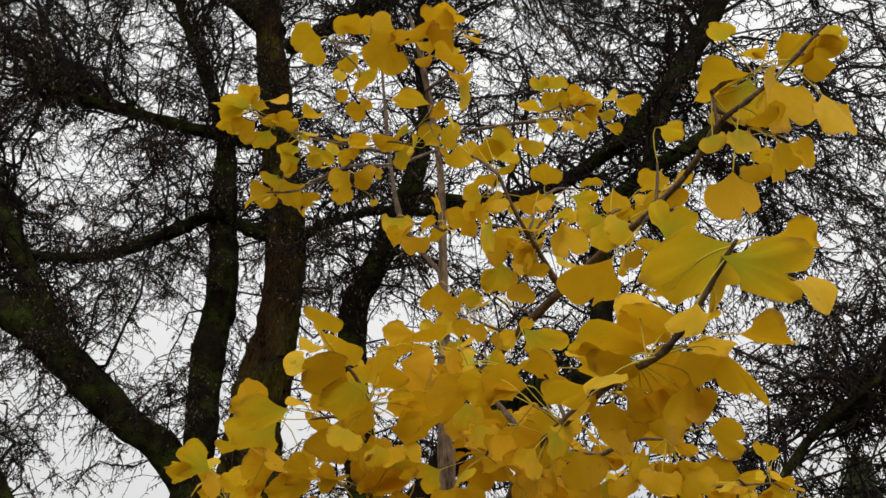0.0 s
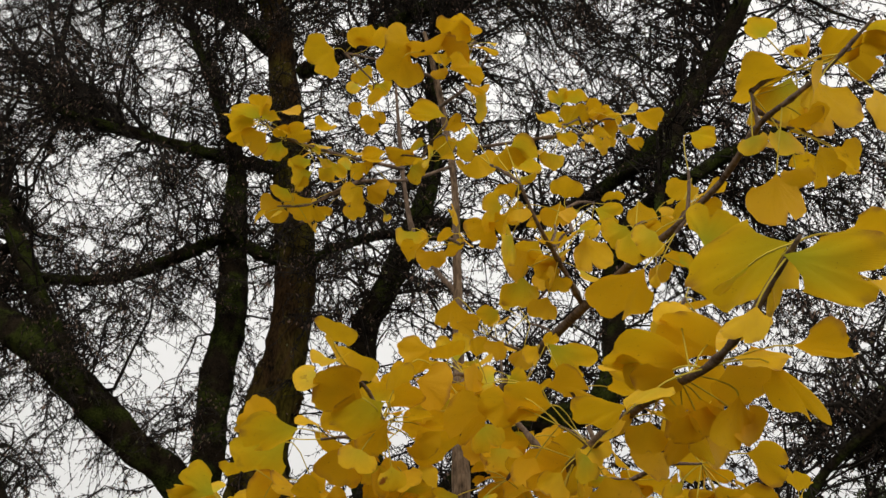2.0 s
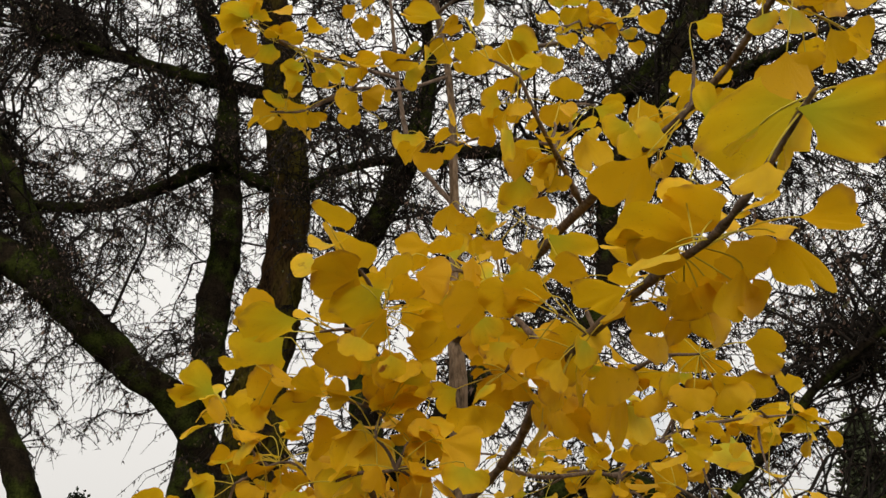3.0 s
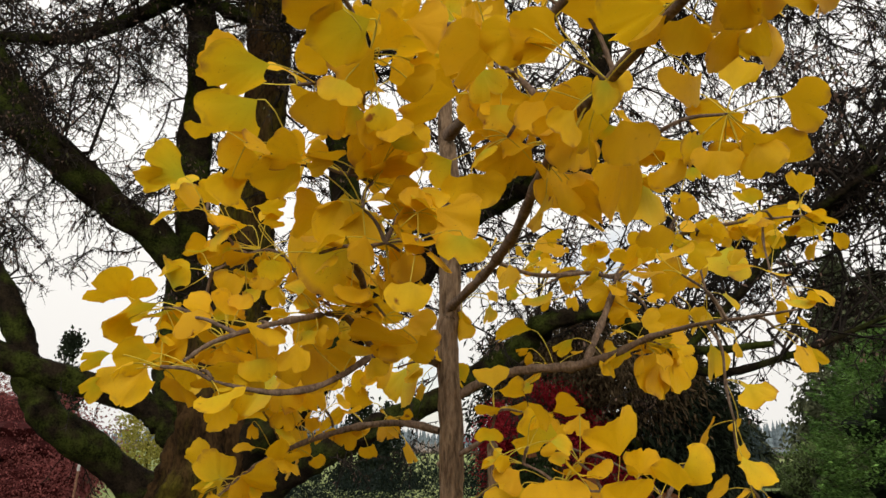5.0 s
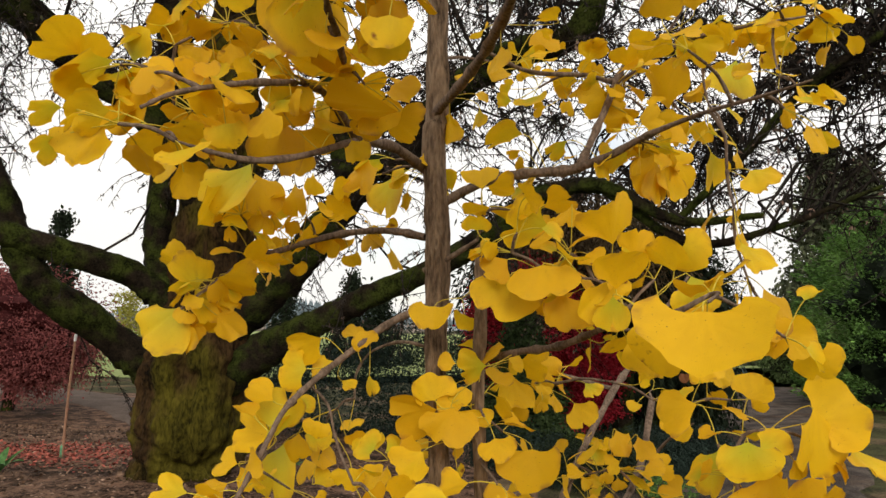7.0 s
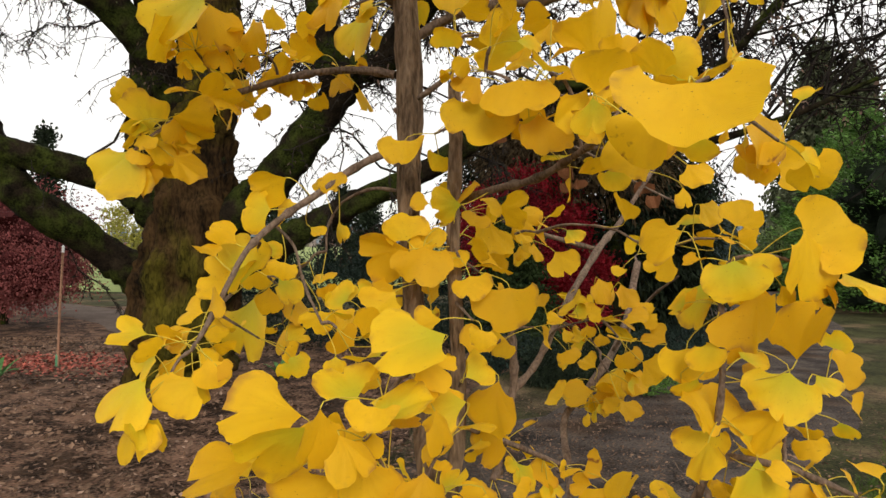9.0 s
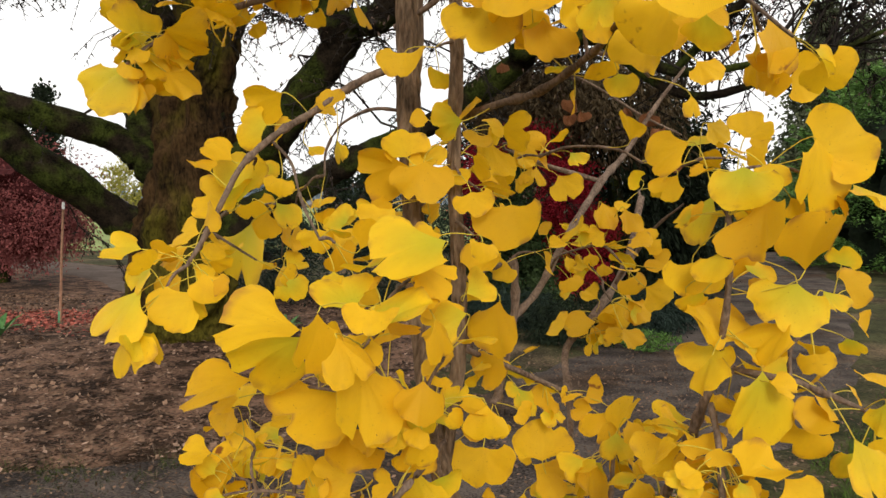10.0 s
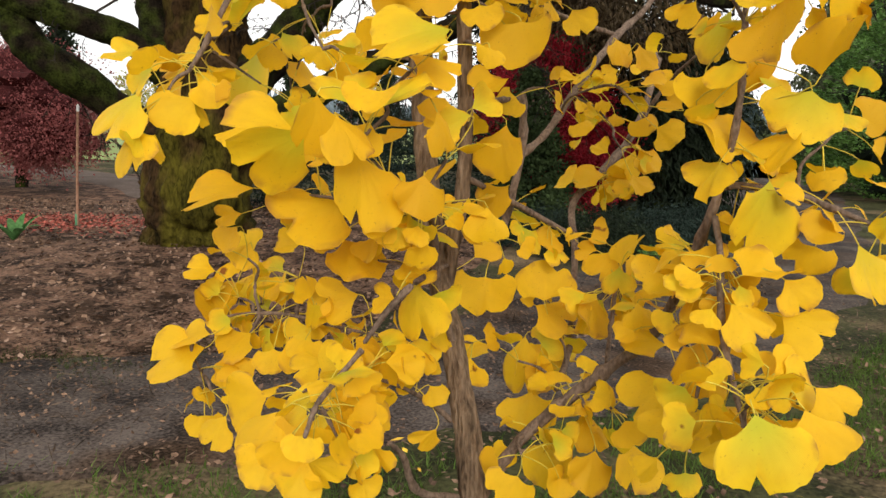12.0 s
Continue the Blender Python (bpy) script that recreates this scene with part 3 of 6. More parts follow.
big_limb("limb", [(-2.87, 7.80, 2.04, 0.196), (-2.28, 7.65, 2.68, 0.161), (-1.83, 7.50, 3.14, 0.138), (-1.54, 7.30, 3.15, 0.125), (-1.03, 7.10, 3.69, 0.131), (-0.45, 6.90, 3.98, 0.128), (0.23, 6.70, 4.21, 0.109), (0.45, 6.50, 5.53, 0.090), (1.28, 6.30, 6.10, 0.065), (2.00, 6.00, 6.27, 0.037)])
big_limb("limb", [(-1.70, 7.30, 6.55, 0.070), (-0.84, 7.00, 6.18, 0.070), (-0.06, 6.80, 6.13, 0.068), (0.59, 6.60, 6.39, 0.077), (1.07, 6.50, 6.80, 0.094), (1.40, 6.40, 7.21, 0.097), (1.76, 6.30, 7.75, 0.090), (2.18, 6.20, 8.56, 0.074)])
big_limb("limb", [(-3.45, 7.90, 6.56, 0.096), (-3.73, 7.60, 6.50, 0.083), (-4.05, 7.30, 6.60, 0.071), (-4.47, 7.10, 6.30, 0.076), (-5.12, 6.80, 5.88, 0.064), (-5.90, 6.50, 5.83, 0.048)])
big_limb("limb", [(-3.54, 7.80, 7.85, 0.090), (-4.31, 7.50, 7.96, 0.085), (-5.09, 7.10, 8.06, 0.073), (-5.76, 6.80, 8.19, 0.068), (-6.45, 6.50, 8.39, 0.049)])
big_limb("limb", [(-3.40, 7.90, 6.40, 0.060), (-2.78, 7.60, 6.48, 0.057), (-2.09, 7.40, 6.47, 0.049), (-1.29, 7.10, 6.16, 0.036)])
big_limb("limb", [(-3.89, 7.80, 9.92, 0.161), (-4.69, 7.50, 10.67, 0.162), (-5.64, 7.20, 11.45, 0.156), (-6.49, 7.00, 12.18, 0.113)])
big_limb("limb", [(-3.68, 7.80, 9.65, 0.107), (-2.72, 7.50, 9.72, 0.103), (-1.75, 7.20, 9.84, 0.107), (-0.86, 7.00, 10.03, 0.099), (-0.07, 6.80, 10.31, 0.066)])
big_limb("limb", [(1.34, 6.40, 7.15, 0.061), (0.92, 6.20, 6.08, 0.055), (0.80, 6.10, 5.54, 0.034)])
big_limb("limb", [(0.90, 6.50, 2.48, 0.030), (1.35, 6.20, 2.93, 0.029), (1.69, 6.00, 3.31, 0.029), (2.13, 5.80, 3.62, 0.024)])
big_limb("limb", [(0.31, 6.80, 2.81, 0.036), (0.99, 6.60, 2.32, 0.035), (1.59, 6.30, 2.40, 0.024), (2.17, 6.00, 2.63, 0.014)])


def grow_twigs():
    """Side branches off every limb, drooping twigs off those, and short shoots off the twigs."""
    g = np.random.RandomState(11)
    skin = np.concatenate([c[len(c) // 5:] for c in BOUGHS])
    skin = skin[skin[:, 2] > 2.3]
    starts, ends = [], []
    for n, c in enumerate(BOUGHS):
        reach = np.linalg.norm(np.diff(c[:, :3], axis=0), axis=1).sum()
        for _ in range(int(reach * 4.5) + 3):
            i = g.randint(len(c) // 4, len(c))
            low = 5.0 if c[i, 0] < -3.2 else 2.8
            if c[i, 2] < low and g.rand() < 0.86:
                continue
            w = g.randn(3) * np.array((1, 0.7, 0.45)) + np.array((0, 0, 0.2))
            starts.append(c[i, :3])
            ends.append(c[i, :3] + w / np.linalg.norm(w) * g.uniform(0.8, 2.2))
    # longer boughs that fill the crown and hang low at its right-hand fringe
    stout = [0.65] * len(starts)
    for x0, x1, y0, y1, z0, z1, count, thick in CROWN_PARTS:
        for _ in range(count):
            e = np.array((g.uniform(x0, x1), g.uniform(y0, y1), g.uniform(z0, z1)))
            far = np.linalg.norm((skin[:, :3] - e) * np.array((1, 1, 0.8)), axis=1) + 0.5 * np.maximum(0, skin[:, 2] - e[2] - 1)
            near = np.argsort(far)[g.randint(0, 26)]
            starts.append(skin[near, :3])
            ends.append(e)
            stout.append(thick)
    p, e = np.array(starts), np.array(ends)
    n = len(p)
    length = np.linalg.norm(e - p, axis=1)
    K = 7
    pts = [p]
    wob = np.zeros((n, 3))
    for k in range(1, K + 1):
        u = k / K
        wob = wob * 0.75 + g.randn(n, 3) * 0.075 * length[:, None] ** 0.5
        arch = 0.16 * length * math.sin(math.pi * u) - 0.06 * length * u
        q = p + (e - p) * u + wob
        q[:, 2] += arch
        pts.append(q)
    pts = np.array(pts)
    P0, P1, R0, R1 = [], [], [], []
    fat = 0.0025 + 0.0085 * np.minimum(length, 4) * np.array(stout)
    for k in range(K):
        P0.append(pts[k])
        P1.append(pts[k + 1])
        R0.append(fat * (1 - k / K) + 0.003)
        R1.append(fat * (1 - (k + 1) / K) + 0.003)
    # drooping twigs
    per = np.maximum(8, (length * TWIGS_PER_METRE)).astype(int)
    who = np.repeat(np.arange(n), per)
    at = (0.12 + 0.88 * g.rand(len(who)) ** 0.62) * (K - 0.01)
    k = at.astype(int)
    fr = (at - k)[:, None]
    q = pts[k, who] * (1 - fr) + pts[k + 1, who] * fr
    along = unit(pts[k + 1, who] - pts[k, who])
    td = unit(along * 0.6 + g.randn(len(q), 3) * np.array((0.8, 0.8, 0.4)))
    tl = 0.14 + 0.5 * g.rand(len(q))
    T = 2
    tp = [q]
    for s in range(T):
        td = unit(td + g.randn(len(q), 3) * 0.24 - np.array((0, 0, 0.26)))
        tp.append(tp[-1] + td * (tl / T)[:, None])
        P0.append(tp[-2])
        P1.append(tp[-1])
        R0.append(np.full(len(q), 0.0048 - 0.0014 * s))
        R1.append(np.full(len(q), 0.0034 - 0.0014 * s))
    tp = np.array(tp)
    v, f = sticks(np.concatenate(P0), np.concatenate(P1), np.concatenate(R0), np.concatenate(R1))
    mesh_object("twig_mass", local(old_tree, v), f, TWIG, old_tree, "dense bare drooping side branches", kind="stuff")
    # short shoots
    S = 15
    m = len(q)
    who = np.repeat(np.arange(m), S)
    at = g.rand(m * S) * (T - 0.01)
    k = at.astype(int)
    fr = (at - k)[:, None]
    a = tp[k, who] * (1 - fr) + tp[k + 1, who] * fr
    sd = unit(g.randn(len(a), 3) - np.array((0, 0, 0.9)))
    sl = 0.024 + 0.06 * g.rand(len(a)) ** 1.6
    v, f = slivers(a, sd, unit(np.cross(sd, g.randn(len(a), 3))), sl, 0.008 + 0.0095 * g.rand(len(a)))
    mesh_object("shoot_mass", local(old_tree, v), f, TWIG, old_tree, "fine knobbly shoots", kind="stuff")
    # seed tassels and lichen
    for name, mat, share, size in (("seed_tassel_mass", SEED, 0.15, 0.036), ("lichen_mass", LICHEN, 0.08, 0.028)):
        grid = np.floor(a / 0.35)
        patch = np.sin(grid[:, 0] * 1.7 + share * 50) + np.sin(grid[:, 1] * 2.3) + np.sin(grid[:, 2] * 1.9 + 1) + 0.6 * g.randn(len(a))
        sel = (g.rand(len(a)) < share * 2.0) & (patch > 0.35)
        c = a[sel] + sd[sel] * sl[sel][:, None]
        al = unit(g.randn(len(c), 3) * 0.5 - np.array((0, 0, 1)))
        ac = unit(np.cross(al, g.randn(len(c), 3)))
        v, f = flakes(c, al, ac, size * (0.6 + g.rand(len(c))), size * 0.45 * (0.6 + g.rand(len(c))))
        mesh_object(name, local(old_tree, v), f, mat, old_tree, "papery brown seed tassels" if mat is SEED else "", kind="stuff")


# x, y and z ranges of the crown's parts, the boughs that fill each, and how stout those are
CROWN_PARTS = ((-9.5, -4.2, 5.0, 9.0, 5.1, 13.5, 360, 1.0), (-4.2, 1.6, 5.2, 9.5, 5.0, 13.5, 450, 0.9), (1.6, 5.5, 5.2, 9.0, 7.0, 12.5, 20, 0.6), (0.6, 6.0, 5.6, 9.0, 2.6, 7.0, 105, 0.2), (1.5, 3.2, 5.8, 7.6, 3.8, 6.4, 45, 0.25), (-8.0, -3.4, 5.8, 8.0, 3.7, 5.6, 105, 0.7), (-1.5, 2.0, 6.5, 9.5, 3.0, 5.2, 55, 0.5))
TWIGS_PER_METRE = 13.5
grow_twigs()


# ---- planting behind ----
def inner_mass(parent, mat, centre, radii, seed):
    """A lumpy body added deep inside a dense crown, behind its leaves. Its dark colour stands in for the shade among
    needles and twigs.
    """
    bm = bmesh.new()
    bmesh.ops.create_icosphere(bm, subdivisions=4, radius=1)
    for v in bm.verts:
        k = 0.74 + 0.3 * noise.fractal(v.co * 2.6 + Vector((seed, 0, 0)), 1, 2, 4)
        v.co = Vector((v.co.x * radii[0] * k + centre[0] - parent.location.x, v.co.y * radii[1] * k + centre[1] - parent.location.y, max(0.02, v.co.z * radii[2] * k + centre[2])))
    me = bpy.data.meshes.new("crown_filler")
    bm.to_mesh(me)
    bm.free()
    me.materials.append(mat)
    ob = new("crown_filler", me)
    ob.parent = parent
    return tagged(ob, "dark filler body, shade inside the crown put into its colour")


def leafy_tree(name, place, label, mat, crowns, size, trunk_r, height, group="", shape="round", droop=0.0, per=60, clumps=90, spread=0.28, core=None, slim=0.55):
    ob = empty(name, (*place, 0), label, "shrub" if "shrub" in name or "juniper" in name else "tree", group)
    x, y = place
    if trunk_r:
        tube_object("trunk", [(x, y, -0.05, trunk_r * 1.3), (x + 0.05, y, height * 0.3, trunk_r), (x - 0.03, y + 0.05, height * 0.62, trunk_r * 0.6), (x, y, height * 0.85, trunk_r * 0.25)], LIMB_BARK, ob, 10, 4, 0.15, x)
    for c, r in crowns:
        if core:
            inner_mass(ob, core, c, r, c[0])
        crown("crown", ob, mat, c, r, clumps, per, size, rng, droop, shape, spread, slim=slim)
    return ob


def fir_tree(name, place, label, mat, radius, height):
    """A dense conifer of flat sprays in uneven tiers: each spray is a fan of short needles that lifts at its tip."""
    ob = empty(name, (*place, 0), label, "tree")
    x, y = place
    tube_object("trunk", [(x, y, -0.05, 0.16), (x, y, height * 0.5, 0.1), (x, y, height * 0.95, 0.02)], LIMB_BARK, ob, 10, 4, 0.15, x)
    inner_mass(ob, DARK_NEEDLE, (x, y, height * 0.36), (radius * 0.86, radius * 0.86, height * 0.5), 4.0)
    g = np.random.RandomState(21)
    n, per = 520, 90
    z = height * g.rand(n) ** 1.15 * 0.97
    ang = g.rand(n) * 2 * math.pi
    reach = radius * (1 - (z / height) ** 5) * (0.8 + 0.26 * g.rand(n)) + 0.08
    out = np.stack([np.cos(ang), np.sin(ang), np.zeros(n)], 1)
    side = np.stack([-np.sin(ang), np.cos(ang), np.zeros(n)], 1)
    u = g.rand(n, per) ** 0.7
    spread = (g.rand(n, per) - 0.5) * 0.62 * np.sin(np.pi * np.clip(u, 0.12, 0.95))
    back = 0.75 * (1 - u)
    lift = -0.16 * (1 - u) + 0.12 * u * u + 0.05 * g.randn(n, per) - 0.25 * np.abs(spread)
    p = out[:, None] * (reach[:, None] - back)[..., None] + side[:, None] * spread[..., None]
    p[..., 2] += z[:, None] + lift
    p = p.reshape(-1, 3) + np.array((x, y, 0.12))
    p[:, 2] = np.maximum(p[:, 2], 0.04)
    m = len(p)
    along = unit(np.repeat(out, per, 0) + np.repeat(side, per, 0) * (spread.reshape(-1, 1) * 2.2) + g.randn(m, 3) * 0.35 + np.array((0, 0, 0.15)))
    across = unit(np.cross(along, g.randn(m, 3) * 0.6 + np.array((0, 0, 1))))
    v, f = flakes(p, along, across, 0.1 * (0.6 + 0.8 * g.rand(m)), 0.045 * (0.6 + 0.8 * g.rand(m)))
    mesh_object("crown", local(ob, v), f, mat, ob, kind="stuff")
    return ob


# core materials: darker copies of the foliage colours, painting the shade inside the crowns
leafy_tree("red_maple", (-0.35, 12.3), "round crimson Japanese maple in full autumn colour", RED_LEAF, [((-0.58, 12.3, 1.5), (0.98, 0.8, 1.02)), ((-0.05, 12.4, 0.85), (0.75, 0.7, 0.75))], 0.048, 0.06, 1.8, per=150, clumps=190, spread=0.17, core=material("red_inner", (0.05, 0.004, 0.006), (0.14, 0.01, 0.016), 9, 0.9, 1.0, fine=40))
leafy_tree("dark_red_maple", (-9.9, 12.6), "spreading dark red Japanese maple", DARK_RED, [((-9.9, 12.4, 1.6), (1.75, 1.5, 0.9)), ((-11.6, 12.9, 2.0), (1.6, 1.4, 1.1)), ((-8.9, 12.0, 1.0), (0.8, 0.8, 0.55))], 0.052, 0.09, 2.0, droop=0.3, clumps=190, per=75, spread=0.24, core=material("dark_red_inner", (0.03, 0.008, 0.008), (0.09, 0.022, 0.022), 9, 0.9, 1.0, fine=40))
leafy_tree("weeping_conifer", (1.2, 13.6), "dark weeping conifer with hanging foliage", DARK_NEEDLE, [((0.9, 13.6, 1.8), (1.3, 1.0, 2.0)), ((1.7, 14.0, 1.5), (0.8, 0.8, 1.7)), ((-0.6, 14.0, 2.4), (1.3, 0.9, 1.5))], 0.14, 0.14, 4.2, droop=0.7, clumps=240, per=70, spread=0.22, slim=0.26)
leafy_tree("brown_conifer", (0.75, 12.7), "conifer with withered brown hanging sprays", material("brown_green_needles", (0.04, 0.028, 0.015), (0.13, 0.09, 0.048), 2, 0.9, 0, fine=12, vary=0.5), [((0.5, 12.7, 3.0), (1.3, 0.7, 0.75)), ((-0.45, 12.75, 2.95), (0.95, 0.7, 0.75))], 0.12, 0.12, 3.9, droop=0.9, clumps=150, per=60, spread=0.22, slim=0.22)
leafy_tree("dwarf_conifer", (-0.68, 11.3), "small dark green upright conifer", material("moss_green_needles", (0.014, 0.024, 0.009), (0.05, 0.075, 0.026), 2, 0.8, 0, fine=12, vary=0.4), [((-0.68, 11.3, 0.95), (0.78, 0.6, 1.15))], 0.06, 0.05, 1.2, shape="cone", clumps=420, per=70, spread=0.13)
for px, py, s in ((-3.3, 11.2, 1.0), (-2.2, 11.6, 1.15), (-4.9, 11.9, 0.9), (-1.6, 12.6, 1.1)):
    leafy_tree("blue_shrub", (px, py), "low rounded blue-green shrub", BLUE_NEEDLE, [((px, py, 0.6 * s), (0.95 * s, 0.8, 0.75 * s))], 0.07, 0, 1, "blue-green shrubs behind the old tree", clumps=130, per=70, slim=0.25)
# the nearest takes dark needles: shadow under the conifers is put into its colour
for px, py, s in ((0.25, 8.9, 1.0), (0.95, 9.7, 0.9), (-0.6, 9.6, 0.9), (1.5, 10.6, 0.8)):
    leafy_tree("spreading_juniper", (px, py), "low spreading blue-green juniper beside the path", BLUE_NEEDLE if py > 9.3 else DARK_NEEDLE, [((px, py, 0.18), (0.62 * s, 0.5, 0.28 * s))], 0.06, 0, 1, "junipers beside the path", droop=0.6, clumps=110, per=80, slim=0.2)
leafy_tree("moss_cushion_shrub", (0.95, 8.45), "small mossy green cushion plant", YEW, [((0.95, 8.45, 0.08), (0.28, 0.22, 0.12))], 0.03, 0, 1, clumps=40, per=40)
fir_tree("green_conifer", (7.45, 18.7), "dense bright green conifer with layered sprays", YEW, 2.7, 4.7)
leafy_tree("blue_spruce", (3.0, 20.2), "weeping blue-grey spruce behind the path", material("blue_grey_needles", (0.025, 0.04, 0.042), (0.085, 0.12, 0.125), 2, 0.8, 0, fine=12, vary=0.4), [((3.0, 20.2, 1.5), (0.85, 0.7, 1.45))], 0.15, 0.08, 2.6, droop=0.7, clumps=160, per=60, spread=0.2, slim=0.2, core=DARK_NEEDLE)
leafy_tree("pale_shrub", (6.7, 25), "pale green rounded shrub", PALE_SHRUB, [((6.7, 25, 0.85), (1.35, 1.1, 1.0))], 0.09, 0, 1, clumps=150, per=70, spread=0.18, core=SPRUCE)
leafy_tree("yellow_tree", (-13.15, 22), "small yellow-green autumn tree", YELLOW_GREEN, [((-13.15, 22, 1.45), (0.85, 0.8, 1.25))], 0.09, 0.06, 2, clumps=110, per=60, spread=0.2)
for px, py, h, r in ((8.9, 31, 8.6, 2.1), (11.0, 33, 8.2, 2.0), (6.6, 37, 2.5, 1.4), (13.0, 30, 7.0, 1.9)):
    leafy_tree("spruce", (px, py), "grey-green spruce beyond the lawn", SPRUCE, [((px, py, h / 2 + 0.1), (r, r, h / 2))], 0.2, 0.12, h, "spruces beyond the lawn", "cone", 0.4, 80, 300, 0.12)
for px, py, h, r in ((-17.7, 24, 5.2, 1.0), (-20, 27, 4.2, 1.0), (-9.0, 30, 3.6, 1.1), (-7.6, 29, 2.9, 1.0), (-13.5, 34, 3.2, 1.0)):
    leafy_tree("conifer", (px, py), "dark slender conifer at the meadow edge", DARK_NEEDLE, [((px, py, h / 2 + 0.1), (r, r, h / 2))], 0.16, 0.1, h, "conifers at the meadow edge", "cone", 0.3, 45, 110, 0.16)


def far_woods(name, n, x0, x1, y0, y1, h0, h1, mat, label):
    x, y = rng.uniform(x0, x1, n), rng.uniform(y0, y1, n)
    h = rng.uniform(h0, h1, n) * (0.75 + 0.35 * np.sin(x * 0.03))
    v, f = [], []
    for i in range(n):
        for tier in range(4):
            z0, z1, r = h[i] * (0.05 + 0.2 * tier), h[i] * (0.45 + 0.185 * tier), h[i] * 0.2 * (1 - 0.2 * tier)
            b = len(v)
            turn = rng.rand() * 6
            v += [(x[i] + r * math.cos(turn + a) * (0.7 + 0.5 * rng.rand()), y[i] + r * math.sin(turn + a), z0) for a in np.arange(6) * math.pi / 3]
            v.append((x[i], y[i], z1))
            f += [(b + k, b + (k + 1) % 6, b + 6) for k in range(6)]
    return tagged(mesh_object(name, v, f, mat), label, "far trees", kind="stuff")


far_woods("far_woods", 1900, -420, 300, 332, 420, 7, 13, FAR_WOOD, "conifer woods beyond the lake, haze painted into their colour")
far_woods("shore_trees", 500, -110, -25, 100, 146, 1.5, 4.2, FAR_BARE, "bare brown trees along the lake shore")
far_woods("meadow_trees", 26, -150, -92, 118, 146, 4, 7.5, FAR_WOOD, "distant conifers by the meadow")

# garden stake
stake = empty("garden_stake", (-5.7, 8.5, 0), "thin weathered stake with a white tip standing in the mulch", "stake")
tube_object("pole", [(-5.74, 8.5, -0.1, 0.016), (-5.7, 8.5, 0.7, 0.015), (-5.65, 8.5, 1.4, 0.014)], BAMBOO, stake, 8, 4, 0.05)
tube_object("tip", [(-5.65, 8.5, 1.4, 0.0155), (-5.646, 8.5, 1.47, 0.0155)], WHITE_PAINT, stake, 8, 3, 0.0, label="white painted tip")
tube_object("tape", [(-5.742, 8.5, 0.05, 0.022), (-5.735, 8.5, 0.2, 0.022)], GREEN_TAPE, stake, 8, 3, 0.05, label="green tape wound round the foot")


def fern(place, s, label):
    ob = empty("fern", (*place, bank(*place)), label, "plant", "green plants in the mulch")
    for k in range(9):
        a = k * 2.4
        rows = []
        for u in np.linspace(0, 1, 6):
            rows.append((place[0] + math.cos(a) * u * 0.22 * s, place[1] + math.sin(a) * u * 0.22 * s, bank(*place) + s * (0.34 * u - 0.2 * u * u * (0.6 + 0.2 * (k % 3)))))
        c = np.array(rows)
        v, f = [], []
        side = np.array((-math.sin(a), math.cos(a), 0.1))
        for i, p in enumerate(c):
            w = s * 0.035 * math.sin(math.pi * min(1, 0.15 + 0.85 * i / 5.0) * 0.95)
            v += [p - side * w, p, p + side * w]
            v[-2] = v[-2] - np.array((0, 0, 0.006))
        for i in range(5):
            f += [(i * 3, i * 3 + 1, i * 3 + 4, i * 3 + 3), (i * 3 + 1, i * 3 + 2, i * 3 + 5, i * 3 + 4)]
        mesh_object("frond", local(ob, v), f, FERN, ob, smooth=True)
    return ob


fern((-5.75, 7.5), 1.2, "tufted green plant in the mulch")
fern((-2.9, 8.3), 0.9, "small green plant at the foot of the old tree")
fern((-5.2, 5.6), 0.5, "low green weed in the mulch")

# ---- the ginkgo ----
ginkgo = empty("young_ginkgo", (0.13, 1.33, 0), "young ginkgo tree thick with butter-yellow fan leaves", "tree")
BRANCHES = []


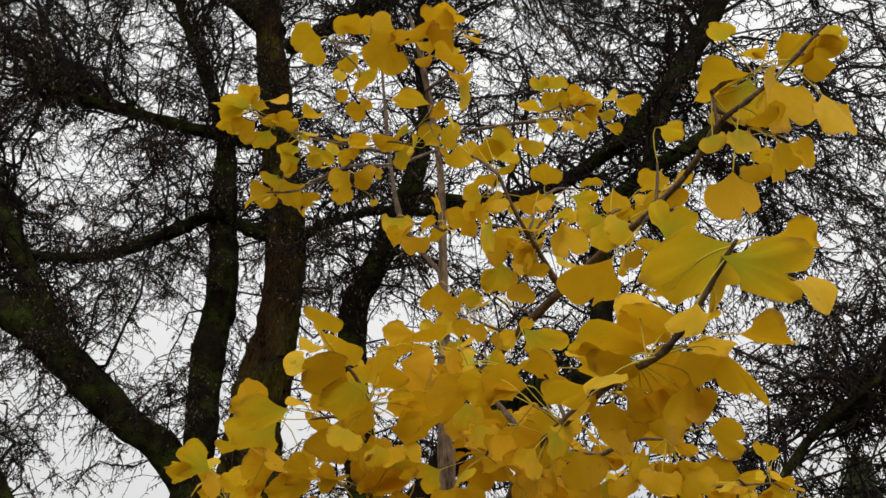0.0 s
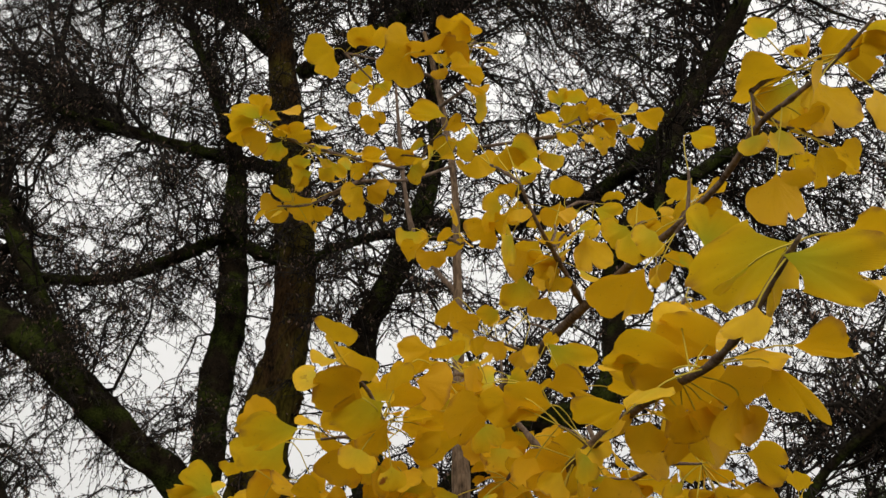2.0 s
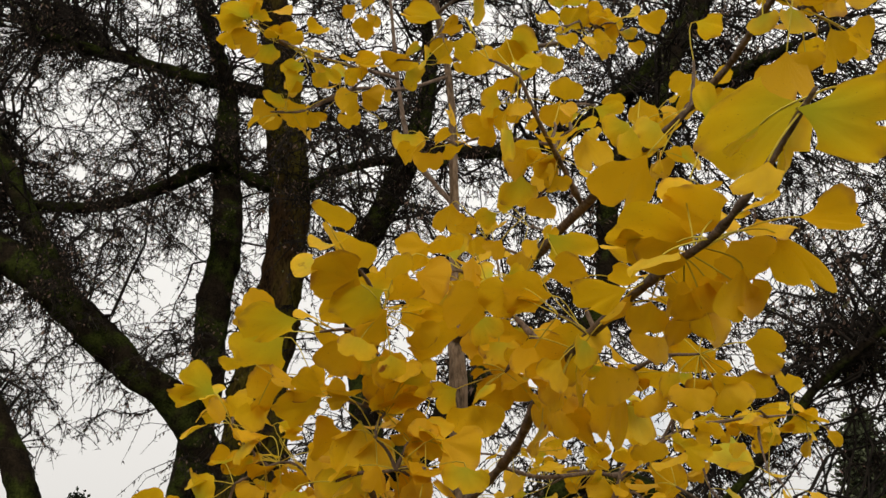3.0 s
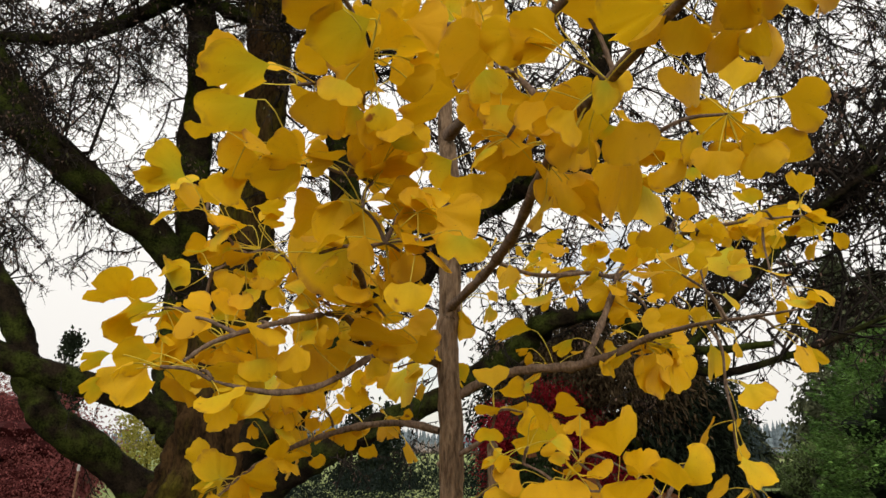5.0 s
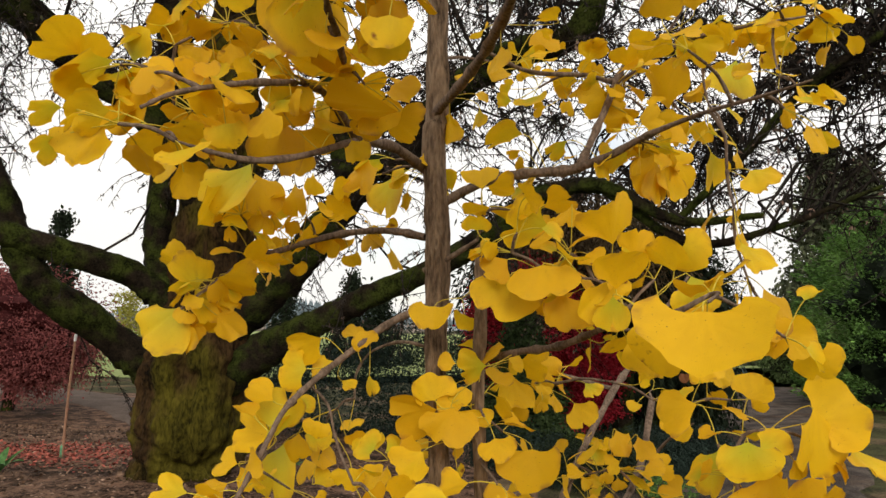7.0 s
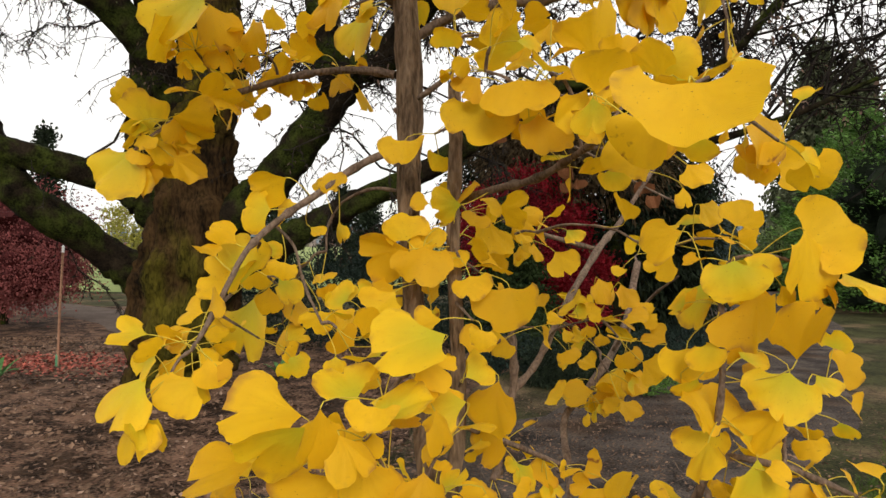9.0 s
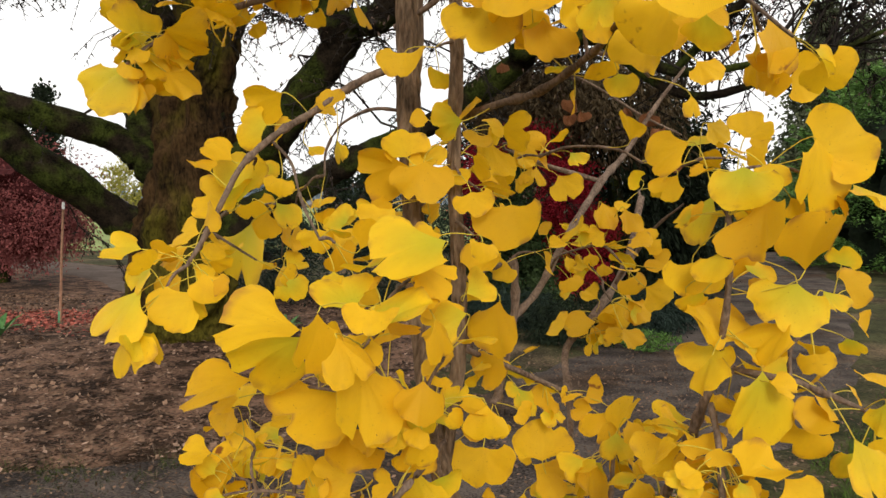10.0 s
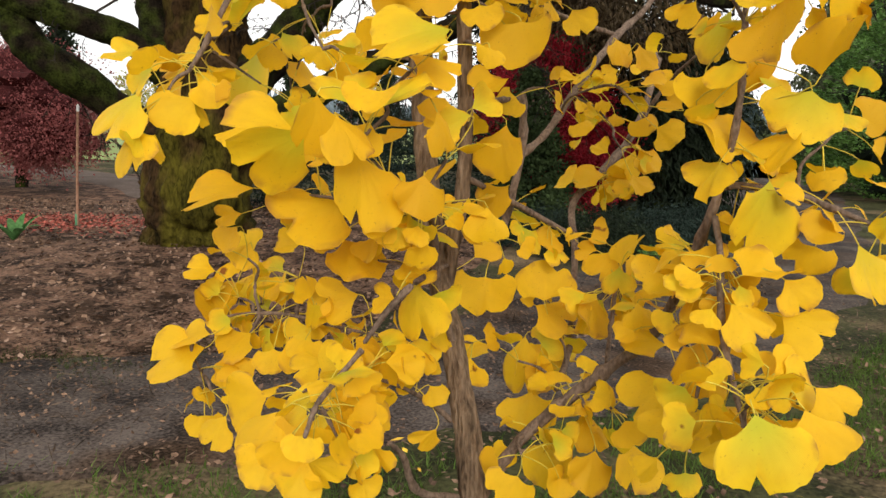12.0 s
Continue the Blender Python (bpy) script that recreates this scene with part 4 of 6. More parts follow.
def leaf_mesh(seed, deep=0.0, coarse=False):
    """A fan with a notch, a lobed wavy rim and a cupped, ruffled blade. It is one wide; the stalk meets it at (0, base)."""
    g = random.Random(seed)
    span = radians(g.choice((g.uniform(58, 70), g.uniform(68, 84), g.uniform(80, 98), g.uniform(92, 112))))
    notch, cup, bend = g.choice((0.05, 0.12, 0.25, 0.5)), g.uniform(-0.55, 0.75), g.uniform(-0.65, 0.35)
    lobes, ruffle = g.uniform(0.02, 0.055), g.uniform(0.03, 0.085)
    if deep:
        span, notch, cup, bend = radians(104), 0.06, deep, 0.3
    skew, lean, ph, curl = g.uniform(-0.2, 0.2), g.uniform(-0.16, 0.16), g.uniform(0, 6), g.uniform(-0.25, 0.25)
    rings, segs = ((0.5, 0.85, 1.0), 14) if coarse else ((0.25, 0.52, 0.78, 0.92, 1.0), 26)
    v, f, uv = [(0, 0, 0)], [], [(0, 0)]
    for q in rings:
        for k in range(segs + 1):
            u = 2 * k / segs - 1
            au = abs(u)
            a = span * (u + lean * (1 - u * u)) * (0.74 + 0.26 * q ** 1.4)
            r = 1.0 - 0.07 * au ** 2 - 0.36 * max(0, (au - 0.6) / 0.4) ** 2 * q
            r *= 1 - notch * math.exp(-(abs(u - skew) / 0.06) ** 1.3) * max(0, q - 0.35)
            r *= 1 + lobes * (math.sin(u * 5.5 + ph) + 0.6 * math.sin(u * 13 + 2 * ph) + 0.35 * math.sin(u * 29 + ph) + 0.25 * math.sin(u * 53)) * q * q
            x, y = math.sin(a) * r * q, math.cos(a) * r * q
            z = cup * x * x * 0.7 + bend * y * abs(y) * 0.6 + curl * x * y
            z += ruffle * (math.sin(u * 6 + ph) + 0.55 * math.sin(u * 11 + 3 * ph)) * q ** 3 + 0.005 * math.sin(u * 25 + ph) * q
            v.append((x, y, z))
            uv.append((a, q))
    for k in range(segs):
        f.append((0, 1 + k + 1, 1 + k))
    for q in range(len(rings) - 1):
        for k in range(segs):
            b = 1 + q * (segs + 1) + k
            f.append((b, b + 1, b + segs + 2, b + segs + 1))
    xs, ys = [p[0] for p in v], [p[1] for p in v]
    wide, mid, side = max(xs) - min(xs), max(ys) / 2, (max(xs) + min(xs)) / 2
    v = [((x - side) / wide, (y - mid) / wide, z / wide) for x, y, z in v]
    return v, f, uv, (-side / wide, -mid / wide)


LEAF_FORMS = [leaf_mesh(40 + s) for s in range(28)] + [leaf_mesh(97, 0.8)]
SMALL_FORMS = [leaf_mesh(40 + s, coarse=True) for s in range(28)]
LEAF_MESHES = []
for lv, lf, luv, foot in LEAF_FORMS:
    me = bpy.data.meshes.new("leaf")
    me.from_pydata(lv, [], lf)
    layer = me.uv_layers.new(name="fan")
    for loop in me.loops:
        layer.data[loop.index].uv = luv[loop.vertex_index]
    me.polygons.foreach_set("use_smooth", np.ones(len(me.polygons), bool))
    me.materials.append(GINKGO)
    LEAF_MESHES.append(me)
leaf_rng = random.Random(8)
FEET, WOOD = [], []


def sapling_branch(name, rows):
    thick = name != "branch"
    BRANCHES.append(name)
    rows = rows if thick else [(x, y, z, r * 0.72) for x, y, z, r in rows]
    WOOD.append(smooth_path(rows, 8)[:, :3])
    return tube_object(name, rows, SAPLING_BARK if thick else TWIG_BARK, ginkgo, 14 if thick else 9, 7 if thick else 6, 0.16 if thick else 0.2, len(BRANCHES) * 1.9, 0.12 if thick else 0.55)


def leaf_spray(limb, rows):
    """Leaves of one branch: the blade's middle, its width, its turn and its form."""
    for x, y, z, size, rx, ry, rz, form in rows:
        m = pose(x, y, z, rx, ry, rz) @ Matrix.Scale(size, 4)
        ob = new("leaf", LEAF_MESHES[form])
        ob.parent = limb
        ob.matrix_basis = Matrix.Translation(-Vector(ginkgo.location)) @ m
        fx, fy = LEAF_FORMS[form][3]
        FEET.append((m @ Vector((fx, fy, 0)), (m.to_3x3() @ Vector((0, 1, 0))).normalized()))


def withered_meshes():
    forms = []
    for s in range(4):
        v, f, _, _ = leaf_mesh(140 + s)
        me = bpy.data.meshes.new("withered_leaf")
        me.from_pydata([(x * 0.7, y, z + (1.5 - 0.4 * s) * x * x + 0.12 * math.sin(9 * x + 5 * y)) for x, y, z in v], [], f)
        me.polygons.foreach_set("use_smooth", np.ones(len(me.polygons), bool))
        me.materials.append(DRY_LEAF)
        forms.append(me)
    return forms


WITHERED = withered_meshes()


def withered_spray(limb, rows):
    for x, y, z, size, ang in rows:
        ob = new("withered_leaf", leaf_rng.choice(WITHERED))
        ob.parent = limb
        turn = pose(x, y, z, 90, 0, 0) @ pose(0, 0, 0, 0, 0, ang - 90) @ pose(0, 0, 0, leaf_rng.gauss(0, 20), leaf_rng.gauss(0, 30), 0)
        ob.matrix_basis = Matrix.Translation(-Vector(ginkgo.location)) @ turn @ Matrix.Scale(size * 0.95, 4)
        tagged(ob, "curled withered brown leaf")


limb = sapling_branch("trunk", [(0.17, 1.32, -0.05, 0.026), (0.15, 1.32, 0.4, 0.02), (0.135, 1.325, 0.8, 0.018), (0.122, 1.330, 1.012, 0.0163), (0.096, 1.340, 1.161, 0.0136), (0.066, 1.360, 1.273, 0.0125), (0.044, 1.390, 1.399, 0.0126), (0.031, 1.410, 1.530, 0.0134), (0.023, 1.420, 1.663, 0.0144), (0.023, 1.430, 1.744, 0.0164), (0.013, 1.440, 1.921, 0.0154), (0.015, 1.450, 1.963, 0.0155), (0.010, 1.460, 2.182, 0.0138), (-0.001, 1.480, 2.255, 0.0113), (-0.001, 1.490, 2.373, 0.0102), (-0.010, 1.510, 2.630, 0.0079), (-0.022, 1.520, 2.819, 0.0072), (-0.059, 1.500, 3.066, 0.0066), (-0.085, 1.480, 3.195, 0.0041)])
leaf_spray(limb, [(-0.078, 1.466, 1.509, 0.053, 40, -3, -13, 3), (-0.013, 1.365, 1.525, 0.036, 29, 49, -25, 23), (-0.032, 1.344, 1.490, 0.053, 61, 2, -30, 3), (0.122, 1.450, 1.159, 0.037, -6, 56, -58, 17)])
limb = sapling_branch("side_stem", [(0.077, 1.360, 1.241, 0.0093), (0.093, 1.370, 1.364, 0.0084), (0.090, 1.380, 1.466, 0.0084), (0.084, 1.385, 1.593, 0.0078), (0.086, 1.390, 1.694, 0.0079), (0.083, 1.400, 1.771, 0.0072)])
leaf_spray(limb, [(0.017, 1.314, 1.516, 0.053, -56, -31, 160, 24), (0.038, 1.326, 1.682, 0.058, -63, -4, 169, 17), (0.117, 1.334, 1.835, 0.046, -13, -29, -71, 24), (0.184, 1.326, 1.819, 0.050, 26, -32, -109, 23), (0.100, 1.377, 1.641, 0.048, 58, -1, -51, 18), (0.032, 1.348, 1.601, 0.058, 69, -15, 35, 22), (0.015, 1.341, 1.573, 0.072, -11, 51, 74, 5), (0.057, 1.361, 1.589, 0.042, 82, 18, -14, 5), (0.059, 1.325, 1.556, 0.070, -86, 0, -169, 1), (0.080, 1.360, 1.563, 0.058, -20, 25, -118, 3), (0.151, 1.337, 1.510, 0.080, -71, 3, 167, 22), (0.116, 1.321, 1.533, 0.046, -76, 14, -161, 13)])
leaf_spray(limb, [(0.125, 1.300, 1.450, 0.042, 39, 51, -30, 9), (0.130, 1.354, 1.400, 0.082, -63, 1, 135, 2), (0.117, 1.388, 1.286, 0.045, 57, 43, -7, 9), (0.118, 1.384, 1.229, 0.082, -61, 0, 175, 25), (0.100, 1.250, 1.784, 0.033, 69, -2, -179, 10), (0.135, 1.245, 1.490, 0.034, -61, -15, -145, 19)])
limb = sapling_branch("branch", [(-0.008, 1.500, 2.513, 0.0064), (-0.047, 1.500, 2.565, 0.0066), (-0.095, 1.500, 2.648, 0.0068), (-0.120, 1.490, 2.783, 0.0059), (-0.132, 1.470, 2.921, 0.0050), (-0.140, 1.440, 3.061, 0.0026)])
limb = sapling_branch("branch", [(-0.022, 1.520, 2.827, 0.0048), (-0.089, 1.420, 2.730, 0.0045), (-0.149, 1.300, 2.649, 0.0041), (-0.194, 1.220, 2.555, 0.0029), (-0.229, 1.170, 2.522, 0.0018)])
leaf_spray(limb, [(-0.197, 1.175, 2.578, 0.053, -39, 7, 100, 9), (-0.231, 1.185, 2.555, 0.046, -16, 11, 54, 6), (-0.251, 1.198, 2.537, 0.056, -35, 21, 59, 0), (-0.209, 1.220, 2.547, 0.062, -31, 20, 55, 24), (-0.117, 1.231, 2.622, 0.043, -29, -26, -8, 8), (-0.096, 1.230, 2.649, 0.059, -18, -4, 103, 3), (-0.043, 1.225, 2.638, 0.061, 5, -9, 58, 9), (-0.129, 1.241, 2.579, 0.051, -28, 22, 68, 23), (-0.087, 1.233, 2.573, 0.050, -27, -27, -40, 24), (-0.017, 1.212, 2.642, 0.044, -24, -3, 122, 23), (0.041, 1.178, 2.606, 0.050, 43, 16, -134, 9), (-0.168, 1.200, 2.522, 0.038, -27, -8, -22, 3)])
leaf_spray(limb, [(-0.148, 1.300, 2.582, 0.041, -49, -9, 13, 14), (-0.090, 1.300, 2.564, 0.021, -57, 20, -24, 20)])
limb = sapling_branch("branch", [(-0.111, 1.450, 2.782, 0.0047), (-0.175, 1.300, 2.711, 0.0042), (-0.206, 1.150, 2.634, 0.0038), (-0.234, 1.080, 2.624, 0.0018)])
leaf_spray(limb, [(-0.095, 1.208, 2.694, 0.046, -31, 5, 75, 24), (-0.218, 1.011, 2.580, 0.060, 4, 3, 139, 18), (-0.195, 1.017, 2.594, 0.047, 51, 22, -107, 24), (-0.224, 1.019, 2.571, 0.048, -3, -14, 90, 2), (-0.194, 1.031, 2.589, 0.031, 31, -9, -106, 3), (-0.219, 1.054, 2.565, 0.047, -28, 26, 66, 5), (-0.207, 1.094, 2.572, 0.050, -20, -13, 61, 18), (-0.187, 1.068, 2.585, 0.028, 38, 21, 177, 2), (-0.170, 1.082, 2.594, 0.048, 31, -3, -100, 5), (-0.186, 1.154, 2.587, 0.040, -19, -8, 80, 24), (-0.158, 1.201, 2.605, 0.051, -43, -1, -6, 3), (-0.134, 1.250, 2.674, 0.037, -7, 17, -133, 25)])
limb = sapling_branch("branch", [(-0.022, 1.520, 2.867, 0.0049), (0.070, 1.500, 2.853, 0.0048), (0.190, 1.470, 2.832, 0.0047), (0.312, 1.440, 2.802, 0.0023)])
leaf_spray(limb, [(0.241, 1.286, 2.727, 0.068, 37, 17, -119, 18), (0.278, 1.341, 2.765, 0.072, 12, 11, -97, 24), (0.303, 1.360, 2.776, 0.062, -1, 6, -102, 18), (0.365, 1.313, 2.715, 0.067, -36, 15, -66, 24), (0.287, 1.330, 2.719, 0.046, -7, 9, -114, 2), (0.272, 1.276, 2.658, 0.044, -27, 18, -65, 9), (0.342, 1.333, 2.689, 0.041, -12, 20, -58, 23)])
limb = sapling_branch("branch", [(-0.059, 1.500, 3.066, 0.0053), (-0.100, 1.300, 2.930, 0.0034), (-0.134, 1.150, 2.817, 0.0020)])
leaf_spray(limb, [(-0.160, 1.110, 2.774, 0.080, -18, 28, 76, 1), (-0.082, 1.130, 2.826, 0.076, 19, 22, -141, 7), (-0.030, 1.125, 2.782, 0.079, -27, 33, 92, 26), (-0.030, 1.131, 2.738, 0.083, -26, 1, 37, 10), (-0.079, 1.169, 2.723, 0.049, -22, -10, 111, 23)])
limb = sapling_branch("branch", [(-0.048, 1.500, 2.979, 0.0051), (0.051, 1.350, 2.894, 0.0034), (0.102, 1.250, 2.865, 0.0021)])
leaf_spray(limb, [(0.058, 1.143, 2.825, 0.069, 13, 2, -124, 18), (0.088, 1.148, 2.831, 0.044, 1, -6, -115, 23), (0.019, 1.135, 2.787, 0.084, -4, 10, 179, 17), (0.063, 1.157, 2.788, 0.063, 10, -23, -118, 13), (0.076, 1.166, 2.758, 0.083, -15, 11, -104, 18), (0.014, 1.157, 2.661, 0.085, -1, -12, 120, 3), (0.221, 1.268, 2.754, 0.044, 41, 33, -151, 3), (0.208, 1.161, 2.619, 0.051, 9, -21, 131, 3), (0.099, 1.200, 2.701, 0.061, -38, -53, -86, 10)])
limb = sapling_branch("branch", [(0.016, 1.440, 1.961, 0.0077), (0.076, 1.360, 1.989, 0.0078), (0.128, 1.250, 2.011, 0.0075), (0.172, 1.100, 2.031, 0.0068), (0.195, 1.020, 2.034, 0.0061), (0.214, 0.960, 2.035, 0.0053), (0.243, 0.900, 2.040, 0.0059), (0.292, 0.780, 2.037, 0.0045), (0.315, 0.700, 2.021, 0.0034), (0.327, 0.640, 2.014, 0.0027), (0.345, 0.620, 2.033, 0.0028), (0.359, 0.590, 2.046, 0.0015)])
leaf_spray(limb, [(0.073, 1.460, 1.954, 0.038, -83, 11, -52, 23), (0.140, 1.023, 2.024, 0.050, -17, 28, 60, 15), (0.214, 1.086, 1.997, 0.077, -17, -6, -84, 23), (0.258, 1.074, 2.017, 0.112, -74, 17, -62, 5), (0.271, 1.143, 2.015, 0.064, -83, 5, 32, 9), (0.215, 1.064, 2.042, 0.047, -72, -6, -41, 9), (0.369, 0.991, 2.010, 0.061, 33, -1, -148, 18), (0.348, 1.029, 2.019, 0.063, 0, 4, 71, 3), (0.174, 1.276, 2.020, 0.036, 15, 6, 131, 23), (0.083, 1.037, 2.028, 0.039, -18, 44, 53, 5), (0.121, 1.006, 1.991, 0.060, -57, -3, -3, 21), (0.221, 0.985, 2.048, 0.081, -17, 19, 75, 23)])
leaf_spray(limb, [(0.292, 1.076, 2.044, 0.066, -1, 21, 52, 3), (0.190, 1.088, 2.017, 0.059, -77, -16, 31, 2), (0.391, 0.968, 2.038, 0.049, -22, -39, -86, 5), (0.339, 1.039, 2.050, 0.063, -9, 17, 51, 24), (0.336, 0.734, 1.999, 0.045, -66, -6, 39, 3), (0.371, 0.715, 2.014, 0.060, -36, 18, -72, 5), (0.389, 0.708, 2.033, 0.048, -22, -6, -100, 24), (0.309, 0.808, 2.023, 0.058, -20, 20, 98, 5), (0.252, 0.823, 2.039, 0.056, -9, 16, 72, 3), (0.227, 0.881, 2.087, 0.058, -1, -12, -95, 23), (0.161, 0.905, 2.078, 0.047, -21, 38, 61, 18), (0.338, 0.643, 2.061, 0.077, -8, 13, 67, 18)])
leaf_spray(limb, [(0.370, 0.593, 2.028, 0.060, -30, -3, -90, 3), (0.314, 0.730, 2.058, 0.058, 39, 11, 121, 18), (0.286, 0.738, 2.044, 0.082, 3, 7, 102, 3), (0.344, 0.746, 2.029, 0.044, -64, -16, -31, 6), (0.186, 0.912, 2.075, 0.062, -14, 19, 104, 24), (0.225, 0.891, 2.114, 0.057, -38, -3, -59, 3), (0.055, 0.797, 2.086, 0.065, 47, -36, 154, 9), (0.045, 0.797, 2.064, 0.057, 21, 32, 137, 18), (0.054, 0.830, 2.053, 0.062, -17, 18, 80, 18), (0.132, 0.907, 2.072, 0.065, -20, 18, 87, 23), (0.055, 0.863, 2.045, 0.050, -37, 33, 61, 24), (0.188, 0.950, 2.036, 0.060, -40, -17, -9, 0)])
leaf_spray(limb, [(0.290, 0.880, 2.013, 0.039, -64, -6, 38, 20), (0.320, 0.780, 2.037, 0.051, -31, -28, -40, 26), (0.056, 0.750, 2.091, 0.037, 10, -30, -164, 6)])
limb = sapling_branch("branch", [(0.205, 0.980, 2.031, 0.0043), (0.177, 1.000, 2.077, 0.0041), (0.140, 1.020, 2.124, 0.0033)])
leaf_spray(limb, [(0.090, 0.965, 2.068, 0.070, -8, 40, 117, 3), (0.125, 1.029, 2.070, 0.053, -47, 39, 41, 11), (0.150, 1.013, 2.071, 0.070, -27, 41, 78, 5), (0.066, 0.967, 2.159, 0.047, -31, 36, 80, 24), (0.135, 1.063, 2.204, 0.032, -44, 9, 51, 9), (0.187, 0.952, 2.147, 0.027, -45, 9, 64, 23), (0.206, 0.930, 2.152, 0.022, 55, 2, -125, 5), (0.058, 0.864, 2.085, 0.034, 62, 10, -152, 20), (0.064, 0.914, 2.100, 0.050, 41, -23, -138, 9), (0.091, 0.938, 2.115, 0.050, -31, -56, -42, 2), (0.127, 0.950, 2.125, 0.043, -66, -14, 64, 18), (0.085, 1.060, 2.208, 0.045, 68, 17, -147, 3)])
leaf_spray(limb, [(0.066, 0.924, 2.127, 0.028, -40, 7, 62, 24), (0.141, 0.952, 2.067, 0.038, -54, -21, -19, 5), (0.060, 1.000, 2.110, 0.044, 12, 26, 69, 25)])
limb = sapling_branch("branch", [(0.009, 1.460, 2.236, 0.0107), (0.072, 1.360, 2.243, 0.0098), (0.139, 1.260, 2.255, 0.0090), (0.205, 1.150, 2.262, 0.0082), (0.287, 1.020, 2.268, 0.0059), (0.340, 0.930, 2.264, 0.0048), (0.375, 0.840, 2.252, 0.0043), (0.399, 0.770, 2.255, 0.0035), (0.419, 0.740, 2.254, 0.0029), (0.447, 0.720, 2.266, 0.0025), (0.478, 0.700, 2.288, 0.0015)])
leaf_spray(limb, [(0.379, 0.902, 2.353, 0.038, -11, 13, -74, 18), (0.468, 0.753, 2.314, 0.049, 30, 11, -121, 18), (0.492, 0.768, 2.317, 0.046, -9, -20, -77, 5), (0.463, 0.851, 2.267, 0.050, -33, -44, 16, 5), (0.489, 0.865, 2.279, 0.042, -48, 18, -81, 9), (0.501, 0.754, 2.321, 0.032, 13, -15, -124, 5), (0.400, 0.774, 2.186, 0.052, -49, -11, 23, 23), (0.347, 0.765, 2.161, 0.042, 39, -10, -156, 3), (0.304, 0.977, 2.275, 0.052, -42, -10, 3, 18), (0.282, 0.849, 2.153, 0.073, -32, 6, 46, 3), (0.114, 1.151, 2.288, 0.038, -33, 17, 73, 24), (0.355, 0.941, 2.289, 0.041, -13, -4, 71, 23)])
leaf_spray(limb, [(0.008, 1.118, 2.398, 0.049, -53, 6, 4, 20), (0.041, 1.098, 2.353, 0.043, -43, -7, 31, 14), (0.054, 1.167, 2.307, 0.055, -44, -12, 47, 5), (0.079, 1.168, 2.283, 0.043, -43, -45, -39, 8), (0.103, 1.108, 2.229, 0.036, 60, 7, -140, 18), (0.086, 1.350, 2.378, 0.034, -61, 20, -19, 12), (0.353, 1.100, 2.376, 0.039, -2, -59, -69, 20), (0.316, 1.050, 2.359, 0.044, -47, 19, -25, 9), (0.361, 0.980, 2.340, 0.041, -28, 11, 34, 11), (0.370, 0.930, 2.284, 0.038, -50, -3, -11, 6), (0.285, 1.000, 2.301, 0.047, -39, 27, 38, 26), (0.290, 1.200, 2.494, 0.036, 20, 6, -167, 10)])
leaf_spray(limb, [(0.228, 1.150, 2.479, 0.050, 28, -6, -160, 26)])
limb = sapling_branch("branch", [(0.237, 1.100, 2.268, 0.0050), (0.218, 1.030, 2.288, 0.0040), (0.200, 0.960, 2.302, 0.0032), (0.185, 0.920, 2.335, 0.0019)])
leaf_spray(limb, [(0.091, 1.101, 2.538, 0.047, -19, -17, -53, 23), (0.132, 0.987, 2.414, 0.046, -37, -29, -7, 0), (0.188, 0.942, 2.390, 0.063, -8, -7, -81, 23), (0.175, 0.939, 2.384, 0.043, -42, -7, -13, 8), (0.232, 1.161, 2.579, 0.040, -1, 18, -47, 23), (0.170, 1.044, 2.264, 0.051, -60, -3, 27, 24), (0.217, 1.039, 2.367, 0.044, -16, -7, 25, 23), (0.277, 1.078, 2.383, 0.048, -32, -2, -77, 3), (0.248, 1.056, 2.316, 0.062, -67, -24, 38, 5), (0.166, 1.018, 2.291, 0.054, -41, 15, 74, 2), (0.199, 1.056, 2.301, 0.044, -38, 18, 54, 18), (0.137, 0.970, 2.307, 0.048, -22, 31, 52, 3)])
leaf_spray(limb, [(0.147, 0.954, 2.327, 0.049, -31, 34, 108, 5), (0.073, 1.050, 2.359, 0.034, -13, 0, 112, 23), (0.206, 1.100, 2.368, 0.039, -46, 15, -13, 0), (0.180, 1.050, 2.326, 0.043, -23, 17, 46, 5), (0.171, 1.000, 2.346, 0.035, -39, -19, -32, 12)])
limb = sapling_branch("branch", [(0.399, 0.770, 2.255, 0.0025), (0.397, 0.760, 2.283, 0.0015)])
leaf_spray(limb, [(0.438, 0.755, 2.316, 0.028, 28, -29, 110, 23), (0.446, 0.754, 2.316, 0.022, 30, 40, -158, 24), (0.406, 0.757, 2.295, 0.064, -1, -10, 84, 9), (0.428, 0.786, 2.291, 0.054, -33, -8, 29, 23), (0.464, 0.814, 2.301, 0.070, -63, -30, 28, 5), (0.399, 0.787, 2.278, 0.020, -47, -16, 54, 5)])
limb = sapling_branch("branch", [(0.001, 1.440, 1.882, 0.0100), (-0.020, 1.360, 1.894, 0.0086), (-0.031, 1.250, 1.880, 0.0077), (-0.038, 1.190, 1.893, 0.0060), (-0.045, 1.140, 1.905, 0.0046), (-0.066, 1.080, 1.892, 0.0043), (-0.089, 1.040, 1.878, 0.0036), (-0.113, 1.000, 1.860, 0.0030), (-0.124, 0.970, 1.840, 0.0019)])
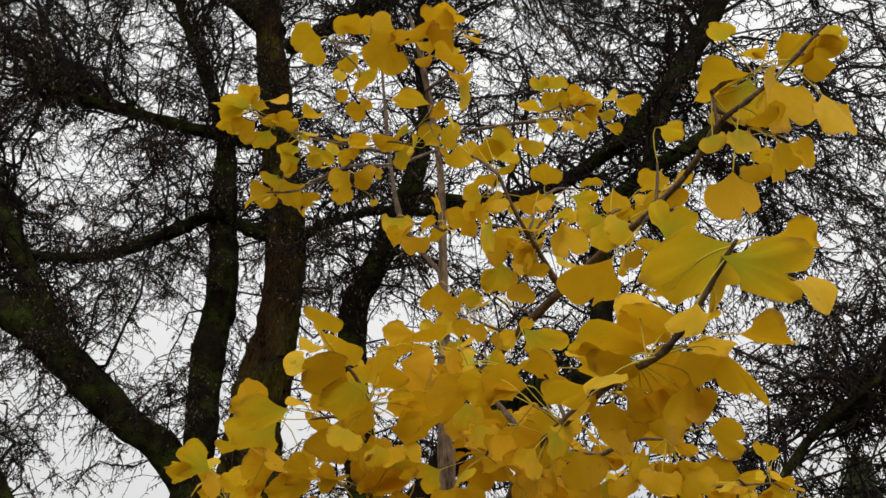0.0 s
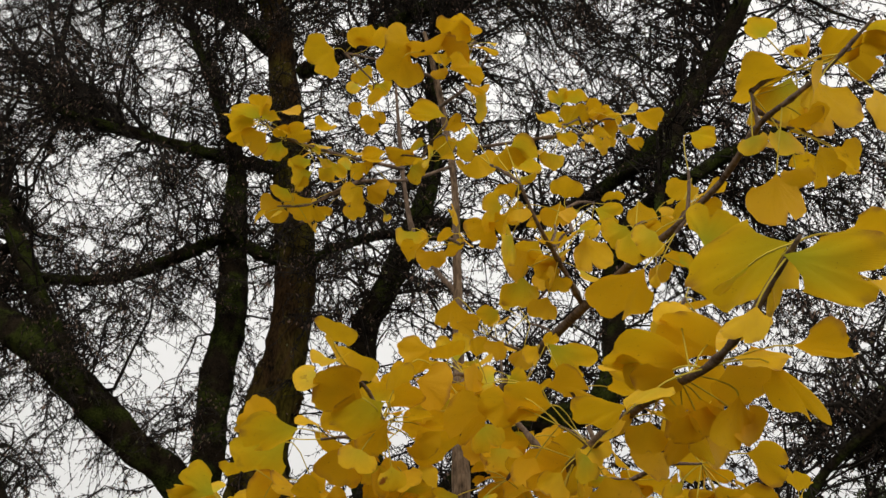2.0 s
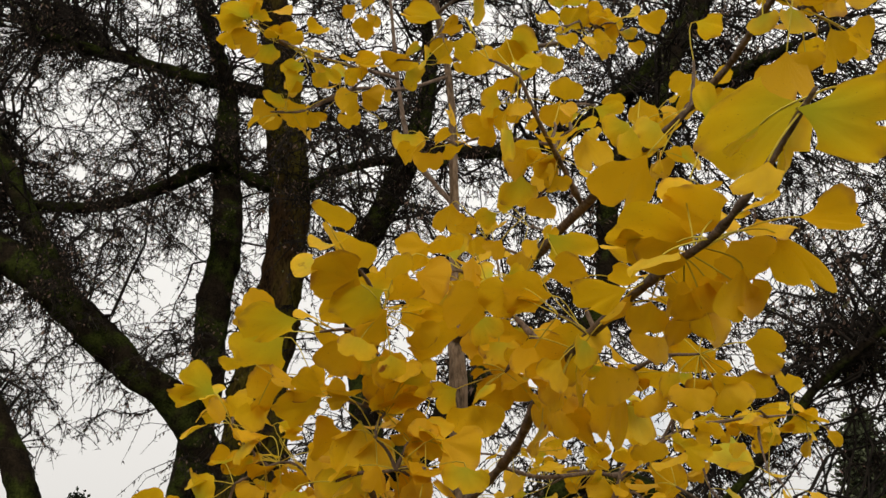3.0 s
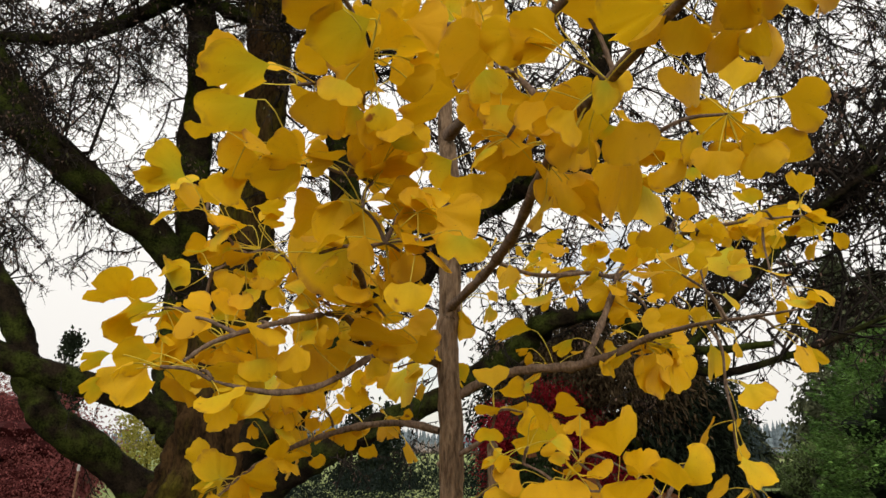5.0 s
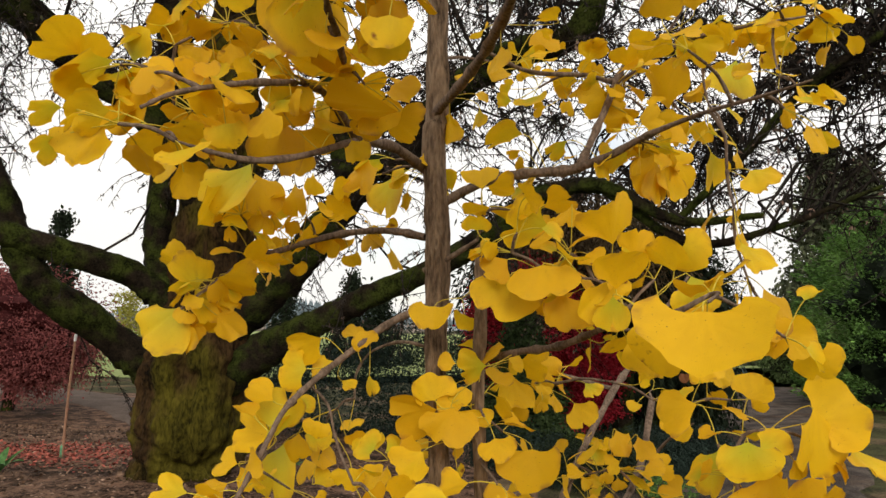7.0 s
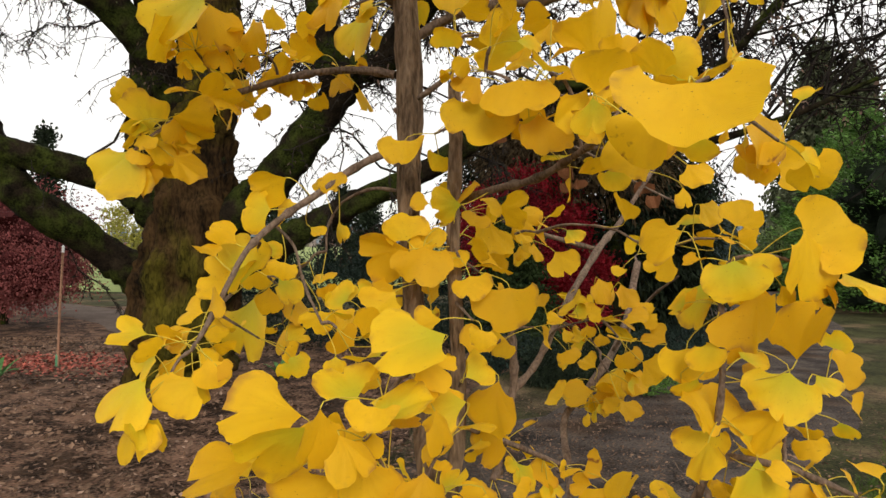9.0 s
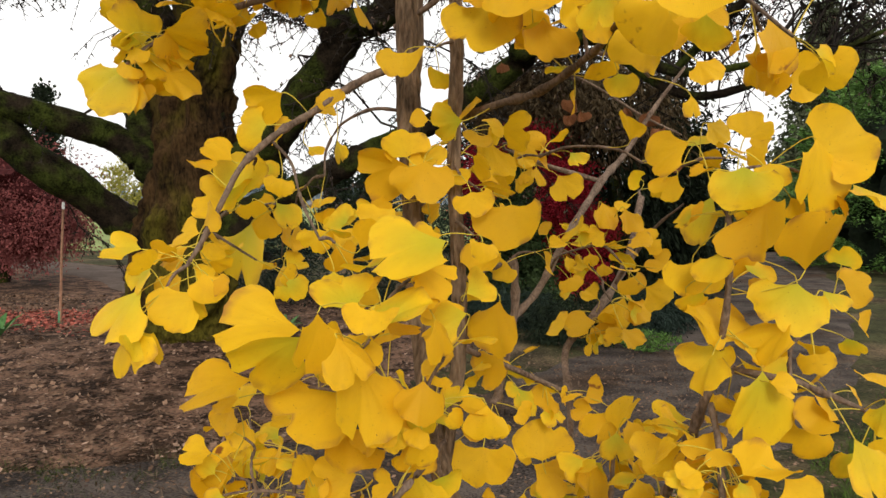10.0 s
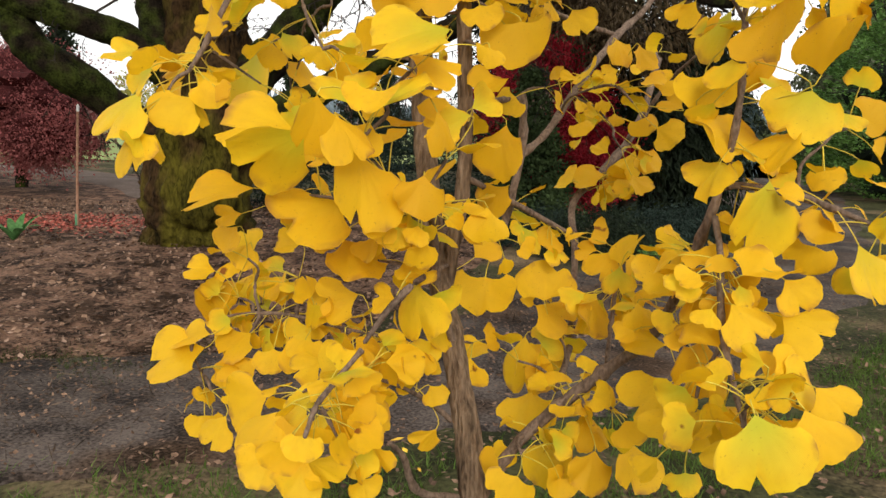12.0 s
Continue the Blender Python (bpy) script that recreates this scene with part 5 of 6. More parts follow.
leaf_spray(limb, [(-0.215, 1.021, 1.891, 0.072, -23, 11, 110, 18), (-0.235, 1.118, 1.952, 0.053, 59, -27, 160, 24), (-0.220, 0.984, 1.848, 0.036, -10, 21, 129, 5), (-0.236, 1.172, 1.997, 0.046, -5, 16, 125, 9), (-0.214, 1.179, 1.990, 0.035, -22, 43, 78, 23), (-0.122, 1.145, 1.962, 0.045, 30, -15, 168, 3), (-0.113, 1.127, 1.925, 0.031, -68, -3, 69, 23), (-0.096, 1.129, 1.936, 0.027, 16, -45, -87, 24), (-0.073, 1.121, 1.913, 0.034, 1, 44, 118, 24), (-0.170, 1.123, 1.906, 0.039, 36, 0, -86, 18), (-0.138, 1.102, 1.876, 0.042, -63, -20, -15, 18), (-0.114, 1.107, 1.872, 0.054, -67, 15, -111, 18)])
leaf_spray(limb, [(-0.074, 1.119, 1.892, 0.036, 51, 7, -172, 9), (-0.056, 1.125, 1.890, 0.041, -65, -14, -15, 5), (-0.094, 1.162, 1.854, 0.075, -82, -7, 167, 23), (-0.072, 1.187, 1.857, 0.065, -71, -30, -32, 3), (-0.083, 1.431, 1.873, 0.071, -79, -4, 137, 3), (-0.066, 1.489, 1.860, 0.086, -62, -7, 142, 23), (-0.031, 1.474, 1.845, 0.036, -89, 0, -105, 18), (-0.241, 1.095, 2.068, 0.065, 29, 37, 147, 3), (-0.257, 1.118, 2.057, 0.063, -20, 0, 99, 24), (-0.199, 1.123, 2.045, 0.048, 54, 10, 160, 24), (-0.242, 1.146, 2.042, 0.034, -5, 25, 108, 18), (-0.165, 1.130, 2.031, 0.035, 3, -7, -74, 23)])
leaf_spray(limb, [(-0.120, 1.112, 2.019, 0.043, -5, -7, -58, 3), (-0.128, 1.137, 2.011, 0.035, 6, -7, -84, 3), (-0.193, 1.170, 2.015, 0.051, -19, 12, 121, 3), (-0.189, 1.173, 1.988, 0.023, -67, -13, -30, 18), (-0.082, 1.123, 1.977, 0.071, -70, -7, 74, 2), (-0.287, 1.226, 2.079, 0.039, -6, 64, 76, 18)])
limb = sapling_branch("branch", [(-0.031, 1.250, 1.880, 0.0051), (-0.046, 1.120, 1.833, 0.0044), (-0.076, 1.080, 1.820, 0.0042), (-0.102, 1.050, 1.821, 0.0031), (-0.129, 1.030, 1.828, 0.0015)])
leaf_spray(limb, [(-0.236, 1.016, 1.917, 0.054, 31, 34, 169, 23), (-0.224, 1.040, 1.919, 0.040, 62, 4, -111, 18), (-0.202, 1.084, 1.895, 0.053, 13, 21, 130, 2), (-0.238, 1.009, 1.823, 0.034, -42, 27, 104, 5), (-0.198, 1.007, 1.849, 0.047, -14, 57, 114, 18), (-0.205, 1.019, 1.823, 0.061, -67, -21, 173, 24), (-0.192, 1.058, 1.863, 0.040, 36, 31, 162, 23), (-0.200, 1.100, 1.846, 0.056, -37, 23, 103, 5), (-0.165, 1.127, 1.859, 0.060, -13, -39, 172, 5)])
limb = sapling_branch("branch", [(-0.015, 1.150, 1.909, 0.0048), (-0.003, 1.080, 1.930, 0.0044), (0.007, 1.020, 1.942, 0.0031), (0.043, 1.000, 1.945, 0.0020)])
leaf_spray(limb, [(-0.035, 1.117, 1.928, 0.080, 40, 10, 144, 18), (-0.006, 1.119, 1.913, 0.035, 37, -19, -117, 3), (0.011, 1.111, 1.875, 0.091, 9, 13, 103, 3), (0.040, 1.157, 1.870, 0.049, -46, -35, -40, 24), (-0.101, 0.992, 2.028, 0.056, -21, 54, 109, 23), (-0.049, 0.983, 2.003, 0.064, -44, 6, 85, 24), (-0.038, 0.954, 2.017, 0.045, 19, 40, 139, 3), (0.047, 0.990, 2.007, 0.072, -6, 9, 96, 18), (0.003, 0.998, 1.965, 0.072, -86, -4, 46, 5), (0.056, 1.004, 1.967, 0.040, -48, 25, 96, 18), (0.081, 1.002, 1.970, 0.037, -38, -57, -60, 1), (0.042, 1.062, 1.939, 0.053, -4, 11, 102, 9)])
leaf_spray(limb, [(0.110, 0.987, 1.958, 0.056, -61, -51, -21, 18), (0.115, 0.973, 1.929, 0.045, -81, 14, 3, 7), (-0.093, 0.964, 2.060, 0.072, -32, 28, 69, 3), (-0.041, 0.870, 2.057, 0.067, 3, 6, 92, 23), (0.016, 0.915, 2.040, 0.067, -48, -18, 60, 9), (-0.003, 0.951, 2.007, 0.034, 38, 55, 129, 3), (0.043, 0.976, 2.024, 0.063, -27, 8, 55, 23), (0.062, 1.000, 2.035, 0.048, -22, -50, -33, 23), (0.059, 0.997, 1.982, 0.052, 3, 37, 129, 3), (-0.031, 1.079, 1.949, 0.082, -60, -12, 44, 23), (-0.040, 1.019, 1.983, 0.055, -30, 35, 114, 9), (-0.066, 0.882, 2.066, 0.051, 26, 29, 146, 24)])
leaf_spray(limb, [(-0.130, 0.970, 2.053, 0.028, -21, 0, 40, 19), (-0.040, 0.944, 1.912, 0.034, -51, -7, 67, 10)])
limb = sapling_branch("branch", [(0.005, 1.430, 1.789, 0.0071), (-0.047, 1.440, 1.799, 0.0064), (-0.110, 1.430, 1.794, 0.0057), (-0.176, 1.410, 1.774, 0.0057), (-0.215, 1.370, 1.751, 0.0048), (-0.250, 1.330, 1.716, 0.0039), (-0.281, 1.310, 1.683, 0.0023)])
leaf_spray(limb, [(-0.241, 1.199, 1.842, 0.050, -60, -21, 150, 3), (-0.220, 1.322, 1.838, 0.109, -66, -18, 154, 24), (-0.251, 1.327, 1.821, 0.081, -58, 10, 95, 18), (-0.188, 1.346, 1.838, 0.074, -64, 14, -109, 23), (-0.193, 1.364, 1.802, 0.040, -78, -12, -129, 5), (-0.165, 1.390, 1.834, 0.057, -84, 12, 145, 23), (-0.235, 1.347, 1.786, 0.029, -81, 0, 84, 5), (-0.138, 1.392, 1.855, 0.037, -83, -6, -108, 9), (-0.115, 1.448, 1.860, 0.048, -45, 21, 84, 23), (-0.125, 1.469, 1.828, 0.062, 1, 27, 112, 24), (-0.144, 1.431, 1.809, 0.038, -32, 42, 93, 18), (-0.163, 1.375, 1.794, 0.030, 68, -5, 156, 24)])
leaf_spray(limb, [(-0.129, 1.429, 1.777, 0.038, -82, -13, 173, 23), (-0.082, 1.483, 1.790, 0.045, -87, 1, -26, 23), (-0.299, 1.327, 1.753, 0.044, 53, 37, 156, 24), (-0.269, 1.330, 1.739, 0.070, 82, -7, 80, 18), (-0.283, 1.329, 1.718, 0.045, -17, 21, 89, 18), (-0.302, 1.317, 1.668, 0.091, -50, -20, 156, 18), (-0.282, 1.320, 1.658, 0.065, -84, -2, 148, 5), (-0.252, 1.333, 1.694, 0.070, -59, 27, -109, 24), (-0.219, 1.332, 1.670, 0.057, -38, 33, -103, 18), (-0.214, 1.338, 1.722, 0.069, -24, -38, -50, 24), (-0.187, 1.342, 1.754, 0.066, 21, -12, -101, 3), (-0.232, 1.336, 1.715, 0.045, -77, 8, -107, 5)])
leaf_spray(limb, [(-0.241, 1.400, 1.811, 0.079, 4, 28, 135, 24), (-0.235, 1.401, 1.821, 0.049, 63, 9, -176, 24), (-0.267, 1.324, 1.677, 0.028, -73, -8, -21, 23), (-0.290, 1.324, 1.700, 0.028, -40, 18, 107, 18)])
limb = sapling_branch("branch", [(0.025, 1.420, 1.702, 0.0063), (-0.030, 1.400, 1.677, 0.0062), (-0.073, 1.360, 1.638, 0.0060), (-0.095, 1.310, 1.611, 0.0051), (-0.122, 1.280, 1.577, 0.0044), (-0.135, 1.260, 1.541, 0.0043), (-0.153, 1.250, 1.500, 0.0037), (-0.167, 1.240, 1.472, 0.0025)])
leaf_spray(limb, [(-0.119, 1.332, 1.650, 0.054, -27, 40, 70, 5), (-0.131, 1.317, 1.621, 0.056, -4, -76, 103, 4), (-0.106, 1.347, 1.620, 0.053, -29, -26, 117, 23), (-0.060, 1.372, 1.655, 0.036, 74, -30, 32, 22), (-0.085, 1.395, 1.596, 0.027, -31, 32, -107, 3), (-0.058, 1.397, 1.595, 0.037, -82, 7, 135, 5), (-0.157, 1.348, 1.564, 0.080, 84, 2, -9, 3), (-0.165, 1.308, 1.592, 0.047, 49, -32, 76, 9), (-0.191, 1.350, 1.538, 0.065, 12, -45, 92, 3), (-0.127, 1.363, 1.574, 0.029, 36, 55, -35, 18), (-0.227, 1.350, 1.501, 0.044, 6, -49, 87, 23), (-0.233, 1.231, 1.489, 0.055, 2, -20, 97, 3)])
leaf_spray(limb, [(-0.156, 1.335, 1.543, 0.051, -27, -48, 14, 8), (-0.167, 1.277, 1.576, 0.036, 38, -7, 59, 9), (-0.205, 1.212, 1.463, 0.046, -44, -10, 145, 23), (-0.210, 1.287, 1.481, 0.045, -20, -34, 136, 5), (-0.187, 1.237, 1.451, 0.052, -65, 2, 149, 23), (-0.210, 1.184, 1.432, 0.081, -35, -13, 152, 5), (-0.164, 1.211, 1.432, 0.061, -44, -38, 176, 9), (-0.155, 1.234, 1.431, 0.039, -65, 2, -102, 5), (-0.179, 1.175, 1.403, 0.059, -38, -5, -103, 18), (-0.194, 1.174, 1.398, 0.065, -54, 15, 163, 5), (-0.213, 1.388, 1.476, 0.042, -50, 19, -112, 9), (-0.112, 1.392, 1.429, 0.045, -70, 28, -146, 12)])
leaf_spray(limb, [(-0.016, 1.251, 1.458, 0.025, -73, -1, -159, 18), (-0.071, 1.200, 1.424, 0.104, 17, -32, 120, 23), (-0.128, 1.218, 1.359, 0.094, 0, -14, 121, 23), (-0.092, 1.300, 1.552, 0.035, -75, -16, -170, 19), (-0.056, 1.320, 1.493, 0.043, -78, -2, -144, 12)])
limb = sapling_branch("branch", [(0.018, 1.420, 1.644, 0.0028), (-0.030, 1.450, 1.650, 0.0029), (-0.076, 1.480, 1.637, 0.0023), (-0.099, 1.500, 1.619, 0.0015)])
leaf_spray(limb, [(-0.147, 1.459, 1.521, 0.052, -40, 13, -108, 23), (-0.176, 1.463, 1.504, 0.047, -75, -1, -175, 9), (-0.108, 1.479, 1.536, 0.038, 43, -17, -9, 5), (-0.207, 1.448, 1.470, 0.107, -67, -2, 152, 23), (-0.155, 1.508, 1.488, 0.060, -39, 21, -101, 18), (-0.153, 1.506, 1.455, 0.040, 44, 33, -21, 23), (-0.100, 1.480, 1.515, 0.035, 78, -3, -127, 18), (-0.121, 1.533, 1.664, 0.037, 65, 3, 26, 14), (-0.307, 1.841, 1.400, 0.061, -53, 25, 161, 5), (-0.248, 1.600, 1.520, 0.061, -66, -24, 16, 27)])
limb = sapling_branch("branch", [(0.023, 1.440, 1.834, 0.0079), (0.080, 1.440, 1.863, 0.0087), (0.134, 1.440, 1.873, 0.0086), (0.195, 1.440, 1.877, 0.0086), (0.248, 1.420, 1.892, 0.0069), (0.290, 1.390, 1.908, 0.0053), (0.344, 1.320, 1.914, 0.0035), (0.393, 1.250, 1.911, 0.0026), (0.426, 1.200, 1.910, 0.0013)])
leaf_spray(limb, [(0.377, 1.257, 1.746, 0.052, -59, 3, -136, 24), (0.106, 1.453, 1.931, 0.070, 2, 14, 104, 23), (0.123, 1.417, 1.898, 0.024, -7, 13, 77, 5), (0.298, 1.478, 1.913, 0.092, 14, 13, 104, 18), (0.253, 1.448, 1.892, 0.051, -21, 7, 61, 2), (0.293, 1.463, 1.873, 0.082, -65, 6, 61, 23), (0.306, 1.466, 1.861, 0.077, -88, 3, 57, 3), (0.377, 1.316, 1.797, 0.023, -70, 16, 121, 24), (0.457, 1.282, 1.871, 0.038, -67, -2, -81, 3), (0.291, 1.200, 1.992, 0.043, 55, 4, -166, 13)])
limb = sapling_branch("branch", [(0.207, 1.440, 1.882, 0.0063), (0.229, 1.470, 1.937, 0.0065), (0.259, 1.500, 2.016, 0.0059), (0.283, 1.530, 2.074, 0.0035)])
leaf_spray(limb, [(0.270, 1.465, 2.037, 0.052, 54, 10, -168, 23), (0.301, 1.442, 2.035, 0.059, 43, 8, -129, 18), (0.226, 1.501, 1.989, 0.057, -18, 63, 68, 23), (0.177, 1.427, 1.906, 0.042, -24, 10, 74, 5), (0.255, 1.494, 1.958, 0.048, 5, 61, 93, 24), (0.324, 1.494, 1.873, 0.084, -80, 6, -127, 3), (0.343, 1.516, 1.883, 0.059, -73, 15, -133, 23), (0.342, 1.389, 2.076, 0.041, 49, -8, 146, 24), (0.360, 1.400, 2.131, 0.034, -45, 13, -41, 14)])
limb = sapling_branch("branch", [(0.098, 1.330, 2.001, 0.0036), (0.147, 1.400, 1.997, 0.0039), (0.215, 1.470, 2.013, 0.0041), (0.264, 1.520, 2.020, 0.0043), (0.346, 1.580, 2.089, 0.0046), (0.429, 1.570, 2.105, 0.0037), (0.523, 1.530, 2.102, 0.0018)])
leaf_spray(limb, [(0.223, 1.446, 2.039, 0.048, 60, 3, -131, 18), (0.356, 1.536, 2.068, 0.050, 18, -25, -128, 15), (0.407, 1.537, 2.088, 0.058, 43, -22, 134, 5), (0.458, 1.602, 2.107, 0.050, 63, 16, -173, 24), (0.490, 1.582, 2.113, 0.076, 46, 29, 162, 21), (0.499, 1.640, 2.103, 0.062, -51, -18, 136, 3), (0.539, 1.565, 2.095, 0.073, 0, -13, -94, 3), (0.551, 1.532, 2.104, 0.062, 34, -37, 125, 23), (0.587, 1.577, 2.075, 0.040, -54, -6, -74, 9), (0.452, 1.741, 2.082, 0.086, -86, 8, 20, 9), (0.392, 1.657, 2.040, 0.055, -71, 10, 129, 24), (0.186, 1.488, 2.013, 0.048, 13, 36, 95, 18)])
leaf_spray(limb, [(0.316, 1.499, 2.002, 0.089, 66, -8, 123, 24), (0.129, 1.491, 2.025, 0.022, 40, 54, 136, 5), (0.103, 1.484, 1.984, 0.029, -8, 32, 101, 24), (0.151, 1.487, 1.975, 0.027, -17, 39, 99, 5), (0.339, 1.521, 1.947, 0.065, -47, 29, 51, 24), (0.409, 1.598, 1.957, 0.057, -17, -24, -138, 23), (0.393, 1.541, 1.892, 0.072, -74, 2, -72, 23), (0.426, 1.572, 1.912, 0.033, -89, -5, -129, 3), (0.479, 1.493, 1.958, 0.044, -59, -23, -81, 5), (0.503, 1.415, 1.959, 0.044, -5, -14, -122, 23), (0.167, 1.367, 2.034, 0.023, -39, -10, -81, 3), (0.183, 1.410, 2.030, 0.020, 2, -8, -71, 24)])
leaf_spray(limb, [(0.435, 1.438, 2.108, 0.042, 50, -9, 142, 23), (0.356, 1.500, 2.127, 0.036, 33, -1, -168, 13), (0.391, 1.600, 2.098, 0.058, 19, 55, 101, 12), (0.223, 1.500, 2.030, 0.035, 52, -4, 164, 27), (0.132, 1.500, 2.046, 0.026, -2, -48, -82, 2), (0.103, 1.500, 2.008, 0.030, -8, 39, 123, 27)])
limb = sapling_branch("branch", [(0.004, 1.430, 1.744, 0.0045), (0.043, 1.420, 1.762, 0.0044), (0.078, 1.410, 1.783, 0.0029)])
limb = sapling_branch("branch", [(0.074, 1.400, 1.627, 0.0060), (0.131, 1.370, 1.642, 0.0058), (0.184, 1.330, 1.652, 0.0055), (0.236, 1.250, 1.675, 0.0044), (0.259, 1.170, 1.687, 0.0040), (0.282, 1.120, 1.685, 0.0040), (0.316, 1.100, 1.703, 0.0025)])
leaf_spray(limb, [(0.296, 0.999, 1.663, 0.096, -63, 1, 172, 28), (0.197, 1.291, 1.795, 0.034, -72, 2, 151, 3), (0.240, 1.245, 1.782, 0.070, 62, 17, -152, 24), (0.150, 1.286, 1.786, 0.068, 18, 60, 127, 3), (0.266, 1.212, 1.758, 0.044, 74, -24, -164, 1), (0.175, 1.214, 1.722, 0.076, -47, 5, -170, 10), (0.132, 1.260, 1.702, 0.079, -84, -2, 176, 13), (0.124, 1.244, 1.737, 0.038, -46, -48, 167, 5), (0.191, 1.262, 1.689, 0.061, -70, 3, -150, 24), (0.225, 1.184, 1.697, 0.061, -78, 17, 46, 5), (0.244, 1.160, 1.729, 0.057, 71, 4, -146, 2), (0.291, 1.200, 1.746, 0.051, 65, 3, 140, 18)])
leaf_spray(limb, [(0.312, 1.166, 1.705, 0.047, -79, 17, 169, 23), (0.313, 1.142, 1.681, 0.046, -78, -17, 156, 8), (0.418, 1.326, 1.691, 0.085, -65, 10, -130, 2), (0.079, 1.368, 1.624, 0.048, -5, 71, 78, 3), (0.145, 1.480, 1.623, 0.055, -20, -60, -81, 3), (0.116, 1.462, 1.589, 0.068, -68, -14, -134, 24), (0.240, 1.140, 1.687, 0.041, -78, -3, -36, 5), (0.287, 1.095, 1.657, 0.036, -86, 12, 176, 14), (0.321, 1.150, 1.640, 0.032, -48, 30, -161, 18), (0.331, 1.281, 1.628, 0.028, -72, 5, -131, 5), (0.238, 1.271, 1.664, 0.017, 49, -13, -141, 5), (0.283, 1.437, 1.623, 0.049, 76, -25, 120, 9)])
leaf_spray(limb, [(0.118, 1.485, 1.615, 0.033, 67, -16, -106, 3), (0.323, 1.250, 1.749, 0.051, -42, -57, -41, 20), (0.164, 1.200, 1.804, 0.036, 16, -57, -143, 14), (0.426, 1.200, 1.641, 0.049, -75, -30, -36, 27)])
limb = sapling_branch("branch", [(0.142, 1.500, 1.386, 0.0060), (0.173, 1.550, 1.419, 0.0063), (0.209, 1.660, 1.487, 0.0068), (0.261, 1.790, 1.569, 0.0066), (0.302, 1.880, 1.618, 0.0061), (0.353, 1.920, 1.699, 0.0053), (0.406, 1.950, 1.772, 0.0032)])
leaf_spray(limb, [(0.213, 1.568, 1.454, 0.027, -61, 0, -120, 9), (0.260, 1.519, 1.518, 0.050, -62, 8, -138, 18), (0.285, 1.521, 1.511, 0.046, -75, 3, -130, 24), (0.242, 1.611, 1.455, 0.024, -65, 4, -156, 23), (0.262, 1.662, 1.436, 0.026, -74, 0, -152, 9), (0.227, 1.637, 1.434, 0.028, -15, -56, 105, 23), (0.210, 1.644, 1.400, 0.027, -62, -3, 117, 24), (0.317, 1.553, 1.484, 0.041, 35, 61, -42, 8), (0.323, 1.511, 1.419, 0.047, -53, 59, -169, 18), (0.248, 1.511, 1.492, 0.030, -39, -49, 126, 8)])
limb = sapling_branch("branch", [(0.142, 1.500, 1.464, 0.0066), (0.145, 1.500, 1.395, 0.0067), (0.127, 1.490, 1.300, 0.0067), (0.127, 1.470, 1.289, 0.0065), (0.125, 1.440, 1.291, 0.0055)])
leaf_spray(limb, [(0.221, 1.501, 1.590, 0.033, -45, 31, -144, 3), (0.207, 1.513, 1.557, 0.048, -48, 30, -159, 23), (0.171, 1.522, 1.569, 0.035, -70, -12, -126, 3), (0.154, 1.502, 1.566, 0.022, -66, 4, 143, 5), (0.200, 1.478, 1.482, 0.034, -15, -22, 105, 24), (0.162, 1.478, 1.283, 0.053, -50, 6, -122, 18)])
limb = sapling_branch("branch", [(0.096, 1.380, 1.448, 0.0046), (0.119, 1.450, 1.455, 0.0042), (0.142, 1.500, 1.458, 0.0044)])
limb = sapling_branch("branch", [(0.264, 1.800, 1.566, 0.0047), (0.170, 1.750, 1.593, 0.0046), (0.116, 1.650, 1.612, 0.0025)])
leaf_spray(limb, [(0.154, 1.519, 1.586, 0.027, -51, -5, -146, 24), (0.156, 1.546, 1.611, 0.059, -46, 54, -137, 5)])
limb = sapling_branch("branch", [(0.333, 1.920, 1.542, 0.0083), (0.302, 1.820, 1.431, 0.0077), (0.252, 1.730, 1.361, 0.0080), (0.208, 1.680, 1.311, 0.0077), (0.216, 1.620, 1.245, 0.0066), (0.218, 1.550, 1.139, 0.0063), (0.205, 1.480, 1.089, 0.0053)])
leaf_spray(limb, [(0.245, 1.713, 1.394, 0.035, 39, -44, 34, 24), (0.228, 1.676, 1.352, 0.063, -8, -36, 99, 9), (0.262, 1.645, 1.335, 0.029, -55, -4, -132, 3), (0.241, 1.617, 1.328, 0.026, -65, 20, 125, 9), (0.285, 1.695, 1.368, 0.070, -68, 1, 124, 3), (0.308, 1.624, 1.381, 0.053, -46, 24, -140, 18), (0.179, 1.506, 1.226, 0.084, 63, 2, 26, 13), (0.196, 1.497, 1.189, 0.072, -10, 23, -117, 5), (0.101, 1.440, 1.151, 0.057, 0, -10, 122, 23), (0.152, 1.529, 1.102, 0.109, -68, 9, 138, 5), (0.192, 1.527, 1.106, 0.087, -62, -7, -115, 23), (0.165, 1.490, 1.053, 0.082, -41, 10, 160, 18)])
leaf_spray(limb, [(0.193, 1.521, 1.145, 0.058, 49, 41, -32, 16), (0.265, 1.695, 1.347, 0.036, -66, 32, -167, 6), (0.325, 1.988, 1.577, 0.045, 13, 52, 113, 16), (0.231, 1.440, 1.098, 0.044, -39, 10, -137, 25)])
limb = sapling_branch("branch", [(0.284, 1.780, 1.404, 0.0047), (0.334, 1.720, 1.490, 0.0036), (0.370, 1.650, 1.532, 0.0017)])
leaf_spray(limb, [(0.378, 1.471, 1.585, 0.038, 47, 19, 122, 3), (0.328, 1.537, 1.460, 0.042, 40, -41, 42, 23)])
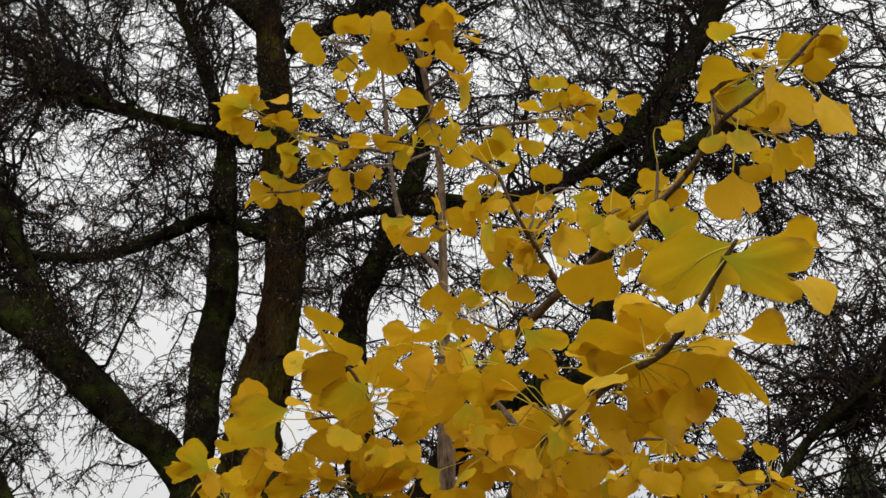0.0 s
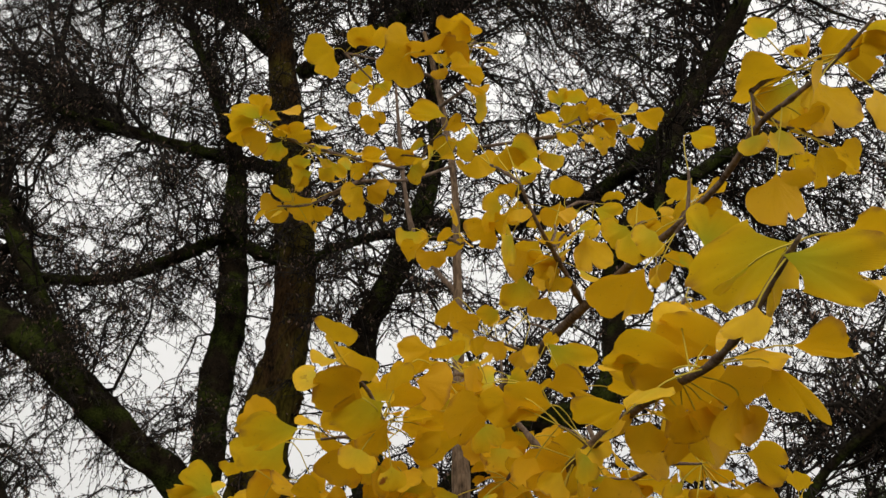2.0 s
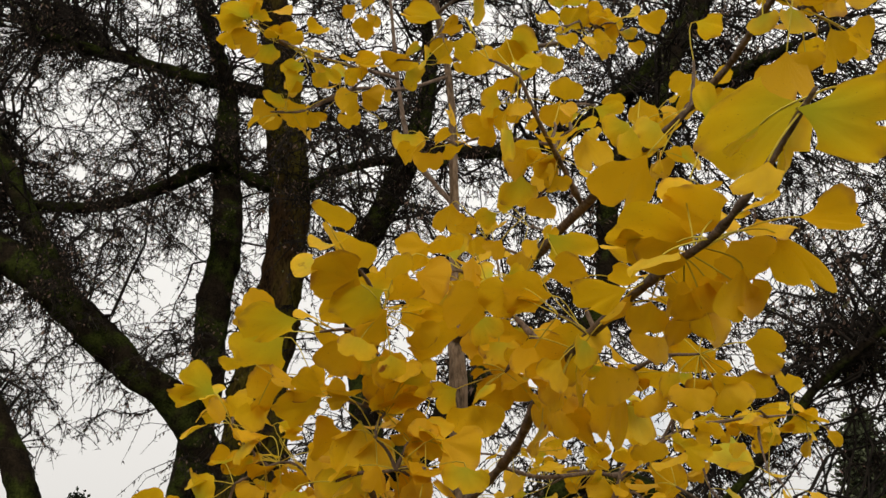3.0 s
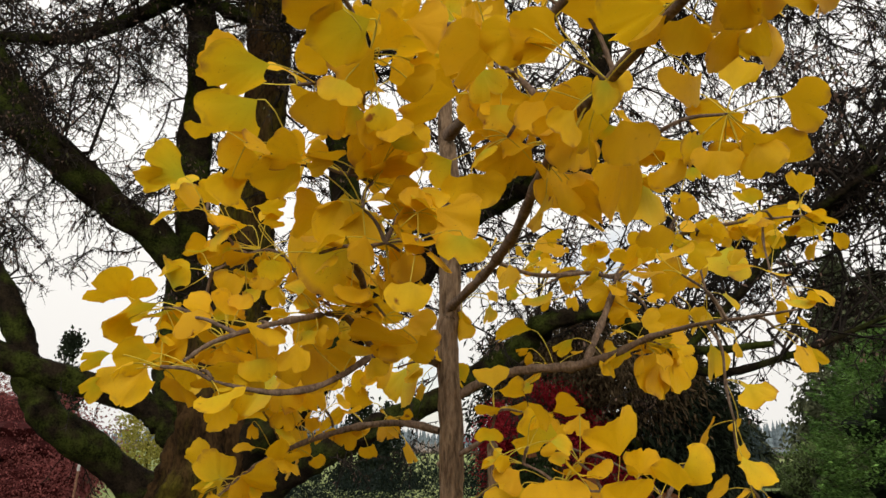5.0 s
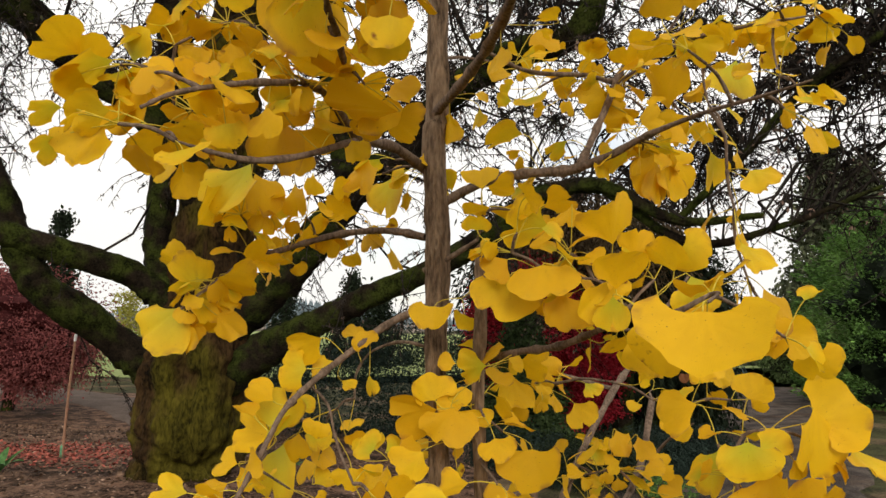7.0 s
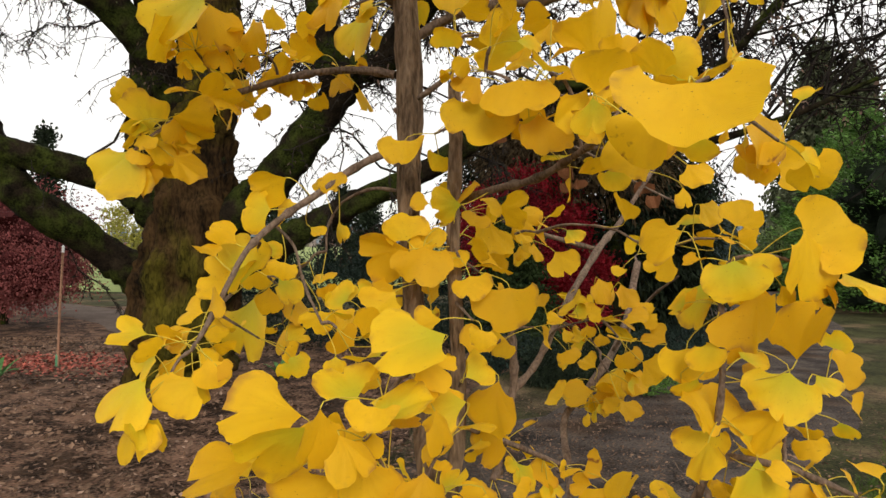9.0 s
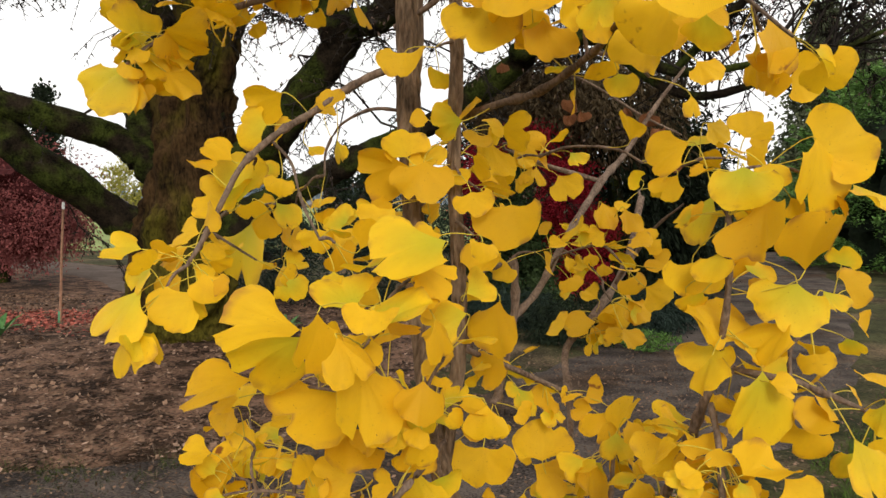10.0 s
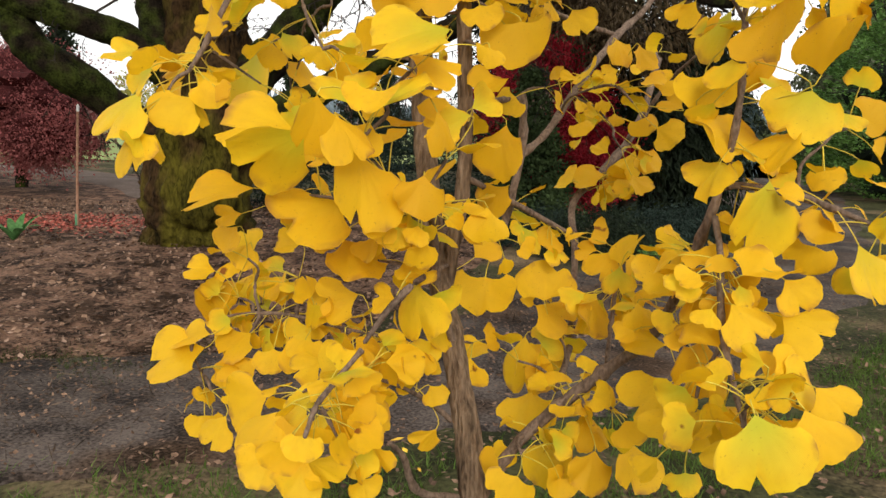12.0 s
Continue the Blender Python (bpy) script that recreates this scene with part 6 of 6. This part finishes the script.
limb = sapling_branch("branch", [(0.126, 1.340, 0.997, 0.0090), (0.170, 1.360, 1.066, 0.0095), (0.219, 1.380, 1.112, 0.0095), (0.267, 1.380, 1.157, 0.0087), (0.311, 1.350, 1.210, 0.0076), (0.334, 1.310, 1.287, 0.0072), (0.351, 1.290, 1.353, 0.0064), (0.360, 1.280, 1.376, 0.0051), (0.416, 1.275, 1.371, 0.0046), (0.455, 1.270, 1.359, 0.0041), (0.493, 1.265, 1.344, 0.0029)])
leaf_spray(limb, [(0.474, 1.330, 1.439, 0.038, -41, 16, -149, 3), (0.520, 1.396, 1.449, 0.047, 48, 63, -46, 14), (0.389, 1.232, 1.354, 0.090, -74, -14, -138, 23), (0.406, 1.233, 1.376, 0.032, -2, 29, -101, 23), (0.322, 1.348, 1.308, 0.049, -5, -25, 89, 3), (0.478, 1.226, 1.387, 0.037, 24, 4, 22, 9), (0.482, 1.222, 1.351, 0.039, -69, 7, 108, 18), (0.315, 1.313, 1.277, 0.072, -35, -16, 135, 24), (0.295, 1.337, 1.229, 0.042, -67, 5, -143, 5), (0.298, 1.331, 1.205, 0.065, 7, -14, 94, 3), (0.339, 1.270, 1.279, 0.036, 52, -47, 23, 27), (0.306, 1.286, 1.161, 0.072, -33, -38, 138, 5)])
leaf_spray(limb, [(0.254, 1.384, 1.075, 0.056, -45, -10, -134, 5), (0.204, 1.365, 1.049, 0.097, -46, 26, 135, 23), (0.252, 1.326, 1.052, 0.066, -63, -22, -152, 18), (0.303, 1.332, 1.063, 0.069, -42, -15, -145, 23), (0.222, 1.312, 1.035, 0.041, -51, -2, -144, 22), (0.469, 1.206, 1.312, 0.072, -61, 7, -140, 3), (0.169, 1.260, 1.053, 0.057, -47, -12, 158, 13), (0.245, 1.370, 1.112, 0.035, -22, 7, -149, 10)])
limb = sapling_branch("branch", [(0.349, 1.260, 1.348, 0.0044), (0.351, 1.220, 1.315, 0.0042), (0.352, 1.200, 1.269, 0.0042), (0.357, 1.170, 1.233, 0.0041), (0.365, 1.130, 1.198, 0.0025)])
leaf_spray(limb, [(0.364, 1.269, 1.340, 0.037, 4, -12, 93, 24), (0.354, 1.209, 1.274, 0.041, -60, -5, 147, 18), (0.370, 1.176, 1.273, 0.052, -37, 19, -143, 5), (0.382, 1.193, 1.312, 0.060, 7, 10, -51, 24), (0.406, 1.178, 1.297, 0.041, -50, 37, -163, 23), (0.412, 1.169, 1.274, 0.054, -12, 38, -142, 5), (0.344, 1.233, 1.213, 0.072, -66, -21, -141, 23), (0.396, 1.139, 1.247, 0.038, 33, 56, -36, 5), (0.373, 1.113, 1.228, 0.029, -49, 22, -154, 26), (0.422, 1.108, 1.232, 0.043, -35, 33, -146, 5), (0.321, 1.217, 1.159, 0.062, -66, 8, 135, 24), (0.339, 1.201, 1.165, 0.057, -57, 0, -147, 23)])
leaf_spray(limb, [(0.359, 1.035, 1.217, 0.069, -53, 12, -171, 23), (0.398, 1.053, 1.224, 0.053, -50, 7, -157, 9), (0.362, 1.124, 1.180, 0.063, -45, 20, 128, 3), (0.336, 1.211, 1.104, 0.037, -58, 0, -165, 12), (0.383, 1.110, 1.237, 0.034, -17, -51, 62, 16), (0.360, 1.100, 1.260, 0.028, -22, -67, 63, 3)])
limb = sapling_branch("branch", [(0.362, 1.270, 1.524, 0.0040), (0.362, 1.260, 1.459, 0.0039), (0.360, 1.280, 1.397, 0.0040)])
leaf_spray(limb, [(0.452, 1.364, 1.663, 0.053, -23, 77, -138, 0), (0.467, 1.297, 1.590, 0.083, 42, 61, -46, 26), (0.492, 1.291, 1.542, 0.065, -30, -1, -146, 3), (0.444, 1.271, 1.565, 0.088, -70, -5, -135, 23), (0.392, 1.325, 1.612, 0.047, 62, 22, -22, 13), (0.309, 1.301, 1.585, 0.059, -39, -54, 111, 9), (0.399, 1.342, 1.666, 0.048, -90, 2, 119, 15), (0.382, 1.455, 1.617, 0.044, -51, 38, -136, 18), (0.326, 1.440, 1.554, 0.045, -62, -23, 135, 3), (0.337, 1.290, 1.461, 0.064, -73, 7, -177, 25), (0.344, 1.276, 1.424, 0.086, -51, 4, -124, 24), (0.348, 1.285, 1.384, 0.059, -62, 2, 147, 7)])
leaf_spray(limb, [(0.347, 1.334, 1.519, 0.070, -63, -11, 116, 9), (0.382, 1.226, 1.514, 0.084, -75, 18, 122, 24), (0.426, 1.249, 1.505, 0.076, 83, -9, -61, 23), (0.411, 1.249, 1.442, 0.073, -80, -16, 177, 1), (0.397, 1.248, 1.414, 0.069, -47, -7, 101, 3), (0.421, 1.436, 1.595, 0.043, 61, 78, 153, 7), (0.365, 1.220, 1.549, 0.061, -80, -2, -177, 0)])
limb = sapling_branch("branch", [(0.270, 1.450, 1.238, 0.0035), (0.267, 1.430, 1.191, 0.0035), (0.263, 1.400, 1.151, 0.0034)])
leaf_spray(limb, [(0.256, 1.475, 1.260, 0.057, -38, -21, 153, 5), (0.278, 1.457, 1.283, 0.063, 71, -20, -57, 23), (0.289, 1.410, 1.273, 0.036, -54, 3, -134, 23), (0.271, 1.426, 1.250, 0.044, -53, 5, 161, 5), (0.245, 1.431, 1.205, 0.073, -67, -22, -133, 3)])
limb = sapling_branch("branch", [(0.092, 1.330, 1.190, 0.0051), (0.081, 1.300, 1.254, 0.0054), (0.084, 1.250, 1.327, 0.0045), (0.083, 1.200, 1.351, 0.0031)])
leaf_spray(limb, [(0.025, 1.234, 1.505, 0.041, 77, -22, -128, 9), (-0.044, 1.163, 1.405, 0.093, -25, 32, 78, 5), (0.020, 1.172, 1.459, 0.062, 52, -15, 42, 23), (0.087, 1.140, 1.503, 0.089, -5, -27, 132, 23), (0.099, 1.173, 1.480, 0.063, -11, 20, -90, 5), (0.084, 1.116, 1.455, 0.069, 42, 7, -40, 18), (0.066, 1.091, 1.444, 0.046, -43, -8, 180, 17), (0.023, 1.096, 1.426, 0.063, -75, -12, -106, 23), (0.053, 1.084, 1.417, 0.052, -50, 7, -117, 5), (0.104, 1.203, 1.431, 0.060, -11, -42, 110, 5), (-0.026, 1.215, 1.338, 0.096, -27, -25, 161, 3), (0.057, 1.121, 1.379, 0.095, -49, -13, -113, 23)])
leaf_spray(limb, [(0.094, 1.149, 1.366, 0.051, -70, -11, -150, 18), (0.102, 1.274, 1.340, 0.040, 42, -6, -31, 3), (0.067, 1.174, 1.328, 0.035, -51, 4, -125, 9), (0.058, 1.144, 1.350, 0.045, 3, -61, 121, 3), (0.082, 1.319, 1.198, 0.046, -27, 27, -102, 2), (0.145, 1.195, 1.338, 0.042, -77, -8, -162, 9)])
limb = sapling_branch("branch", [(0.080, 1.350, 1.269, 0.0032), (0.075, 1.220, 1.276, 0.0043), (0.055, 1.200, 1.254, 0.0043), (0.037, 1.180, 1.225, 0.0032)])
leaf_spray(limb, [(-0.031, 1.265, 1.302, 0.029, 53, -43, 49, 2), (0.008, 1.244, 1.292, 0.073, -32, 11, -130, 18), (0.070, 1.247, 1.279, 0.041, 35, 29, -20, 3), (0.066, 1.258, 1.238, 0.082, -72, 13, 147, 5), (0.033, 1.259, 1.248, 0.036, -10, -50, 87, 3)])
limb = sapling_branch("branch", [(0.034, 1.180, 1.217, 0.0032), (0.017, 1.150, 1.193, 0.0037), (0.008, 1.130, 1.178, 0.0036), (0.009, 1.100, 1.162, 0.0025)])
leaf_spray(limb, [(0.036, 1.176, 1.157, 0.075, -31, 19, -111, 18), (0.025, 1.168, 1.153, 0.053, -28, 12, -113, 24), (-0.053, 1.150, 1.138, 0.075, -35, -10, 150, 5), (-0.035, 1.150, 1.138, 0.050, -59, 10, 169, 5), (0.009, 1.164, 1.148, 0.050, -60, 16, 157, 3), (-0.046, 1.122, 1.121, 0.050, -31, -26, 156, 18), (-0.006, 1.116, 1.113, 0.051, -47, -7, 165, 18), (0.014, 1.132, 1.117, 0.051, -19, 20, -114, 3), (0.037, 1.154, 1.122, 0.050, -54, 12, 152, 18), (0.055, 1.163, 1.119, 0.037, -72, 22, 162, 5), (0.049, 1.148, 1.096, 0.034, -36, 9, -139, 0)])
limb = sapling_branch("branch", [(0.095, 1.330, 1.094, 0.0046), (0.077, 1.320, 1.113, 0.0045), (0.054, 1.280, 1.145, 0.0031), (0.022, 1.220, 1.181, 0.0017)])
leaf_spray(limb, [(-0.015, 1.237, 1.181, 0.055, -28, -58, 111, 9), (0.006, 1.231, 1.187, 0.079, -67, -17, -103, 3), (0.020, 1.246, 1.198, 0.045, -36, 17, -104, 18), (-0.097, 1.206, 1.144, 0.066, -34, -59, 137, 2), (-0.029, 1.193, 1.159, 0.040, 35, -27, 64, 2), (0.048, 1.241, 1.181, 0.053, -69, 20, 136, 23), (0.080, 1.263, 1.100, 0.040, -29, 3, 142, 3), (0.081, 1.300, 1.134, 0.033, -44, 26, -147, 18)])
limb = sapling_branch("branch", [(0.108, 1.330, 1.002, 0.0055), (0.064, 1.300, 1.020, 0.0060), (0.054, 1.270, 1.072, 0.0050), (0.047, 1.240, 1.100, 0.0024)])
limb = sapling_branch("branch", [(0.035, 1.300, 1.194, 0.0025), (-0.036, 1.320, 1.196, 0.0026), (-0.112, 1.340, 1.201, 0.0027), (-0.179, 1.330, 1.195, 0.0021), (-0.206, 1.300, 1.174, 0.0014)])
leaf_spray(limb, [(-0.147, 1.278, 1.322, 0.039, -15, -27, 120, 3), (-0.158, 1.295, 1.298, 0.043, -38, -14, 151, 2), (-0.159, 1.333, 1.269, 0.044, -55, -7, 165, 18), (-0.191, 1.295, 1.260, 0.045, 16, -31, 112, 23), (-0.264, 1.573, 1.247, 0.049, 65, -21, 50, 23), (-0.068, 1.284, 1.319, 0.045, -58, -6, 166, 18), (-0.124, 1.384, 1.276, 0.043, -11, -35, 114, 24), (-0.166, 1.437, 1.238, 0.041, 31, -23, 69, 9), (-0.200, 1.425, 1.215, 0.089, 21, -6, 78, 23), (-0.200, 1.342, 1.205, 0.073, 56, -10, 79, 24), (-0.171, 1.399, 1.209, 0.070, 56, -4, 65, 9), (-0.217, 1.279, 1.164, 0.089, -7, -26, 126, 23)])
leaf_spray(limb, [(-0.206, 1.299, 1.181, 0.059, -1, -17, 102, 23), (-0.160, 1.311, 1.171, 0.059, -25, -20, 149, 23), (-0.137, 1.391, 1.216, 0.054, 59, 6, 52, 18), (-0.088, 1.329, 1.182, 0.046, -30, -44, 154, 23), (-0.076, 1.295, 1.172, 0.050, -44, 11, -118, 5), (-0.049, 1.257, 1.171, 0.047, -8, -36, 131, 5), (-0.033, 1.309, 1.231, 0.060, -25, -46, 132, 3), (-0.185, 1.293, 1.110, 0.036, 61, 19, 70, 5), (-0.204, 1.304, 1.071, 0.040, -7, -4, 152, 23), (-0.148, 1.239, 1.094, 0.051, -41, -13, 157, 5), (0.069, 1.282, 1.176, 0.040, -62, 6, -140, 5), (-0.055, 1.300, 1.212, 0.046, -73, -16, -118, 20)])
leaf_spray(limb, [(-0.109, 1.300, 1.156, 0.047, -48, 4, -177, 0), (-0.172, 1.300, 1.136, 0.042, -21, -45, 124, 14)])
limb = sapling_branch("branch", [(0.088, 1.400, 1.366, 0.0047), (0.142, 1.460, 1.331, 0.0050), (0.211, 1.520, 1.287, 0.0045)])
leaf_spray(limb, [(0.123, 1.408, 1.342, 0.059, -45, -22, 137, 23), (0.294, 1.579, 1.350, 0.044, -55, 13, -128, 24), (0.196, 1.495, 1.267, 0.042, -34, 3, -124, 5), (0.232, 1.499, 1.274, 0.037, 15, -40, 71, 5)])
limb = sapling_branch("branch", [(0.164, 1.850, 1.765, 0.0030), (0.241, 1.900, 1.740, 0.0031), (0.330, 1.920, 1.686, 0.0031), (0.396, 1.900, 1.649, 0.0021)])
withered_spray(limb, [(0.212, 1.900, 1.701, 0.046, -95), (0.204, 1.900, 1.676, 0.036, -80), (0.224, 1.900, 1.683, 0.036, -110), (0.340, 1.920, 1.676, 0.052, -100), (0.306, 1.920, 1.689, 0.036, -70), (0.358, 1.900, 1.650, 0.041, -90), (0.096, 1.800, 1.755, 0.029, -90), (0.376, 1.800, 1.589, 0.029, -90)])


def grow_spurs():
    """Short twigs out to the leaves that stand off, and the spur from which each leaf's stalk springs."""
    wood = [p for line in WOOD for p in line]
    stems, spurs = len(wood), [None] * len(FEET)
    gap = [min(np.linalg.norm(np.array(foot) - p) for p in wood) for foot, _ in FEET]
    for i in sorted(range(len(FEET)), key=lambda k: gap[k]):
        foot = np.array(FEET[i][0])
        back = foot - 0.03 * np.array(FEET[i][1])
        pool = np.array(wood)
        gaps = np.linalg.norm(pool - back, axis=1)
        gaps[stems:] += 0.025
        near = pool[gaps.argmin()]
        far = np.linalg.norm(near - foot)
        if far > 0.07:
            end = near + (foot - near) * (1 - 0.045 / far)
            mid = (near + end) / 2 + np.array((leaf_rng.gauss(0, 0.04), leaf_rng.gauss(0, 0.04), 0.04)) * far
            rows = [(*near, 0.0021), (*mid, 0.0017), (*end, 0.0013)]
            tube_object("twig", rows, TWIG_BARK, ginkgo, 6, 5, 0.2, i * 0.37, 0.5)
            wood += list(smooth_path(rows, 6)[3:, :3])
            near = end
        spurs[i] = near
    return spurs


SPURS = grow_spurs()


def stalk(a, b, way, bow):
    """A thin stalk bowed from the spur a into the blade's foot b."""
    c = b - way * bow
    pts = [a * (1 - u) ** 2 + 2 * c * u * (1 - u) + b * u * u for u in (0, 0.25, 0.5, 0.75, 1.0)]
    for p, q in zip(pts[:-1], pts[1:]):
        STALK_ENDS.append((p, q))


def tuft_leaves():
    """The smaller leaves that crowd round each spur, behind and between the others, in one mesh."""
    v, f, uv = [], [], []
    for spur in SPURS:
        bare = -0.24 < spur[0] < -0.02 and 1.5 < spur[2] < 1.74
        for _ in range(0 if bare else leaf_rng.choice(TUFT) + (spur[2] < 1.42 or 1.72 < spur[2] < 2.2) + (spur[2] < 1.42 and spur[0] > 0.08)):
            out = Vector((leaf_rng.gauss(0, 1), leaf_rng.gauss(0.35, 0.8), leaf_rng.gauss(-0.15, 0.8))).normalized()
            size = leaf_rng.uniform(0.026, 0.05)
            at = Vector(tuple(spur)) + out * leaf_rng.uniform(0.022, 0.042)
            lv, lf, luv, (fx, fy) = leaf_rng.choice(SMALL_FORMS)
            up = Vector((leaf_rng.gauss(0, 0.5), leaf_rng.gauss(-0.4, 0.5), 1))
            fwd = (out + Vector((0, 0, -0.35))).normalized()
            lat = fwd.cross(up).normalized()
            m = Matrix((lat, fwd, lat.cross(fwd))).transposed().to_4x4()
            m.translation = at
            m = m @ Matrix.Scale(size, 4) @ Matrix.Translation((-fx, -fy, 0))
            b = len(v)
            v += [tuple(m @ Vector(p) - Vector(ginkgo.location)) for p in lv]
            f += [tuple(i + b for i in q) for q in lf]
            uv += luv
            stalk(np.array(spur), np.array(at), np.array(fwd), 0.012)
    me = bpy.data.meshes.new("inner_leaves")
    me.from_pydata(v, [], f)
    layer = me.uv_layers.new(name="fan")
    for loop in me.loops:
        layer.data[loop.index].uv = uv[loop.vertex_index]
    me.polygons.foreach_set("use_smooth", np.ones(len(me.polygons), bool))
    me.materials.append(GINKGO_JOINED)
    ob = new("inner_leaves", me)
    ob.parent = ginkgo
    tagged(ob, "smaller yellow leaves inside the crown", kind="stuff")


TUFT = (0, 1, 1, 2, 2)
STALK_ENDS = []
for (foot, way), spur in zip(FEET, SPURS):
    stalk(spur, np.array(foot), np.array(way), 0.25 * np.linalg.norm(np.array(foot) - spur))
tuft_leaves()
sa, sb = np.array([p for p, _ in STALK_ENDS]), np.array([q for _, q in STALK_ENDS])
sv, sf = sticks(sa, sb, np.full(len(sa), 0.00065), np.full(len(sa), 0.00065))
mesh_object("leaf_stalk_mass", local(ginkgo, sv), sf, STALK, ginkgo, "thin yellow-green leaf stalks", smooth=True, kind="stuff")
